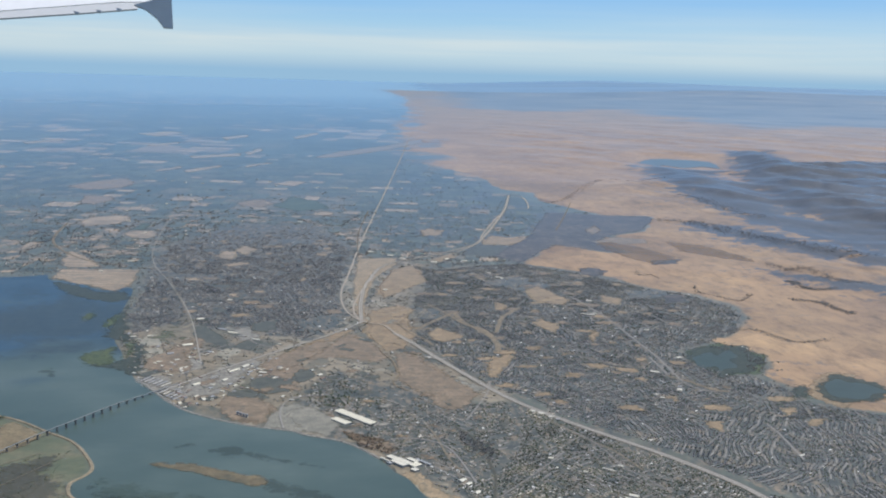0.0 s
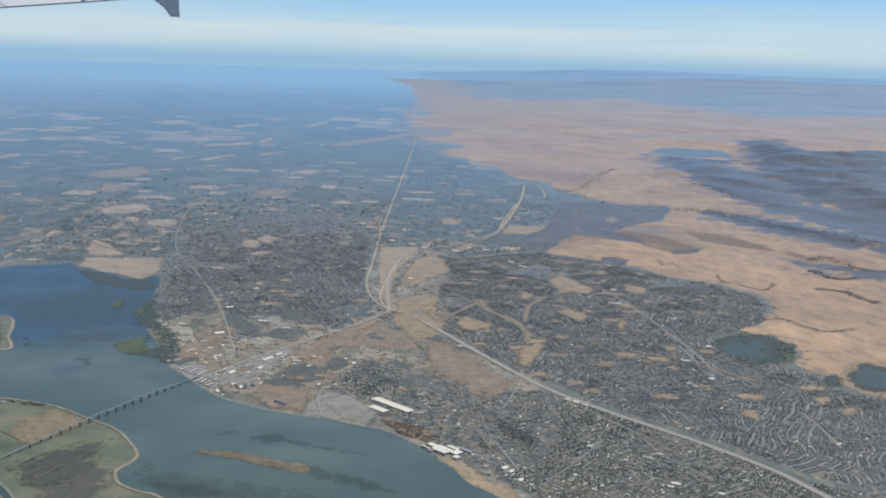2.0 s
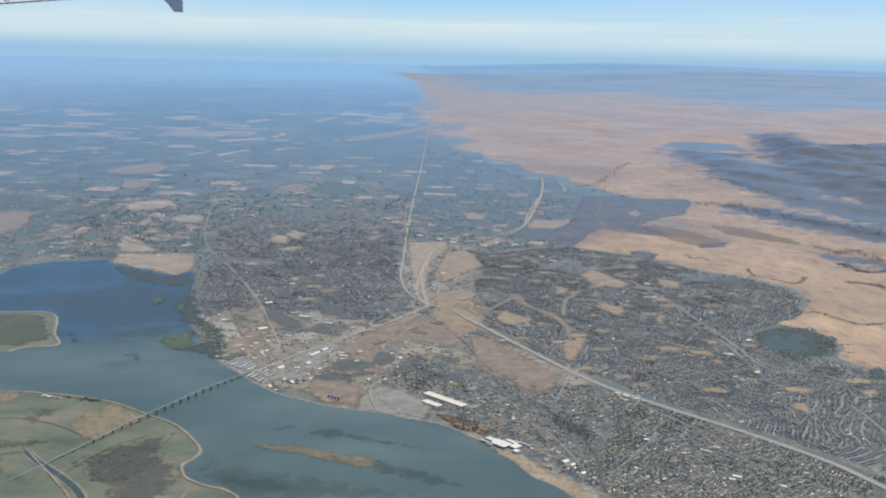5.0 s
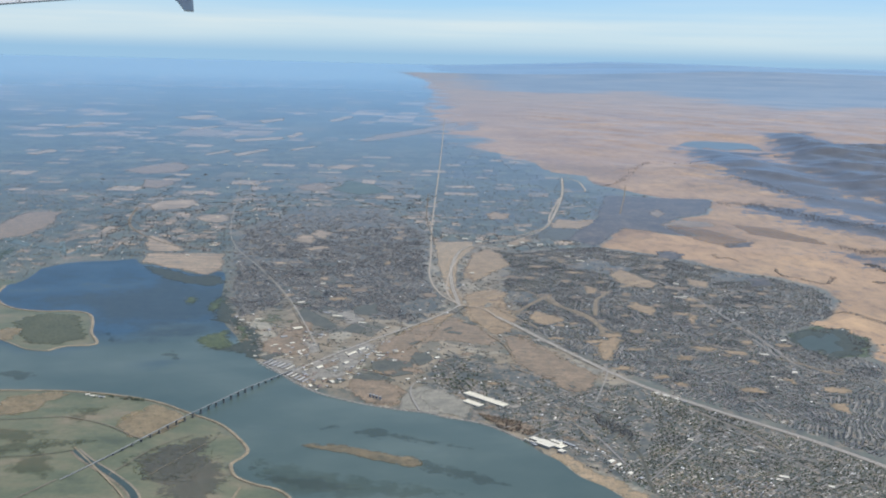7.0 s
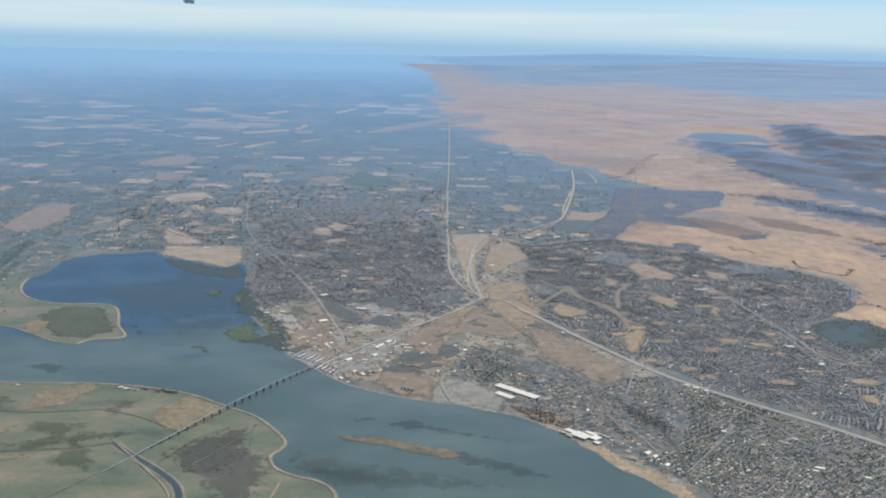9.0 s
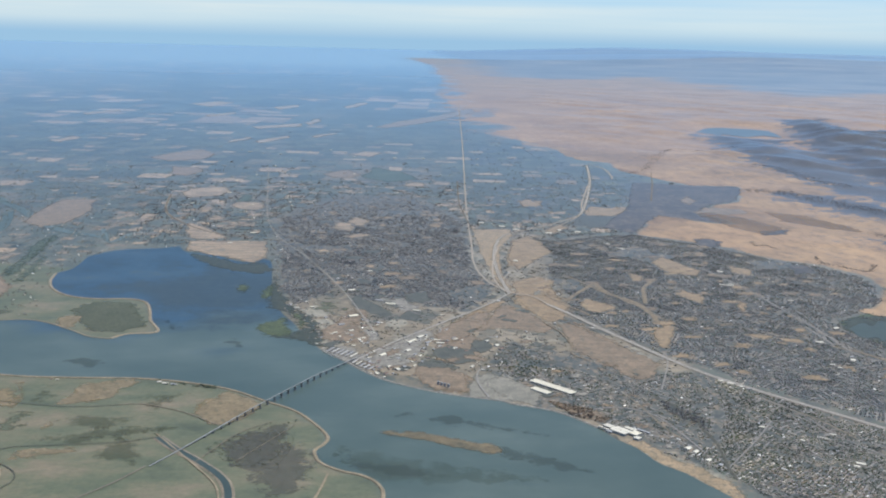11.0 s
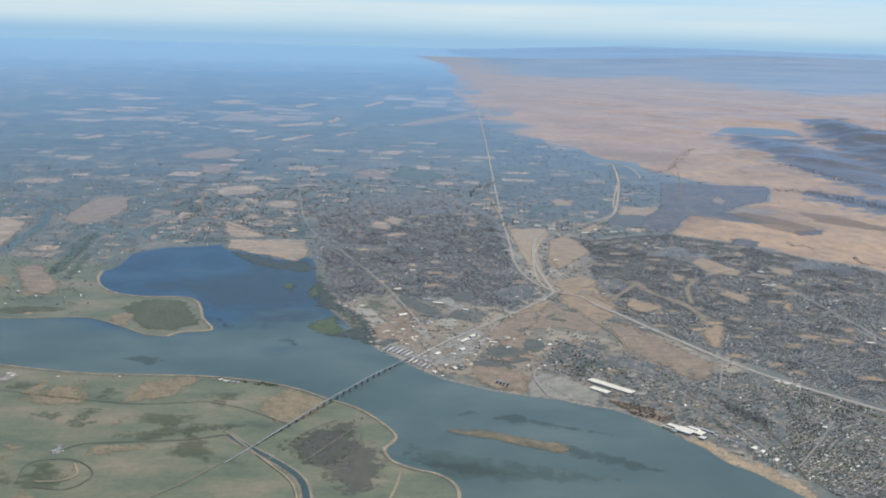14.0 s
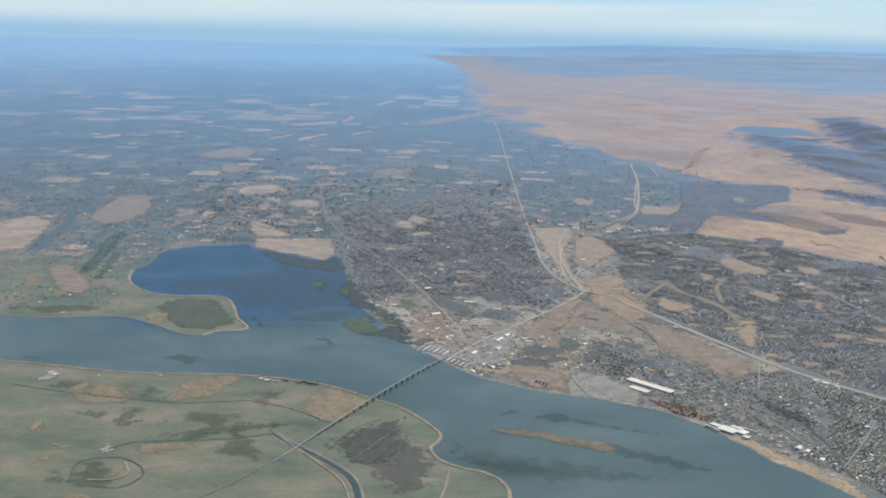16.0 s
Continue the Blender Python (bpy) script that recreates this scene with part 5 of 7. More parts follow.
def farm_fields():
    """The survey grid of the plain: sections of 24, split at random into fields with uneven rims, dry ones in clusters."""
    gen = np.random.default_rng(23)
    c, s = math.cos(radians(-4.2)), math.sin(radians(-4.2))
    todo, cells = [(24 * i, 24 * j, 24.0, 24.0) for i in range(-75, 20) for j in range(5, 80)], []
    while todo:
        u, v, a, b = todo.pop()
        r = math.hypot(u, v)
        stop = 3.0 if r < 330 else 6.5 if r < 550 else 13.0 if r < 900 else 20.0
        if max(a, b) > stop * gen.uniform(0.8, 2.2):
            k = gen.uniform(0.35, 0.65)
            todo += [(u, v, a * k, b), (u + a * k, v, a * (1 - k), b)] if a > b * gen.uniform(0.7, 1.4) else [(u, v, a, b * k), (u, v + b * k, a, b * (1 - k))]
        else:
            cells.append((u, v, a, b))
    q = np.array(cells)
    mu, mv = q[:, 0] + q[:, 2] / 2, q[:, 1] + q[:, 3] / 2
    x, y = c * mu - s * mv, s * mu + c * mv
    ok = (y > 205) & (y < 1900) & (x > -0.62 * y - 20) & (x < 0.2 * y + 40)
    for poly, gap in [(GOLD, -6)] + [(p, -2) for p in TOWNS[:3]] + [(WASTE, -2), (river, -4), (SPIT, -3)]:
        ok &= depth(x, y, poly) < gap
    for line in PATCHES:
        ok &= depth(x, y, line) < -1.5
    ok &= (gen.random(len(x)) < 0.86) & off_channels(x, y, 4.5)
    q, x, y = q[ok], x[ok], y[ok]
    orchard = smooth(-8, 12, depth(x, y, TOWNS[3]))
    dry = fbm(x / 120, y / 200, 3, 3) + 0.35 * (fbm(x / 30, y / 45, 13, 2) - 0.5)
    chance = (smooth(0.4, 0.64, dry) * (0.6 - 0.28 * smooth(400, 700, np.hypot(x, y))) + 0.26 * smooth(430, 280, np.hypot(x, y)) * smooth(-0.27, -0.15, x / y)) * (1 - 0.8 * orchard) + 0.05
    tan = gen.random(len(x)) < chance
    tone = np.where(tan, gen.uniform(0.66, 1.0, len(x)), gen.beta(1.6, 2.2, len(x)) * 0.66 - 0.1 * orchard)
    verts, faces, tones, lift_by = [], [], [], []
    for (u, v, a, b), t in zip(q, tone):
        n = 1 if v > 800 else 3
        g = 0.1
        ring = [(u + g + (a - 2 * g) * k / n, v + g) for k in range(n)] + [(u + a - g, v + g + (b - 2 * g) * k / n) for k in range(n)] \
            + [(u + a - g - (a - 2 * g) * k / n, v + b - g) for k in range(n)] + [(u + g, v + b - g - (b - 2 * g) * k / n) for k in range(n)]
        faces.append(tuple(range(len(verts), len(verts) + len(ring))))
        verts += ring
        tones += [t] * len(ring)
        lift_by += [gen.random()] * len(ring)
    w = np.array(verts)
    w += gen.normal(0, 1, w.shape) * np.clip(w[:, 1:] / 1000, 0.2, 0.8)
    p = np.column_stack([c * w[:, 0] - s * w[:, 1], s * w[:, 0] + c * w[:, 1]])
    hedge = []
    for u, v, a, b in cells:
        if math.hypot(u, v) < 470 and gen.random() < 0.9 * float(smooth(400, 240, math.hypot(u, v))):
            k = int((a + b) / 0.7)
            t = gen.random(k)
            row = np.column_stack([u + a * t, np.full(k, v)]) if gen.random() < 0.5 else np.column_stack([np.full(k, u), v + b * t])
            hedge.append(row + gen.normal(0, 0.55, (k, 2)))
    h = np.vstack(hedge)
    hx, hy = c * h[:, 0] - s * h[:, 1], s * h[:, 0] + c * h[:, 1]
    ok = (hy > 195) & (depth(hx, hy, MID) > -60) & (depth(hx, hy, GOLD) < -2) & (depth(hx, hy, river) < -2) & (depth(hx, hy, SPIT) < 0) & (depth(hx, hy, TOWNS[3]) < 0) & (hx > -0.25 * hy) & off_channels(hx, hy, 2.5)
    for town in TOWNS[:3] + (WASTE,):
        ok &= depth(hx, hy, town) < -1
    for line in PATCHES:
        ok &= depth(hx, hy, line) < 0
    hx, hy = hx[ok], hy[ok]
    tv, tf = clumps(hx, hy, land_height(hx, hy), gen.uniform(0.07, 0.22, len(hx)), 1.1)
    tagged(new("hedge_trees", mesh_of("hedge_trees", tv, tf, HAZY_LEAF)), "dark hedgerow trees between the farm fields", "trees", kind="stuff")
    mesh = mesh_of("farm_fields", np.column_stack([p, land_height(p[:, 0], p[:, 1]) + 0.006 + 0.02 * np.array(lift_by)]), faces, FIELDS)
    mesh.attributes.new("tone", "FLOAT", "POINT").data.foreach_set("value", np.array(tones, np.float32))
    mesh.attributes.new("reach", "FLOAT", "POINT").data.foreach_set("value", np.hypot(p[:, 0], p[:, 1]).astype(np.float32))
    return tagged(new("farm_fields", mesh), "patchwork of dark orchards, green crops and pale stubble on the plain", "fields", kind="stuff")


farm_fields()

# ---------- ponds, lake, channels ----------
cover("reed_bed", ragged([(80.3, 145), (83.8, 146.9), (81.7, 140.7), (78.7, 139.8)], 1.0, 0.6), 0.07, TULE, "dark green growth by a pond", "marsh")
cover("reed_bed", hewn([(-25.8, 184.2), (-24.2, 170.2), (-20.4, 167.4), (-18.5, 169.4), (-20.5, 174.2), (-23.4, 186.6), (-25.6, 200.8)], 0.8, 0.8), 0.05, TULE, "dark tule marsh along the town shore", "marsh")
cover("reed_bed", hewn([(-19.0, 168.6), (-15.7, 164.8), (-14.4, 156.8), (-13.6, 150.6), (-11.8, 146.9), (-14.9, 148.2), (-19.1, 151.9), (-23.4, 153.3), (-19.2, 156.6), (-17.7, 159.2)], 0.8, 0.7), 0.05, TULE, "dark tule marsh below the marina", "marsh")
cover("reed_bed", hewn([(-25.6, 158.6), (-22.8, 163.4), (-20.8, 167.0), (-20.1, 162.5), (-19.1, 157.9), (-18.3, 154.1), (-21.3, 153.3), (-23.5, 155.1)], 0.8, 0.7), 0.054, REEDS, "green reed bed at the shore", "marsh")
cover("reed_bed", hewn([(-20.2, 167.8), (-18.1, 168.6), (-17.0, 159.3), (-18.0, 154.1), (-18.9, 159.8), (-19.8, 163.9)], 0.8, 0.6), 0.056, REEDS, "green reed bed at the shore", "marsh")
cover("reed_bed", ragged([(-31.6, 185.3), (-30.2, 188.9), (-28.5, 184.5), (-29.3, 181.1), (-30.6, 181.9)], 1.0, 0.4), 0.054, REEDS, "small green reed islet", "marsh")
cover("reed_bed", ragged([(-26.9, 181.2), (-26.0, 187.7), (-24.1, 185.6), (-24.0, 179.2), (-25.6, 176.3)], 1.0, 0.5), 0.058, REEDS, "green reeds along the town shore", "marsh")
cover("reed_bed", ragged([(70.3, 164.4), (74.7, 168.1), (78.3, 169.7), (82.7, 168.4), (82.3, 163.3), (83.4, 159.9), (78.2, 152.0), (73.9, 150.7), (71.1, 148.2), (70.6, 153.4), (68.9, 155.5)], 1.0, 1.6), 0.07, TULE, "dark green growth round a pond", "marsh")
sheet("pond", ragged([(70.4, 158.9), (74.1, 163.8), (75.2, 161.7), (78.0, 165.3), (78.7, 162.5), (76.6, 159.0), (76.5, 155.7), (73.0, 153.1), (73.3, 156.3), (70.5, 154.9)], 0.6, 1.1), 0.078, POND, "dark teal pond in a park", "water")
cover("reed_bed", ragged([(83.6, 143.9), (87.2, 149.1), (91.3, 152.2), (94.4, 148.4), (95.7, 144.1), (91.0, 138.2), (84.7, 137.0), (82.6, 139.6)], 1.0, 1.2), 0.07, TULE, "dark growth round a pond in dry grass", "marsh")
sheet("pond", ragged([(85.7, 145.6), (89.5, 149.2), (90.4, 147.4), (92.8, 146.9), (94.1, 143.0), (91.6, 141.9), (89.3, 139.7), (86.2, 140.2), (85.2, 141.8)], 0.6, 0.9), 0.075, POND, "dark blue pond among dry grass", "water")
cover("reed_bed", ragged([(-45.3, 214.6), (-39.4, 213), (-33.1, 205.6), (-27.6, 206), (-26.7, 197), (-32.5, 198.3), (-38.2, 201.5)], 1.0, 2.0), 0.045, TULE, "dark drowned reeds at the head of the tract", "marsh")
cover("sand_islet", ragged([(-5.7, 114.5), (-2.4, 114.9), (1.3, 113.7), (5, 111.8), (7.7, 110.4), (7.6, 107.6), (3.5, 109.1), (-2, 112.2), (-4.8, 113.3)], 0.7, 0.35), 0.06, ISLET, "long low brown sand islet in the river", "island")
cover("weed_bed", ragged([(-10.8, 109.8), (-7.7, 110.3), (-2.0, 106.4), (6.4, 104.0), (11.5, 99.9), (-6.2, 100.1), (-9.3, 104.4)], 0.7, 0.6), 0.036, WEEDG, "green drowned weed under shallow water", "weed")
cover("weed_bed", ragged([(7.3, 110.4), (9.9, 109.3), (15.5, 105.5), (17.5, 101.9), (13, 103.4), (8.8, 106), (6.1, 108.2)], 0.7, 0.5), 0.038, WEED, "dark drowned weed under shallow water", "weed")
cover("weed_bed", ragged([(-0.2, 119), (2.5, 120.4), (6.4, 117.8), (13.8, 113.8), (12.9, 113.1), (6.5, 115.7), (0.9, 117.1)], 0.7, 0.5), 0.038, WEED, "dark drowned weed under shallow water", "weed")
cover("weed_bed", ragged([(-4.3, 120.3), (-2.4, 121.7), (-1.6, 119.7), (-3.2, 119)], 0.7, 0.5), 0.038, WEED, "dark drowned weed under shallow water", "weed")
cover("weed_bed", ragged([(-10.5, 109.2), (-7.8, 106), (-2.7, 104.9), (1.7, 101.9), (-3.8, 101.5), (-8.2, 103.9), (-10.8, 107)], 0.7, 0.5), 0.038, WEED, "dark drowned weed under shallow water", "weed")
cover("weed_bed", ragged([(-28.8, 150.7), (-27.8, 153.4), (-25.5, 150.8), (-25.5, 147.7)], 0.7, 0.5), 0.038, WEED, "dark drowned weed under shallow water", "weed")
cover("weed_bed", ragged([(-49.4, 141.3), (-46.4, 142.7), (-42.7, 140.6), (-45.4, 137.8)], 0.7, 0.5), 0.038, WEED, "dark drowned weed under shallow water", "weed")
cover("weed_bed", ragged([(-69.6, 141.9), (-66.2, 141.3), (-63.5, 139.5), (-66.5, 138.9)], 0.7, 0.5), 0.038, WEED, "dark drowned weed under shallow water", "weed")
cover("weed_bed", ragged([(-40.1, 165.3), (-36.8, 159.4), (-35.5, 158.3), (-37.8, 157.1)], 0.7, 0.5), 0.038, WEED, "dark drowned weed under shallow water", "weed")
sheet("lake", ragged([(160.9, 544.9), (180.7, 581.1), (193.9, 579.5), (208.2, 567.8), (200.4, 523), (195.1, 535.1), (180.5, 522.4), (175.2, 539.2), (164.2, 522.6)], 8, 3), 0.12, LAKE, "pale blue reservoir among the hills", "water")
canal_line = [(-30.4, 112.8), (-28.1, 109.6), (-25.2, 106.3), (-22.4, 102.6), (-21, 99.6), (-20.3, 95.5), (-20, 90.7)]
ribbon("canal", canal_line, 1.35, 0.014, BANK, "dry banks of a drainage canal", "canal", 0.05, 0.8)
ribbon("canal_water", canal_line, 0.72, 0.069, POND, "dark water of a drainage canal", "water", 0, 0.8)
ribbon("channel", CHANNELS[0], 2.6, 0.03, WATER, "dark delta channel across the plain", "water", 0, 3)
ribbon("channel", CHANNELS[1], 2.4, 0.034, WATER, "dark side channel of the delta", "water", 0, 3)
ribbon("slough", [(-68.9, 242.1), (-63.5, 226.2), (-61.1, 237.9), (-56, 238.4)], 1.2, 0.03, WATER, "dark slough above the tract", "water", 0, 3)


# ---------- roads ----------
ROADS = []


def road(name, points, width, material, label, z=0.062):
    """A road on its own low bed; houses keep off it."""
    ROADS.append((curve(points, 2.0), width))
    return ribbon(name, points, width, z, material, label, "road")


def freeway(points, label, wide=1.5, z=0.062):
    """Two carriageways with a median on a bed of bare earth."""
    line = curve(points, 1.0)
    bed = road("freeway", points, wide, TRACK, label, z)
    for side in (-1, 1):
        lane = []
        for i, p in enumerate(line):
            d = line[min(i + 1, len(line) - 1)] - line[max(i - 1, 0)]
            lane.append(p + Vector((d.y, -d.x, 0)).normalized() * side * wide * 0.2)
        v, f = ribbon_data(lane, wide * 0.27, z + 0.012)
        ob = new("carriageway", mesh_of("carriageway", v, f, ROAD))
        ob.parent = bed
    return bed


freeway([(23.4, 175), (25.8, 169.6), (31.6, 154.5), (38.1, 139.2), (44.2, 129.7), (49.9, 122.3), (55.0, 115.6), (59.3, 108.7), (61.0, 104.7), (64, 97), (70, 85)], "grey freeway with two carriageways through the suburbs", 0.95)
freeway([(17.8, 182.6), (17.7, 200.3), (19.1, 219.8), (23.6, 240.0), (34.0, 252.3), (44.0, 265.7), (50.0, 280.0), (63.7, 339.2), (72.1, 387.5)], "freeway curving south on a sandy bed", 0.85, 0.082)
road("road", [(-8.7, 142.4), (-2.8, 152), (5.6, 163.8), (12.9, 174.1), (17.8, 182.6)], 0.36, ROAD, "concrete highway from the bridge to the freeway", 0.102)
road("road", [(17.6, 183.8), (14.8, 192.7), (13.7, 207.9), (15.2, 232.3), (18.5, 286.2), (29.8, 440.4), (39.5, 578), (52, 760)], 0.34, PALE_ROAD, "straight pale road running to the hills", 0.066)
road("road", [(-6, 155), (-12.7, 186.4), (-20.9, 213.8), (-29.2, 238.8), (-34.4, 270.6), (-42.3, 352.2), (-44.4, 367.8)], 0.17, ROAD, "main road through the old town", 0.07)
road("road", [(-37.2, 123.4), (-34.4, 123.7), (-29.2, 121), (-25.6, 117.7), (-24.1, 116.4)], 0.16, BANK, "narrow island road below the bridge", 0.074)
road("road", [(-65.1, 129), (-56.8, 126.1), (-43.9, 122.8), (-37.2, 123.4)], 0.13, SCRUB, "narrow island road", 0.072)
road("track", [(-47.2, 108.2), (-45.5, 109.9), (-39.1, 110.6), (-34.4, 111.3), (-30.6, 112.8)], 0.13, SCRUB, "overgrown ditch and track", 0.07)
road("track", [(-49.3, 99.4), (-49.9, 103.4), (-48.9, 105.2), (-45.6, 105.5), (-42.9, 102.9), (-42.5, 100.4), (-44.1, 98), (-47.3, 98.5)], 0.12, SCRUB, "curved ditch round a field", 0.07)
road("track", [(-47.7, 99.9), (-45.4, 99.9), (-44, 101.4), (-45, 104.4)], 0.25, SAND, "curved sandy track", 0.074)
road("track", [(-30.8, 113.8), (-26, 106.3), (-22.3, 100.1), (-21.2, 95.5)], 0.2, SAND, "sandy track along the canal", 0.074)
road("track", [(-36.2, 95.4), (-32.7, 100), (-30.1, 104.6)], 0.18, TRACK, "pale track across pasture", 0.06)
road("track", [(-20.9, 105.8), (-15.5, 116.6)], 0.12, BANK, "straight track through the marsh plots", 0.09)
road("track", [(-25.1, 105.7), (-21.7, 113.9), (-18.1, 117.8)], 0.12, BANK, "straight track beside the bridge", 0.094)
road("track", [(-11, 102.7), (-11.6, 98.7), (-12.3, 95.5)], 0.25, SAND, "sandy track behind the levee", 0.074)
road("track", [(20.7, 225.8), (18.3, 213.5), (16.4, 197.3), (16.7, 187.9), (18.7, 182.7), (21.8, 180.3), (23.8, 173.9), (25.5, 169.4)], 0.3, PALE_ROAD, "pale dirt road of the unfinished interchange", 0.098)
road("track", [(18.0, 194.0), (20.7, 200.6), (24.9, 196.8), (26.4, 193.9), (22.5, 189.5), (19.3, 188.0), (18.3, 191.6)], 0.18, PALE_ROAD, "pale looping dirt road at the interchange", 0.095)
road("track", [(20.0, 196.5), (23.3, 198.2), (24.8, 195.3), (21.5, 191.8), (20.0, 193.6)], 0.16, PALE_ROAD, "pale looping dirt road at the interchange", 0.096)
road("track", [(24.4, 167.2), (22.1, 168.6), (20.9, 163.5), (22.6, 157.6), (23.2, 150.2), (22.4, 145.6), (24.3, 142.4)], 0.22, CREEK, "rutted dirt track beside the freeway", 0.097)
road("creek", [(30.4, 198.1), (33.1, 191.5), (35.9, 182.6), (38.9, 178.6), (40.2, 173.4), (40.7, 167.1), (42.6, 164.3)], 0.5, CREEK, "dry tan creek bed between houses", 0.0611)
road("creek", [(24.2, 182.9), (26.3, 174.8), (28.4, 171.0), (29.5, 167.4)], 0.45, CREEK, "dry tan creek bed between houses", 0.0617)
road("street", [(60, 207.2), (63, 189.7), (64.5, 170.6), (65.2, 159.4), (65.4, 146.3), (68.2, 142.5)], 0.3, STREET, "wide suburban avenue", 0.07)
road("street", [(63.9, 161.7), (64, 151.5)], 0.3, STREET, "suburban avenue", 0.074)
road("street", [(45.8, 165.9), (51.7, 162.4), (56.7, 156.7), (61.2, 154.7)], 0.25, TRACK, "pale street along a creek", 0.078)
road("street", [(35, 142.6), (36.4, 146.5), (35.3, 140.8), (31.4, 129.6)], 0.17, STREET, "street crossing over the freeway", 0.09)
road("street", [(43.8, 126.7), (46.4, 120.9), (48.2, 113), (51.5, 106)], 0.13, STREET, "old town street", 0.07)
road("street", [(31.9, 103.9), (37.7, 111.8), (41.9, 118.1)], 0.13, STREET, "old town street", 0.074)
road("street", [(70.2, 115.7), (70.8, 124.1), (70.7, 128.7)], 0.25, STREET, "suburban street", 0.074)
road("street", [(16.9, 248.1), (16.7, 285), (19.6, 334.7)], 0.3, TRACK, "pale farm road", 0.074)
road("road", [(61.2, 330.1), (51.5, 289.9), (48.3, 273.2), (39.4, 255), (33.9, 246.6), (26.9, 243.5)], 0.4, PALE_ROAD, "pale road under construction", 0.078)
road("road", [(73.1, 388.7), (76.2, 377.5), (73.7, 350.6), (70.5, 348.2), (60.5, 346.7)], 0.45, PALE_ROAD, "pale curving road at the foot of the hills", 0.078)
road("road", [(-26.8, 244), (-22.4, 220.6), (-14.2, 191), (-10.3, 173.3), (-7.3, 160.7)], 0.2, BANK, "railway bed through the old town", 0.086)
road("street", [(-6.4, 176.8), (-2.5, 173.7), (1, 167.2), (4, 164.8)], 0.2, STREET, "street by the railway", 0.07)
road("street", [(-7.3, 160.7), (-3, 167), (4, 176.8)], 0.18, STREET, "street by the works", 0.074)
road("street", [(8.3, 126.2), (7.4, 133.3), (8.8, 138.6), (14.1, 139.6), (16.7, 133.6)], 0.2, STREET, "works road by the river", 0.094)
road("street", [(18, 119.9), (22.8, 122.8), (28, 120.1), (30.5, 108.7)], 0.2, STREET, "street behind the waterfront", 0.078)
road("track", [(-64, 297.4), (-60.3, 270.7), (-54, 254), (-44.1, 239.5), (-35, 234.6)], 0.6, TRACK, "pale winding levee road", 0.07)
road("creek", [(35, 191.4), (36, 183.5), (38.5, 177.7), (40.2, 170.3), (39.8, 163.2)], 0.9, CREEK, "dry tan creek bed between houses", 0.0623)
road("creek", [(41.1, 176.4), (43.4, 187), (45.7, 192), (47.8, 195.5)], 0.7, CREEK, "dry tan creek bed between houses", 0.0629)
road("creek", [(27, 177.1), (30.2, 183.2), (35, 191.4)], 0.7, CREEK, "dry tan creek bed between houses", 0.0635)
road("creek", [(63.7, 150.4), (66.3, 147.4), (68.5, 143.5), (70.6, 142.6)], 0.6, CREEK, "dry tan strip between houses", 0.0641)
road("track", [(42.3, 129.5), (45.1, 123.7), (48.2, 118.2), (49.9, 112.4)], 0.3, BANK, "brown railway bed beside the freeway", 0.0647)
road("track", [(23.5, 127.9), (26.4, 126.4), (28.2, 115.4), (29.6, 111.7)], 0.25, BANK, "brown track in the old town", 0.0653)
road("track", [(73.6, 298.4), (83.2, 334.2), (91.3, 366.9)], 0.3, TRACK, "pale farm track", 0.0659)
road("creek", [(29.6, 128), (31.3, 123.6), (32.7, 119.4), (32.6, 115.4), (32.8, 110.5), (31.9, 103.9), (31.8, 100.8)], 0.28, SCRUB, "dark creek winding through the old town", 0.064)


# ---------- suburbs: houses, streets, trees ----------
def clear_of(x, y, gap):
    """Which places lie off every field, road and water."""
    ok = np.ones(len(x), bool)
    for line in PATCHES:
        a = np.array(line)
        near = (x > a[:, 0].min() - 1) & (x < a[:, 0].max() + 1) & (y > a[:, 1].min() - 1) & (y < a[:, 1].max() + 1)
        if near.any():
            ok[near] &= depth(x[near], y[near], line) < 0.1
    for line, width in ROADS:
        for p, q in zip(line, line[1:]):
            near = (np.abs(x - (p.x + q.x) / 2) < 3) & (np.abs(y - (p.y + q.y) / 2) < 3) & ok
            if near.any():
                d = q - p
                t = np.clip(((x[near] - p.x) * d.x + (y[near] - p.y) * d.y) / max(d.length_squared, 1e-9), 0, 1)
                ok[near] &= np.hypot(x[near] - p.x - t * d.x, y[near] - p.y - t * d.y) > width / 2 + gap
    return ok


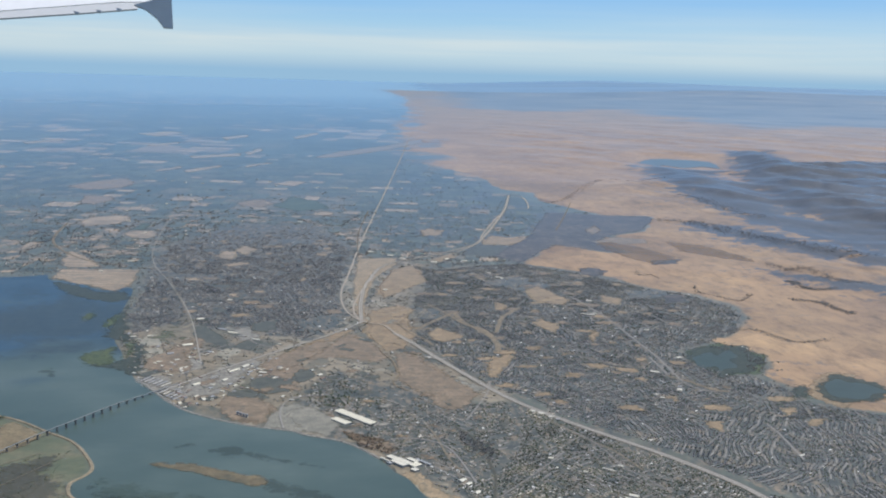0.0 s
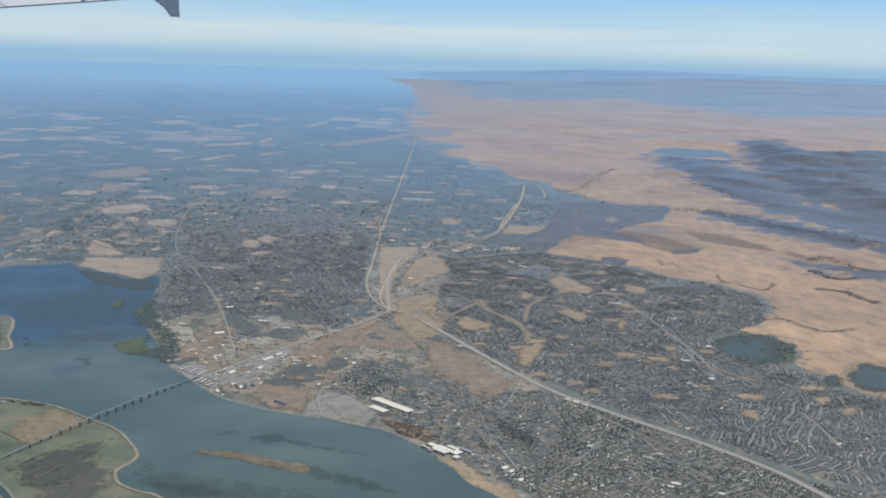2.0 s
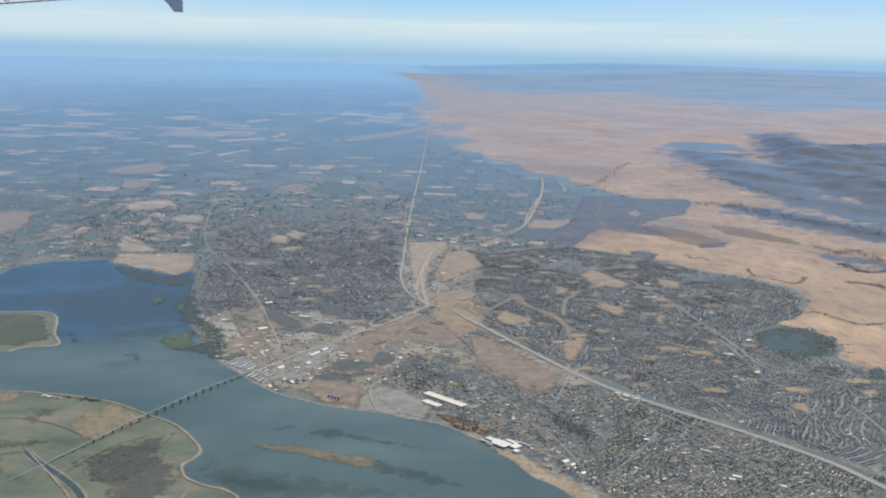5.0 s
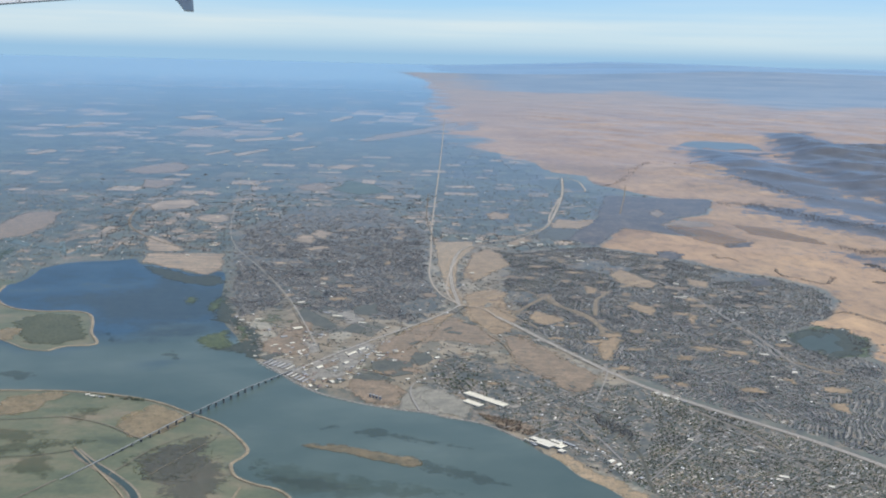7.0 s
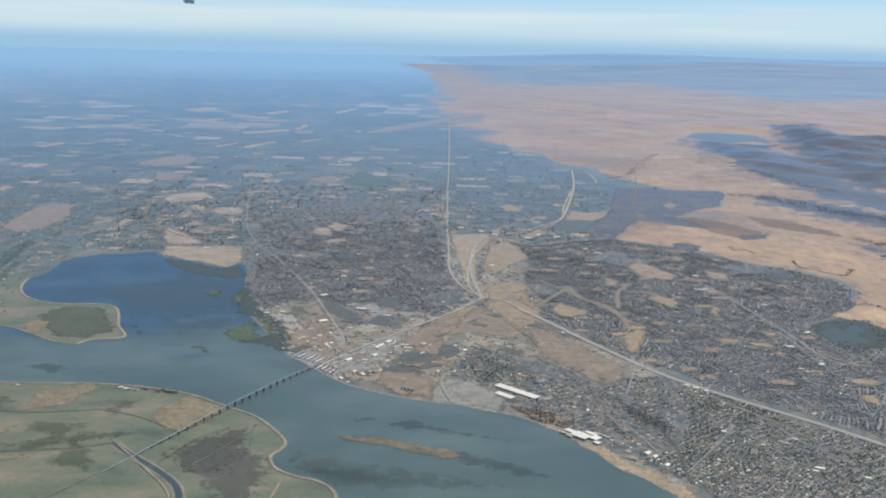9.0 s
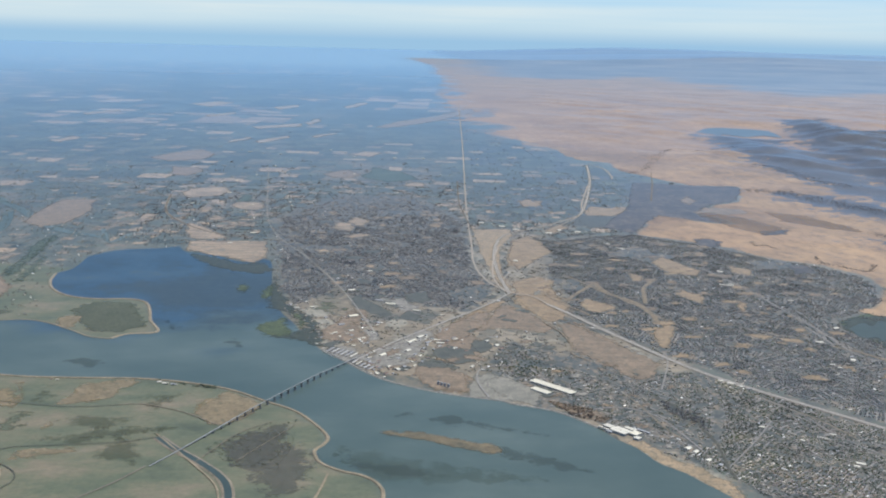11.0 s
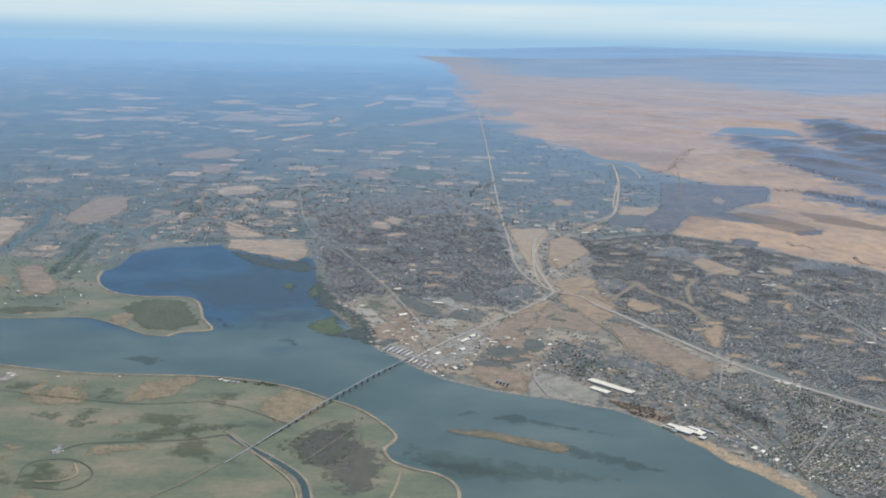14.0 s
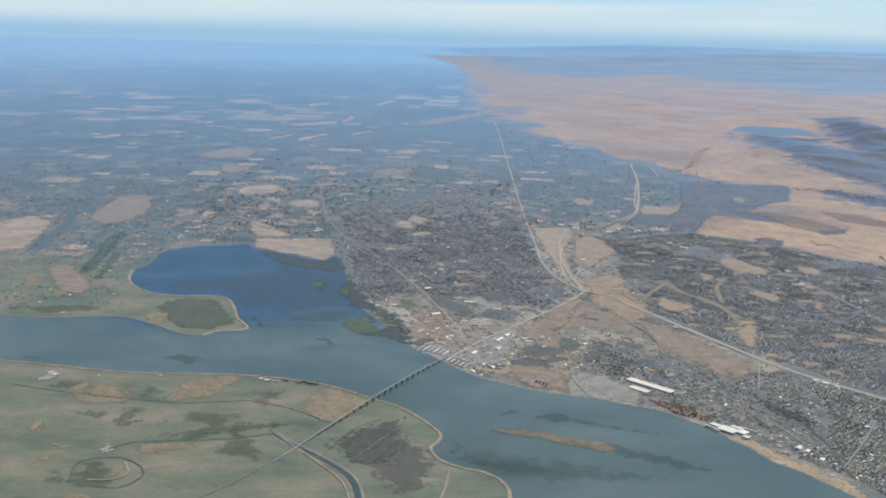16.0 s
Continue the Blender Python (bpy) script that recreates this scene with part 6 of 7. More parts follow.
def boxes(x, y, z, sx, sy, wall, roof, turn):
    """Many small houses at once: four walls and a hipped roof each, the roof a piece of its own."""
    n = len(x)
    c, s = np.cos(turn), np.sin(turn)
    def at(px, py, pz):
        return np.stack([x + c * px - s * py, y + s * px + c * py, z + pz], -1)
    a, b = sx / 2, sy / 2
    low = [at(u * a, v * b, 0 * x - 0.02) for u, v in ((-1, -1), (1, -1), (1, 1), (-1, 1))]
    top = [at(u * a, v * b, wall) for u, v in ((-1, -1), (1, -1), (1, 1), (-1, 1))]
    eave = [at(u * a * 1.12, v * b * 1.12, wall * 0.96) for u, v in ((-1, -1), (1, -1), (1, 1), (-1, 1))]
    ridge = [at(u * np.maximum(a - b * 0.8, a * 0.2), 0 * x, wall + roof) for u in (-1, 1)]
    verts = np.stack(low + top + eave + ridge, 1).reshape(-1, 3)
    pattern = [(0, 1, 5, 4), (1, 2, 6, 5), (2, 3, 7, 6), (3, 0, 4, 7), (8, 9, 13, 12), (9, 10, 13, 13), (10, 11, 12, 13), (11, 8, 12, 12)]
    base = (np.arange(n) * 14)[:, None]
    faces, which = [], []
    for f in pattern:
        f = list(dict.fromkeys(f))
        faces.append((base + np.array(f)).tolist())
        which.append(1 if f[0] >= 8 else 0)
    return verts, [q for block_ in zip(*faces) for q in block_], np.tile(which, n)


for k in range(70):
    cx, cy = rs.uniform(-16, 30), rs.uniform(128, 188)
    if float(depth([cx], [cy], WASTE)[0]) < 1.0:
        continue
    turn = radians(56 + rs.choice((0, 90)) + rs.uniform(-6, 6))
    L, W, c, s = rs.uniform(0.7, 2.4), rs.uniform(0.5, 1.2), math.cos(turn), math.sin(turn)
    m, word = rs.choice(((PALE, "pale gravel"), (BROWN, "bare brown"), (DARKF, "dark green"), (DRY, "dry grass"), (YARD, "grey paved"), (GREEN, "green grass"), (DARKF, "dark green")))
    layer += 1
    cover("lot", hewn([(cx + c * u * L - s * v * W, cy + s * u * L + c * v * W) for u, v in ((-1, -1), (1, -1), (1, 1), (-1, 1))], 0.5, 0.25, layer), 0.0572 + 0.00004 * (layer % 80), m, word + " lot near the river works", "field")


def house_model(mat, label):
    """A small hip-roofed house: walls, roof and a garage wing."""
    thing = new("house")
    bm = bmesh.new()
    block(bm, 0, 0, -0.1, 1.25, 0.85, 0.36)
    block(bm, 0.35, -0.5, -0.1, 0.5, 0.5, 0.33)
    part("wall", bm, WALLS, thing)
    bm = bmesh.new()
    gable(bm, 0, 0, 0.25, 1.25, 0.85, 0.2, 0, 1.12)
    part("roof", bm, mat, thing)
    bm = bmesh.new()
    gable(bm, 0.35, -0.52, 0.22, 0.5, 0.56, 0.12, 0, 1.1)
    part("garage_roof", bm, mat, thing)
    return tagged(thing, label, "house", "houses of the riverside town")


HOUSE_ROOFS = [plain("shingle_" + n, c, 0.9, 0.2, 0, 0.4, 12.0) for n, c in (("grey", (0.22, 0.22, 0.225)), ("brown", (0.25, 0.20, 0.16)), ("tan", (0.38, 0.34, 0.29)), ("white", (0.62, 0.62, 0.60)), ("slate", (0.15, 0.155, 0.17)))]
MODELS = []


def house(x, y, size, turn):
    if not MODELS:
        for mat, word in zip(HOUSE_ROOFS, ("grey", "brown", "tan", "white", "dark slate")):
            MODELS.append([house_model(mat, "small " + word + "-roofed house on an old town street"), True])
    pick = MODELS[rs.choices(range(5), (5, 4, 4, 1, 3))[0]]
    m = pose(x, y, 0.0, 0, 0, turn)
    if pick[1]:
        pick[1] = False
        pick[0].scale = (0.22, 0.22, 0.22)
        pick[0].matrix_basis = m @ Matrix.Diagonal((0.22, 0.22, 0.22, 1))
    else:
        copy_thing(pick[0], m)


RIVER_LAND = [p for p in river]


def suburb(poly, turn, block, pitch, size, bend, keep, seed, label, trees=1.2, streets=True, roof_mat=ROOFS, near=None, cell=9.0, fade=None, strip=0.4, gaps=0.09, leaf=None):
    """Quarters with a street pattern each, split by open strips: rows of houses on both sides of bending streets, and garden trees."""
    p = np.array(poly)
    lo, hi = p.min(0), p.max(0)
    gen = np.random.default_rng(seed)
    count = max(4, int((hi - lo).prod() / cell**2))
    seeds = gen.uniform(lo, hi, (count, 2))
    base = radians(turn)
    angles = base + gen.normal(0, 0.45 if bend > 4 else 0.08, count) + np.where(gen.random(count) < 0.3, math.pi / 2, 0)
    open_lot = gen.random(count) < (gaps if streets else 0)
    leafy = gen.uniform(0.25, 1.6, count)

    def quarter(x, y):
        """Which quarter a place lies in, and how far it is from the strip beside it."""
        xw, yw = x + (fbm(x / 5, y / 5, seed, 2) - 0.5) * 3, y + (fbm(x / 5 + 9, y / 5, seed, 2) - 0.5) * 3
        d = np.sqrt((xw[:, None] - seeds[None, :, 0]) ** 2 + (yw[:, None] - seeds[None, :, 1]) ** 2)
        order = np.partition(d, 1, axis=1)
        return d.argmin(1), order[:, 1] - order[:, 0]

    xs, ys, turns, sv, sf = [], [], [], [], []
    reach = cell * 1.6
    rows = np.arange(-reach, reach, block)
    for n in range(count):
        if open_lot[n]:
            continue
        (cx, cy), c, s = seeds[n], math.cos(angles[n]), math.sin(angles[n])

        def place(u, v):
            dv = (fbm(u / 7 + n * 3.1, v / 11, seed + 9, 2) - 0.5) * bend * 0.6
            return cx + c * u - s * (v + dv), cy + s * u + c * (v + dv)
        U, V = np.meshgrid(np.arange(-reach, reach, pitch), np.concatenate([rows - block * 0.27, rows + block * 0.27]))
        U, V = U.ravel() + gen.uniform(-0.12, 0.12, U.size) * pitch, V.ravel()
        x, y = place(U, V)
        x2, y2 = place(U + 0.2, V)
        own, gap = quarter(x, y)
        ok = (own == n) & (gap > strip) & (gen.random(len(x)) < keep) & (depth(x, y, poly) > 0.2 + 2.2 * (fbm(x / 5, y / 5, seed + 5, 3) - 0.4)) & (np.abs(U / pitch % 14) > 0.8)
        if poly is not WASTE:
            ok &= depth(x, y, GOLD) < 0.5
        if fade:
            ok &= gen.random(len(x)) < smooth(fade[1], fade[0], y)
        xs.append(x[ok]), ys.append(y[ok])
        turns.append(np.arctan2(y2 - y, x2 - x)[ok] + np.where(gen.random(ok.sum()) < 0.3, math.pi / 2, 0))
        for v0 in rows if streets else ():
            uu = np.arange(-reach, reach, 0.6)
            lx, ly = place(uu, np.full(len(uu), v0))
            own, gap = quarter(lx, ly)
            inn = (own == n) & (gap > 0.1) & (depth(lx, ly, poly) > 0.2) & (fbm(uu / 2.2 + v0 * 7.3, np.full(len(uu), v0 * 3.1 + n), seed + 2, 2) > 0.36)
            ex, ey = place(uu, np.full(len(uu), v0 + 0.085))
            for i in np.nonzero(inn[:-1] & inn[1:])[0]:
                sv.append((lx[i], ly[i], lx[i + 1], ly[i + 1], ex[i] - lx[i], ey[i] - ly[i], ex[i + 1] - lx[i + 1], ey[i + 1] - ly[i + 1]))
    x, y, ang = np.concatenate(xs), np.concatenate(ys), np.concatenate(turns)
    ok = clear_of(x, y, size * 0.6) & (depth(x, y, RIVER_LAND) < -0.35)
    x, y, ang = x[ok], y[ok], ang[ok]
    k = gen.uniform(0.75, 1.2, len(x))
    far = np.ones(len(x), bool)
    if near:
        far = ~((x > near[0]) & (x < near[1]) & (y > near[2]) & (y < near[3]))
        far[np.nonzero(~far)[0][290:]] = True
        for i in np.nonzero(~far)[0]:
            house(x[i], y[i], size * k[i], math.degrees(ang[i]))
    q = k[far]
    v, f, w = boxes(x[far], y[far], land_height(x[far], y[far]), size * 1.25 * q, size * 0.9 * q, size * 0.26 * np.ones(len(q)), size * 0.2 * q, ang[far])
    tagged(new("houses", mesh_of("houses", v, f, None, [WALLS, roof_mat], w)), label, "houses", kind="stuff")
    if streets:
        st = np.array(sv)
        st = st[clear_of(st[:, 0], st[:, 1], 0.05) & clear_of(st[:, 2], st[:, 3], 0.05)]
        z = np.full(len(st), 0.02)
        corners = [(st[:, 0] - st[:, 4], st[:, 1] - st[:, 5], z), (st[:, 2] - st[:, 6], st[:, 3] - st[:, 7], z), (st[:, 2] + st[:, 6], st[:, 3] + st[:, 7], z), (st[:, 0] + st[:, 4], st[:, 1] + st[:, 5], z)]
        sv = np.stack([np.stack(q, -1) for q in corners], 1).reshape(-1, 3)
        sf = np.arange(len(sv)).reshape(-1, 4).tolist()
        tagged(new("streets", mesh_of("streets", sv, sf, STREET)), "network of grey suburban streets", "streets", kind="stuff")
    m = int(len(x) * trees)
    pick = gen.integers(0, len(x), m)
    pick = pick[gen.random(m) < leafy[quarter(x[pick], y[pick])[0]]]
    m = len(pick)
    tx, ty = x[pick] + gen.normal(0, block * 0.22, m), y[pick] + gen.normal(0, block * 0.22, m)
    ok = clear_of(tx, ty, 0.05) & (depth(tx, ty, poly) > 0.1) & (depth(tx, ty, GOLD) < 0.5) & (depth(tx, ty, RIVER_LAND) < -0.1)
    tx, ty = tx[ok], ty[ok]
    v, f = clumps(tx, ty, land_height(tx, ty), size * gen.uniform(0.2, 0.48, len(tx)), 1.4)
    tagged(new("garden_trees", mesh_of("garden_trees", v, f, leaf or LEAF)), "dark garden and street trees among houses", "trees", kind="stuff")
    return len(x)


OLD_WEST = [(14, 124), (20, 119), (24, 113), (28, 108), (33, 112), (36, 120), (38, 128), (38, 138), (33, 137), (28, 141), (22, 146), (14, 152), (11, 146), (10, 137)]
OLD_EAST = [(28, 108), (30, 104), (34, 95), (50, 80), (75, 85), (72, 100), (61, 106), (55, 116), (50, 123), (44, 130.5), (38, 138), (38, 128), (36, 120), (33, 112)]
for k in range(60):
    cx, cy = rs.uniform(12, 37), rs.uniform(110, 150)
    if float(depth([cx], [cy], OLD_WEST)[0]) < 0.6:
        continue
    L, W, turn = rs.uniform(0.5, 1.6), rs.uniform(0.4, 0.9), radians(40 + rs.choice((0, 90)) + rs.uniform(-8, 8))
    m, word = rs.choice(((BROWN, "bare brown"), (DRY, "dry grass"), (GREEN, "green grass"), (DARKF, "dark green"), (YARD, "grey paved"), (BROWN, "bare brown")))
    patch("lot", [(cx + math.cos(turn) * u * L - math.sin(turn) * v * W, cy + math.sin(turn) * u * L + math.cos(turn) * v * W) for u, v in ((-1, -1), (1, -1), (1, 1), (-1, 1))], m, word + " lot in the old riverside town", 0.35, 0.5)
for k in range(60):
    cx, cy = rs.uniform(-26, 14), rs.uniform(176, 285)
    if float(depth([cx], [cy], SMALL_TOWN)[0]) < 1.5:
        continue
    L, W, turn = rs.uniform(0.7, 2.0), rs.uniform(0.7, 2.2), radians(rs.uniform(-10, 25))
    m, word = rs.choice(((DRY, "dry grass"), (BROWN, "bare brown"), (STUB, "pale stubble"), (DARKF, "dark green")))
    patch("lot", [(cx + math.cos(turn) * u * L - math.sin(turn) * v * W, cy + math.sin(turn) * u * L + math.cos(turn) * v * W) for u, v in ((-1, -1), (1, -1), (1, 1), (-1, 1))], m, word + " lot in the small town", 0.5, 0.7)
suburb(OLD_WEST, 38, 1.05, 0.4, 0.22, 3.6, 0.55, 5, "loose rows of low houses and gardens in the old riverside town", 5.0, True, OLD_ROOFS, strip=0.3, gaps=0.1, cell=6.0)
suburb(OLD_EAST, 38, 0.95, 0.36, 0.22, 3.6, 0.74, 3, "close rows of low houses in the old riverside town", 5.0, True, OLD_ROOFS, (35, 45, 97, 104), strip=0.25, gaps=0.03)
suburb(TOWNS[1], 55, 1.12, 0.36, 0.22, 9.0, 0.9, 17, "close rows of grey-roofed suburban houses on curving streets", 1.7, gaps=0.03, cell=7.5, strip=0.2)
suburb(TOWNS[2], 20, 1.0, 0.42, 0.24, 6.0, 0.64, 29, "close rows of grey-roofed houses in a small town", 1.8, gaps=0.06, cell=8.0, strip=0.25, fade=(215, 300), leaf=HAZY_LEAF)
suburb(WASTE, 35, 1.5, 0.6, 0.24, 4.0, 0.16, 51, "scattered houses and sheds on the rough ground by the river", 4.0, False, cell=6.0)
suburb(MID, 14, 2.3, 0.9, 0.3, 3.0, 0.3, 61, "scattered farmhouses on the mixed farmland", 1.2, False, OLD_ROOFS, cell=30.0, fade=(225, 400), leaf=HAZY_LEAF)
suburb(TOWNS[3], 12, 2.6, 1.1, 0.4, 10.0, 0.03, 41, "scattered houses and barns on the far plain", 0.03, False, cell=25.0, leaf=HAZY_LEAF)


def grove(outline, count, low, high, label, tall=1.3, mat=LEAF, gaps=0.42, grain=1.5):
    """A wood or line of trees too many to count."""
    a = np.array(outline)
    x, y = rng.uniform(a[:, 0].min(), a[:, 0].max(), count * 4), rng.uniform(a[:, 1].min(), a[:, 1].max(), count * 4)
    d = depth(x, y, [tuple(q) for q in outline])
    ok = np.nonzero((d > 0) & (fbm(x / grain, y / grain, 8, 3) > gaps))[0][:count]
    x, y = x[ok], y[ok]
    v, f = clumps(x, y, land_height(x, y) + 0.03, rng.uniform(low, high, len(x)), tall)
    return tagged(new("trees", mesh_of("trees", v, f, mat)), label, "trees", kind="stuff")


grove([(30, 126.5), (31.6, 123.6), (34, 121), (33, 115), (31.2, 117), (30, 122)], 260, 0.08, 0.17, "dark trees along a creek in town", 1.1, HAZY_LEAF)
grove([(75, 167), (78.5, 171), (84, 162.5), (79.5, 152), (77.4, 155.4), (80.6, 162.4)], 200, 0.08, 0.18, "dark trees round the park pond", 1.1, HAZY_LEAF)
grove([(-25, 109.7), (-20, 116.5), (-15.3, 118.5), (-14.9, 110.4), (-16.6, 103.7), (-21.3, 104.7)], 300, 0.04, 0.09, "dark bushes in the marsh plots")
grove([(15.5, 125.4), (21.6, 121.8), (22.4, 119), (20.6, 117.4), (17.6, 120.4)], 420, 0.07, 0.16, "brown thicket and trees along the river bank", 1.2, BROWN_LEAF)
grove([(11.5, 141), (15, 147), (18, 142), (16, 135.5), (13.5, 134.5)], 120, 0.08, 0.16, "dark trees behind the long sheds")
grove([(-34.5, 133.1), (-30, 131.6), (-26.5, 130.4), (-26.5, 129.6), (-31, 130.4), (-34.8, 131.8)], 140, 0.08, 0.16, "dark trees along the levee farm")


def tree_line(points, count, width, low, high, label):
    """Trees strung along a gully, hedge or ridge."""
    line = curve(points, 0.5)
    pick = rng.integers(0, len(line), count)
    spread = rng.normal(0, width * 0.4, (count, 2))
    x, y = np.array([line[i].x for i in pick]) + spread[:, 0], np.array([line[i].y for i in pick]) + spread[:, 1]
    v, f = clumps(x, y, land_height(x, y), rng.uniform(low * 0.55, high * 0.55, count), 0.9)
    return tagged(new("trees", mesh_of("trees", v, f, HAZY_LEAF if high > 0.25 else LEAF)), label, "trees", kind="stuff")


tree_line([(89.8, 219.4), (88.5, 213.1), (90.9, 210), (94, 204.8), (97.5, 208.5), (99.4, 211.8)], 240, 1.0, 0.12, 0.28, "dark trees along a gully in dry hills")
tree_line([(81.5, 237.3), (80.8, 231.4), (83.4, 232.5), (84.4, 227.9)], 110, 0.8, 0.12, 0.26, "dark trees along a gully in dry hills")
tree_line([(82.4, 365.4), (90.2, 376.1), (120.4, 448.7), (133.9, 440), (152.4, 455.6)], 420, 2.5, 0.16, 0.4, "dark trees along a creek at the foot of the hills")
tree_line([(117.3, 245.5), (119.1, 237.9), (123.2, 240.8), (123.8, 233.4), (124.3, 226.4), (129.1, 222.3)], 520, 2.6, 0.14, 0.34, "dark oaks along a hill ridge")
tree_line([(113.8, 225.6), (114.5, 217), (120, 217.4)], 240, 1.6, 0.2, 0.45, "dark oaks along a hill ridge")
tree_line([(106.4, 206.4), (110.7, 204.8), (112.3, 197.6), (113.1, 194.1)], 260, 1.6, 0.2, 0.4, "dark oaks along a hill ridge")
tree_line([(140.1, 393.6), (143.4, 375.6), (144.3, 353.4), (148, 334)], 340, 5, 0.2, 0.5, "dark oaks on a far ridge")
tree_line([(81.8, 178.3), (88.4, 180.1), (92.2, 171.8), (98.6, 173.4)], 360, 1, 0.12, 0.28, "olive trees between houses and dry hills")
tree_line([(75.5, 136.3), (79.3, 140.9), (81.5, 141.9), (80.4, 138.1)], 140, 0.8, 0.1, 0.2, "dark trees beside a pond")
tree_line([(70.7, 128.7), (74.6, 130.3), (81.2, 133.8), (83.9, 132.1)], 200, 0.9, 0.1, 0.2, "dark trees below the dry grass")
tree_line([(113.2, 324.5), (122.5, 321.3), (126.9, 305.1), (131.9, 286.9), (137.8, 273.9), (143.2, 253.3)], 1100, 7, 0.18, 0.45, "dark oak woods along a hill ridge")
tree_line([(7.7, 170.1), (6, 162.5), (8.3, 167.6)], 60, 0.5, 0.08, 0.16, "dark trees beside the highway")
tree_line([(14.1, 142.4), (8.4, 139.5), (4.4, 134.9), (-0.3, 136.5)], 120, 0.4, 0.06, 0.13, "dark hedge by the river works")
tree_line([(-10.5, 166.7), (-7.2, 161.9)], 60, 0.4, 0.06, 0.13, "dark hedge by the old town")
tree_line([(-30.3, 131.5), (-27, 129.2), (-24.9, 128.4)], 60, 0.3, 0.05, 0.1, "dark bushes along the levee")
tree_line([(-40, 110.6), (-36.2, 111.3), (-31.1, 113.1)], 90, 0.5, 0.04, 0.09, "dark bushes along a ditch")

# ---------- large buildings ----------
def shed(x, y, length, width, height, turn, roof_mat, label, roofs=1, name="warehouse"):
    """A long low building: walls, and one or more ridged roofs."""
    thing = new(name)
    thing.matrix_world = pose(x, y, float(land_height([x], [y])[0]), 0, 0, turn)
    bm = bmesh.new()
    block(bm, 0, 0, -0.03, length, width, height + 0.03)
    part("wall", bm, WALL, thing)
    for k in range(roofs):
        bm = bmesh.new()
        w = width / roofs
        gable(bm, 0, (k + 0.5) * w - width / 2, height, length, w, max(0.04, w * 0.16), 0, 1.02)
        part("roof", bm, roof_mat, thing)
    return tagged(thing, label, "building", "sheds and works")


shed(17.2, 130.6, 7.0, 1.25, 0.18, -49, CREAM, "very long cream-roofed warehouse by the river", 2)
shed(15.4, 129.0, 2.9, 1.1, 0.16, -49, CREAM, "shorter cream-roofed warehouse beside the long one", 2)
# white and grey roofs that stand out in the suburbs and along the freeway
OLD_TOWN_BLOCKS = ((41.6, 132.4, 0.9, 0.6, -38, WHITE, "white-roofed store by the freeway"),
                   (40.6, 133.4, 0.7, 0.6, -38, WHITE, "white-roofed store by the freeway"),
                   (42.6, 131.0, 0.6, 0.5, -38, WHITE, "white-roofed store by the freeway"),
                   (43.4, 130.0, 0.5, 0.4, -38, GREY, "grey-roofed store by the freeway"),
                   (46.1, 112.4, 1.1, 0.25, -35, WHITE, "long white-roofed block in the old town"),
                   (47.6, 113.6, 0.7, 0.35, -35, WHITE, "white-roofed block in the old town"),
                   (29.0, 109.4, 0.9, 0.6, 48, WHITE, "white-roofed waterfront shed"),
                   (29.6, 108.4, 0.8, 0.5, 48, WHITE, "white-roofed waterfront shed"),
                   (30.3, 106.0, 0.8, 0.5, 48, WHITE, "white-roofed waterfront shed"),
                   (31.2, 104.7, 0.6, 0.4, 48, GREY, "grey-roofed waterfront shed"),
                   (47.0, 105.0, 1.0, 0.6, -30, WHITE, "white-roofed hall in the old town"),
                   (46.2, 104.2, 0.6, 0.5, -30, WHITE, "white-roofed hall in the old town"),
                   (70.5, 117.0, 0.9, 0.3, 30, WHITE, "white-roofed school block"),
                   (53.5, 122.1, 0.5, 0.4, -35, WHITE, "white-roofed store"),
                   (43.2, 111.8, 0.5, 0.4, -35, WHITE, "white-roofed store in the old town"),
                   (40.0, 116.1, 0.6, 0.5, -35, CREAM, "cream-roofed block in the old town"),
                   (51.1, 102.3, 0.6, 0.5, -35, WHITE, "white-roofed block in the old town"))
SUBURB_BLOCKS = ((63.1, 202.9, 1.3, 0.9, -50, WHITE, "large white-roofed store on the town's edge"),
                 (60.3, 190.8, 2.6, 0.5, -25, WHITE, "long white-roofed school"),
                 (61.5, 191.6, 1.2, 0.5, -25, WHITE, "white-roofed school hall"),
                 (68.3, 179.1, 1.0, 0.6, -20, WHITE, "white-roofed store"),
                 (68.5, 160.7, 0.9, 0.7, 10, WHITE, "white-roofed club house by the park"),
                 (62.4, 152.5, 1.2, 0.7, -15, WHITE, "white-roofed school"),
                 (63.5, 143.3, 0.7, 0.9, -15, WHITE, "white-roofed store"),
                 (64.0, 144.8, 0.6, 0.7, -15, GREY, "grey-roofed store"),
                 (59.9, 139.5, 0.6, 0.4, -15, WHITE, "white-roofed block"),
                 (59.4, 141.0, 0.7, 0.4, -15, WHITE, "white-roofed block"),
                 (58.2, 136.4, 0.5, 0.3, 0, WHITE, "white-roofed block"))
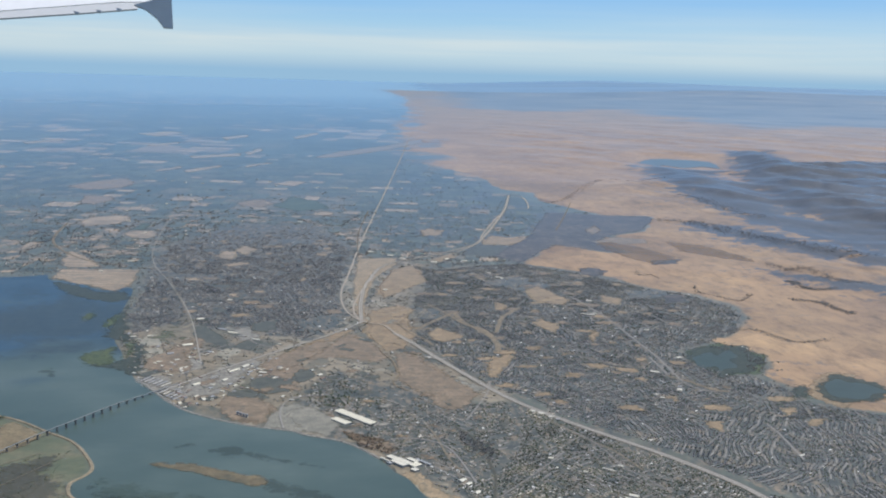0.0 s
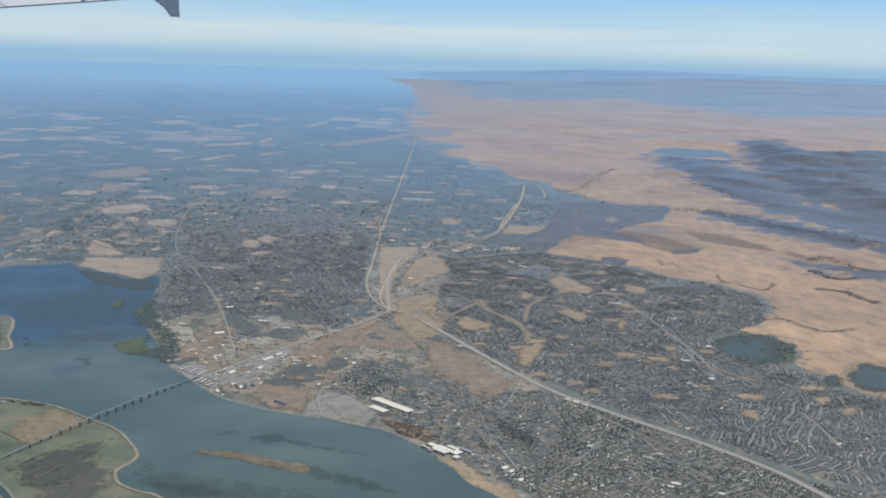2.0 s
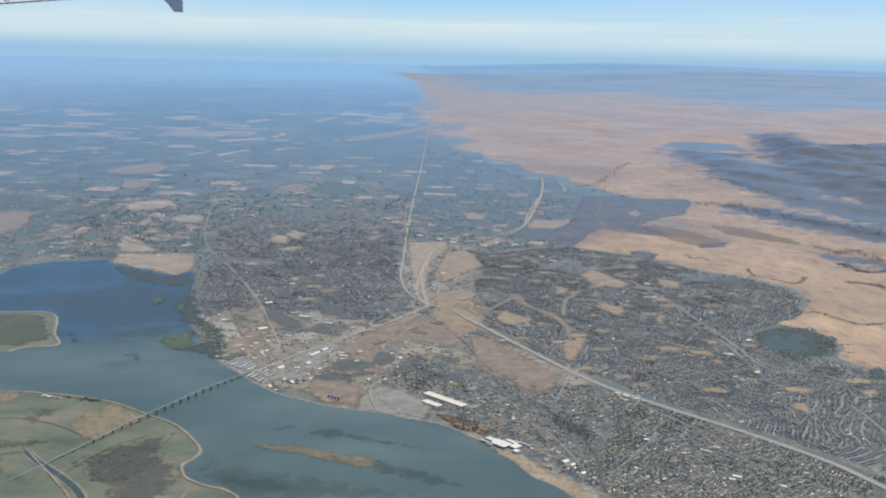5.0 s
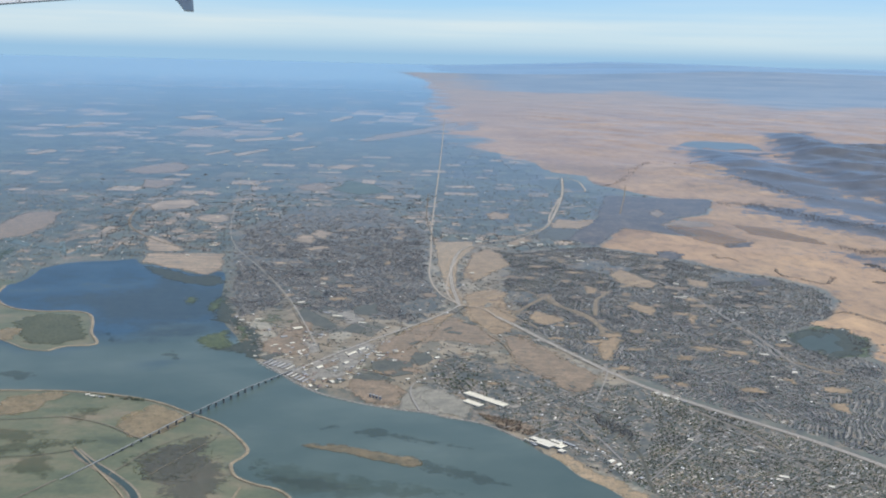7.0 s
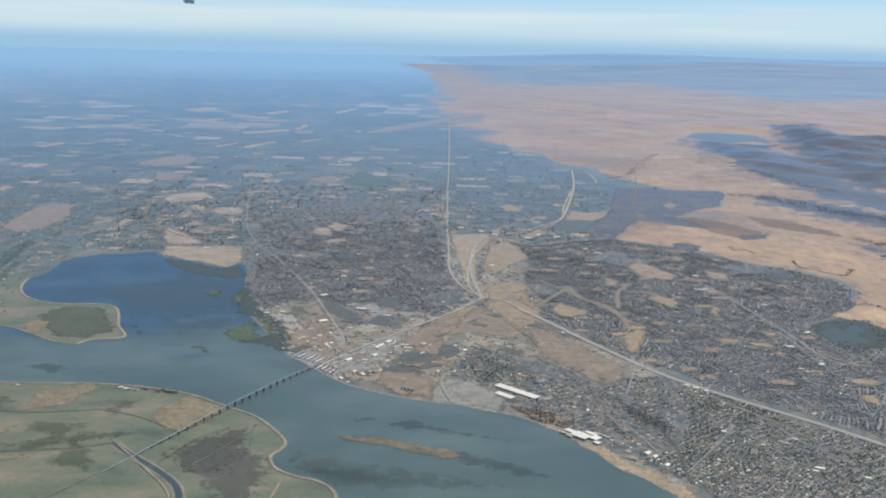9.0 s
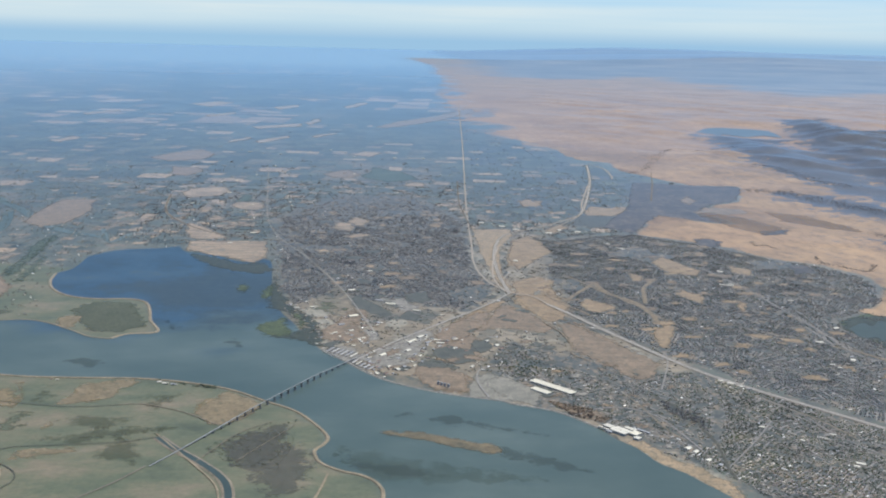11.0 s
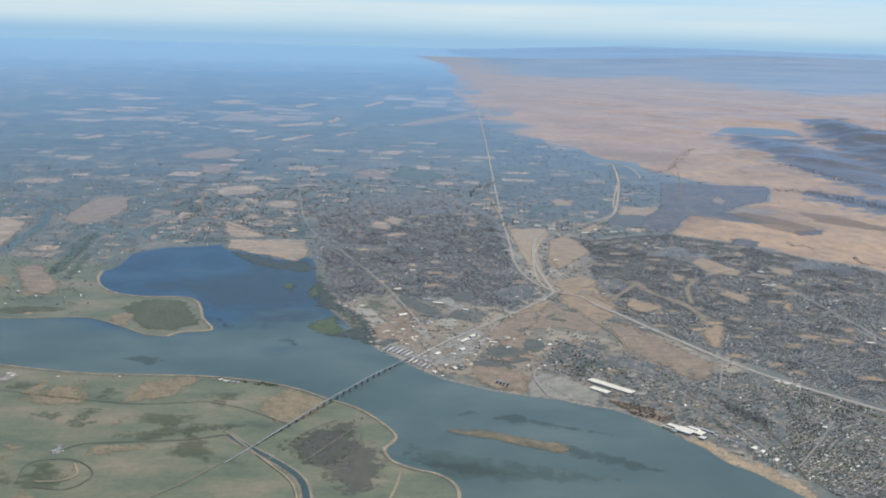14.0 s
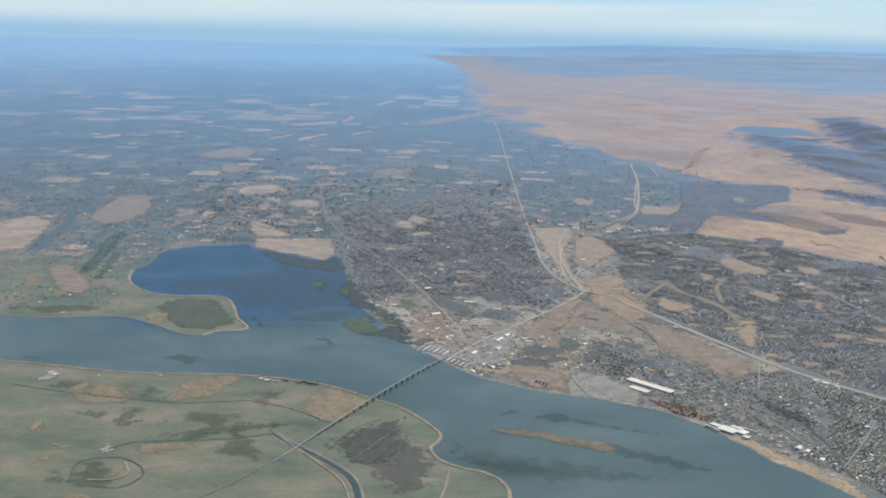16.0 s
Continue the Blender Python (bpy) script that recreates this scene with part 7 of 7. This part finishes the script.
FREEWAY_STORES = ((20.0, 256.9, 1.4, 0.9, -28, WHITE, "white-roofed store by the far freeway"),
                  (24.6, 252.0, 1.5, 0.9, -28, WHITE, "white-roofed store by the far freeway"),
                  (27.5, 248.1, 1.6, 0.9, -28, WHITE, "white-roofed store by the far freeway"),
                  (34.7, 243.7, 1.5, 1.0, -10, WHITE, "white-roofed store by the far freeway"),
                  (37.9, 248.0, 1.2, 0.9, 40, WHITE, "white-roofed store"),
                  (42.1, 245.8, 1.3, 1.0, 0, WHITE, "white-roofed store"),
                  (46.2, 231.0, 0.9, 0.7, -30, WHITE, "white-roofed block"),
                  (48.0, 226.0, 2.0, 0.7, -40, WHITE, "long white-roofed block"),
                  (22.6, 211.2, 0.9, 0.8, 0, WHITE, "white-roofed building alone on a dry knoll"),
                  (-7.4, 199.8, 0.9, 0.7, 10, WHITE, "white-roofed block in the small town"),
                  (-10.6, 184.0, 1.3, 0.8, 30, WHITE, "white-roofed store by the main road"))
for x, y, a, b, turn, mat, label in OLD_TOWN_BLOCKS + SUBURB_BLOCKS + FREEWAY_STORES:
    shed(x, y, a, b, 0.12, turn, mat, label + " among low suburban houses", 1, "large_building")

rv = random.Random(31)
for k in range(70):
    y = math.exp(rv.uniform(math.log(225), math.log(430)))
    x = rv.uniform(-0.2, 0.09) * y
    if max(float(depth([x], [y], p)[0]) for p in (GOLD, river, TOWNS[2], WASTE)) > -2:
        continue
    shed(x, y, rv.uniform(0.5, 1.5), rv.uniform(0.35, 0.7), 0.14, rv.choice((-4, 86, 20)), (WHITE, CREAM, GREY)[k % 3], ("white", "cream", "grey")[k % 3] + "-roofed farm barn among the fields of the plain", 1, "barn")

# waterfront works by the bridge
WORKS_SHEDS = ((-2.2, 139.0, 0.6, 0.5, 40, GREY, "grey-roofed works building"),
               (-3.2, 137.8, 0.5, 0.9, 40, WHITE, "white works building"),
               (3.5, 150.7, 1.2, 0.6, -15, WHITE, "white-roofed works shed"),
               (7.2, 139.2, 0.7, 0.35, 55, WHITE, "white-roofed barn"),
               (8.6, 137.8, 0.6, 0.3, 0, WHITE, "white-roofed barn"),
               (12.3, 147.9, 0.9, 0.45, 50, RUST, "rust-roofed barn"),
               (11.8, 149.6, 0.8, 0.6, 50, WHITE, "white-roofed barn"),
               (10.6, 152.0, 0.6, 0.4, 50, WHITE, "white-roofed barn"),
               (-0.8, 151.6, 2.2, 0.5, 56, CREAM, "pale works shed"),
               (0.6, 154.0, 1.4, 0.6, 56, WHITE, "white-roofed works shed"),
               (-3.0, 148.0, 1.6, 0.5, 56, PALE, "pale works shed"),
               (-5.2, 144.6, 1.3, 0.6, 56, CREAM, "pale works shed"),
               (-1.5, 146.8, 1.0, 0.6, 56, WHITE, "white-roofed works shed"),
               (1.6, 151.0, 1.0, 0.4, 56, GREY, "grey-roofed works shed"))
YARD_SHEDS = ((-9.9, 166.1, 1.6, 0.9, 30, CREAM, "cream-roofed yard building"),
              (-11.6, 160.8, 1.1, 0.6, 30, GREY, "grey-roofed yard building"),
              (-8.0, 160.0, 0.9, 0.5, 30, RUST, "rust-roofed yard building"),
              (-5.8, 161.8, 0.7, 0.6, 60, GREY, "grey-roofed yard building"),
              (-10.0, 157.2, 0.8, 0.5, 30, WHITE, "white yard building"),
              (-3.7, 174.3, 1.7, 0.7, -20, CREAM, "pale long shed"),
              (-1.8, 171.8, 1.5, 0.6, -20, PALE, "pale long shed"),
              (0.6, 169.8, 1.3, 0.6, -20, WHITE, "white-roofed long shed"),
              (-5.6, 176.6, 1.3, 0.7, -20, GREY, "grey long shed"),
              (4.6, 166.8, 0.6, 0.4, -20, WHITE, "white-roofed block"),
              (-19.4, 171.0, 0.9, 0.5, 20, WHITE, "white marina building"),
              (-18.0, 169.2, 0.8, 0.4, -30, WHITE, "white marina building"),
              (-20.6, 173.0, 0.7, 0.5, 70, GREY, "grey marina building"),
              (-16.8, 171.6, 0.8, 0.5, 10, CREAM, "cream marina building"))
for x, y, a, b, turn, mat, label in WORKS_SHEDS + YARD_SHEDS:
    shed(x, y, a, b, 0.13, turn, mat, label + " on the riverside yards", 1, "works_building")

for k in range(110):
    t, w = rs.random(), rs.random()
    x, y = -10 + 14 * t + 5 * w, 141 + 17 * t - 9 * w + 2 * rs.random()
    if k % 3 == 0:
        x, y = rs.uniform(-15, -6), rs.uniform(149, 166)
    if float(depth([x], [y], river)[0]) > -0.3:
        continue
    m, word = rs.choice(((WHITE, "white-roofed"), (CREAM, "cream-roofed"), (GREY, "grey-roofed"), (GREY, "grey-roofed"), (RUST, "rust-roofed")))
    shed(x, y, rs.uniform(0.3, 0.8), rs.uniform(0.2, 0.4), rs.uniform(0.07, 0.14), rs.choice((56, -34, 30)), m, "small " + word + " shed in a crowded riverside yard", 1, "yard_shed")

# the big white plant on the shore
def plant():
    thing = new("shore_plant")
    thing.matrix_world = pose(22.5, 114.5, 0.05, 0, 0, -50)
    for x, y, a, b, hgt, mat, name in ((0, 0, 2.2, 1.5, 0.22, WHITE, "hall"), (-1.9, 0.3, 1.3, 0.8, 0.15, WHITE, "hall"), (1.6, 0.7, 1.0, 1.2, 0.18, CREAM, "hall"),
                                       (0.3, 1.5, 1.6, 0.6, 0.14, WHITE, "hall"), (-0.9, -1.0, 0.8, 0.5, 0.12, GREY, "hall"), (2.6, -0.3, 0.8, 0.7, 0.16, WHITE, "hall"), (1.4, 2.1, 2.4, 0.35, 0.12, GREY, "hall")):
        bm = bmesh.new()
        block(bm, x, y, -0.05, a, b, hgt + 0.05)
        ob = part(name, bm, WALL, thing)
        bm = bmesh.new()
        block(bm, x, y, hgt, a * 1.01, b * 1.01, 0.02)
        for k in range(3):
            block(bm, x + (k - 1) * a * 0.28, y + b * 0.1 * (k - 1), hgt + 0.02, a * 0.08, b * 0.14, 0.03)
        part("roof", bm, mat, ob)
    for k in range(4):
        bm = bmesh.new()
        bmesh.ops.create_cone(bm, cap_ends=True, segments=14, radius1=0.16, radius2=0.16, depth=0.24, matrix=Matrix.Translation((-2.4 + 0.4 * k, -0.9, 0.12)))
        part("tank", bm, WHITE, thing, "round white tank")
    return tagged(thing, "large white industrial plant with flat roofs on the river bank", "plant")


plant()


# ---------- the long bridge ----------
def bridge():
    a, b = Vector((-29.7, 104.6, 0)), Vector((-7.6, 145.4, 0))
    length = (b - a).length
    along = (b - a).normalized()
    side = Vector((along.y, -along.x, 0))
    thing = new("bridge")

    def deck_z(t):
        return 0.07 + 0.56 * float(smooth(0.03, 0.48, t)) * float(smooth(1.0, 0.66, t))
    steps = 90
    def strip(o1, o2, up1, up2):
        bm = bmesh.new()
        rows = []
        for i in range(steps + 1):
            t = i / steps
            p = a + (b - a) * t
            z = deck_z(t)
            rows.append([bm.verts.new((*(p + side * o).xy, z + u)) for o, u in ((o1, up1), (o2, up1), (o2, up2), (o1, up2))])
        for r, s in zip(rows, rows[1:]):
            for k in range(4):
                bm.faces.new((r[k], r[(k + 1) % 4], s[(k + 1) % 4], s[k]))
        bm.faces.new(rows[0][::-1]), bm.faces.new(rows[-1])
        return bm
    part("deck", strip(-0.07, 0.07, -0.016, 0.0), CONCRETE, thing)
    part("girder", strip(-0.06, -0.035, -0.062, -0.018), PIER, thing, "dark steel girder")
    part("girder", strip(0.035, 0.06, -0.062, -0.018), PIER, thing, "dark steel girder")
    part("railing", strip(-0.07, -0.062, 0.0, 0.02), CONCRETE, thing)
    part("railing", strip(0.062, 0.07, 0.0, 0.02), CONCRETE, thing)
    count = 30
    turn = math.atan2(along.y, along.x)
    for i in range(2, count - 1):
        t = i / count
        p = a + (b - a) * t
        top = deck_z(t) - 0.062
        if top < 0.05:
            continue
        wide = 1.5 if 0.5 < t < 0.75 else 1.0
        bm = bmesh.new()
        for o in (-0.075, 0.075):
            block(bm, p.x + side.x * o, p.y + side.y * o, -0.02, 0.11 * wide, 0.07, top + 0.02, turn, 0.85)
        block(bm, p.x, p.y, top - 0.03, 0.12 * wide, 0.24, 0.03, turn)
        block(bm, p.x, p.y, -0.02, 0.17 * wide, 0.29, 0.07, turn)
        part("pier", bm, PIER, thing)
    return tagged(thing, "long grey concrete road bridge on many slim piers across the river", "bridge")


bridge()


PALE_ROOF = plain("pale_metal_roof", (0.48, 0.48, 0.46), 0.6, 0.4, 0, 0.25)


# ---------- docks and boats by the bridge foot ----------
def dock(x, y, length, turn, label):
    thing = new("dock")
    thing.matrix_world = pose(x, y, 0.03, 0, 0, turn)
    bm = bmesh.new()
    block(bm, 0, 0, -0.01, length, 0.09, 0.045)
    part("walkway", bm, PIER, thing)
    n = int(length / 0.3)
    for k in range(n):
        bm = bmesh.new()
        block(bm, -length / 2 + (k + 0.5) * 0.3, 0.16, -0.01, 0.05, 0.26, 0.04)
        part("finger", bm, PIER, thing)
    return tagged(thing, label, "dock", "docks by the bridge")


def boat(x, y, turn, long, mat, label):
    thing = new("boat")
    thing.matrix_world = pose(x, y, 0.028, 0, 0, turn)
    bm = bmesh.new()
    vs = block(bm, 0, 0, 0, long, long * 0.32, 0.05, 0, 1.06)
    for i in (1, 2, 5, 6):
        vs[i].co.y *= 0.2
    part("hull", bm, mat, thing)
    bm = bmesh.new()
    block(bm, -long * 0.12, 0, 0.045, long * 0.4, long * 0.22, 0.035, 0, 0.85)
    part("cabin", bm, GREY, thing)
    return tagged(thing, label, "boat", "moored boats")


for k in range(6):
    t = k / 5
    x, y = -12.7 + 3.4 * t, 147.2 - 2.7 * t
    shed(x, y, 2.3 - 0.2 * (k % 2), 0.24, 0.09, 61.6, (GREY, PALE_ROOF, GREY, PALE_ROOF, GREY, WHITE)[k], ("grey", "pale", "grey", "pale", "grey", "white")[k] + "-roofed row of covered boat berths by the bridge", 1, "boat_shed")
    dock(x - 0.28, y + 0.12, 2.5, 61.6, "dark timber dock with finger berths by the bridge")
for k in range(5):
    t = k / 4
    x, y = -9.1 + 2.3 * t, 141.4 - 2.9 * t
    shed(x, y, 1.7, 0.22, 0.09, 61.6, (PALE_ROOF, WHITE, GREY, PALE_ROOF, GREY)[k], ("pale", "white", "grey", "pale", "grey")[k] + "-roofed row of covered boat berths beside the works", 1, "boat_shed")
    dock(x - 0.25, y + 0.1, 1.9, 61.6, "dark timber dock with finger berths by the works")


def tank(x, y, radius, height, mat, label):
    """A round storage tank: shell, roof cone and foot ring."""
    thing = new("storage_tank")
    thing.matrix_world = pose(x, y, 0.03, 0, 0, 0)
    for name, r1, r2, z, d, m in (("shell", radius, radius, height / 2, height, mat), ("roof", radius * 1.02, radius * 0.1, height + radius * 0.12, radius * 0.24, mat), ("foot", radius * 1.15, radius * 1.15, 0.01, 0.03, WHITE)):
        bm = bmesh.new()
        bmesh.ops.create_cone(bm, cap_ends=True, segments=16, radius1=r1, radius2=r2, depth=d, matrix=Matrix.Translation((0, 0, z)))
        part(name, bm, m, thing)
    return tagged(thing, label, "tank", "tanks by the river")


for k in range(4):
    tank(2.1 + 0.42 * k, 131.6 - 0.36 * k, 0.17, 0.42, GREY, "dark grey storage tank on the river bank")
rb = random.Random(4)
for k in range(34):
    t = rb.random()
    x, y = (-13.6 + 5.2 * t, 146.4 - 7.4 * t) if k % 3 else (-7.8 + 2.6 * t, 137.6 - 2.6 * t)
    boat(x - rb.uniform(0.1, 0.5), y - rb.uniform(0.0, 0.3), rb.uniform(-80, 60), rb.uniform(0.22, 0.42), (WHITE, WHITE, CREAM, GREY)[k % 4], ("small white", "small white", "small cream", "small grey")[k % 4] + " boat moored beside the docks")

# ---------- farms on the island ----------
for x, y, a, b, turn, mat, label in (
        (-33.3, 131.6, 0.8, 0.5, -10, WHITE, "white-roofed levee farmhouse"), (-32.2, 131.2, 0.7, 0.45, -10, GREY, "grey-roofed barn by the levee"), (-34.2, 132.2, 0.6, 0.45, 20, WHITE, "white-roofed barn by the levee"),
        (-31.9, 131.2, 0.4, 0.25, -10, WHITE, "white-roofed barn by the levee"), (-61.9, 133.9, 0.6, 0.3, 30, WHITE, "pale farm shed"), (-61.2, 133.2, 0.6, 0.3, 60, CREAM, "pale farm shed"),
        (-55.3, 132.8, 0.4, 0.25, 0, WHITE, "white-roofed farmhouse"), (-47.4, 133.0, 0.4, 0.2, 0, CREAM, "cream farm building"), (-48.2, 133.1, 0.3, 0.2, 0, RUST, "rust-roofed farm building"),
        (-47.8, 108.4, 0.5, 0.3, 30, GREY, "grey farm barn"), (-47.2, 107.6, 0.35, 0.3, 30, PALE, "pale farm barn"), (-48.3, 107.6, 0.3, 0.25, 60, GREY, "grey farm barn")):
    shed(x, y, a, b, 0.09, turn, mat, label + " on the marshy island", 1, "farm_building")


# ---------- the airliner's wing ----------
def wing():
    """A long swept panel, its split trailing edge and flap-track fins, and a grey fence at the tip."""
    thing = new("aircraft_wing")
    eye = Vector((16.0, 0.6, 43.9))
    ahead = Vector((-0.1717, 0.9846, 0.0339)).normalized()
    right = Vector((0.9846, 0.1717, -0.029)).normalized()
    up = right.cross(ahead)
    unit = 2000.0 / 1860.0
    thing.matrix_world = Matrix.Translation(eye + ahead * 2000.0) @ Matrix((right, ahead, up)).transposed().to_4x4()

    def panel(points, thick, lean=1.6):
        """A plate whose lower edge is nearer, so that its upper face takes the sun."""
        bm = bmesh.new()
        a = [bm.verts.new((x * unit, (z + 40) * lean * unit, z * unit)) for x, z in points]
        b = [bm.verts.new((x * unit, (z + 40) * lean * unit + thick * 2.2, z * unit - thick * 2.2)) for x, z in points]
        n = len(points)
        bm.faces.new(a), bm.faces.new(b[::-1])
        for i in range(n):
            bm.faces.new((a[i], b[i], b[(i + 1) % n], a[(i + 1) % n]))
        bmesh.ops.recalc_face_normals(bm, faces=bm.faces)
        return bm
    part("wing_panel", panel([(-560, 2), (-308, 4), (-90, 38), (-26, 42), (-60, 36), (-62, 29), (-153, 15), (-308, -7), (-560, -48)], 1.2), WING, thing)
    part("leading_panel", panel([(-560, 4), (-308, 6), (-90, 40), (-28, 44), (-20, 62), (-300, 84), (-560, 96)], 1.2), SKIN, thing, "bright white forward panel")
    part("wingtip_fence", panel([(-64, 34), (-36, 44), (-4, 58), (0, 0), (-15, 0), (-26, 14), (-44, 27)], 0.9, 0.3), FENCE, thing, "dark grey wingtip fence")
    for x, z in ((-155, 15), (-120, 20), (-88, 25)):
        part("track_fin", panel([(x - 5, z + 2), (x + 4, z + 1), (x + 3, z - 3), (x - 2, z - 2)], 0.6, 0.3), FENCE, thing, "small dark flap-track fin")
    part("flap_seam", panel([(-330, 12), (-308, 8), (-280, -1), (-282, -3), (-308, 5), (-330, 9)], 0.4), FENCE, thing, "dark gap between flaps")
    return tagged(thing, "white airliner wing with a grey wingtip fence, high in the air", "wing")


WING = plain("wing_paint", (0.60, 0.61, 0.61), 0.45, 0.5, 0, 0.12, 0.05)
SKIN = plain("wing_skin", (0.85, 0.85, 0.85), 0.4, 0.5, 0, 0.08, 0.05)
FENCE = plain("fence_paint", (0.62, 0.62, 0.60), 0.5, 0.4, 0, 0.15, 0.05)
wing()
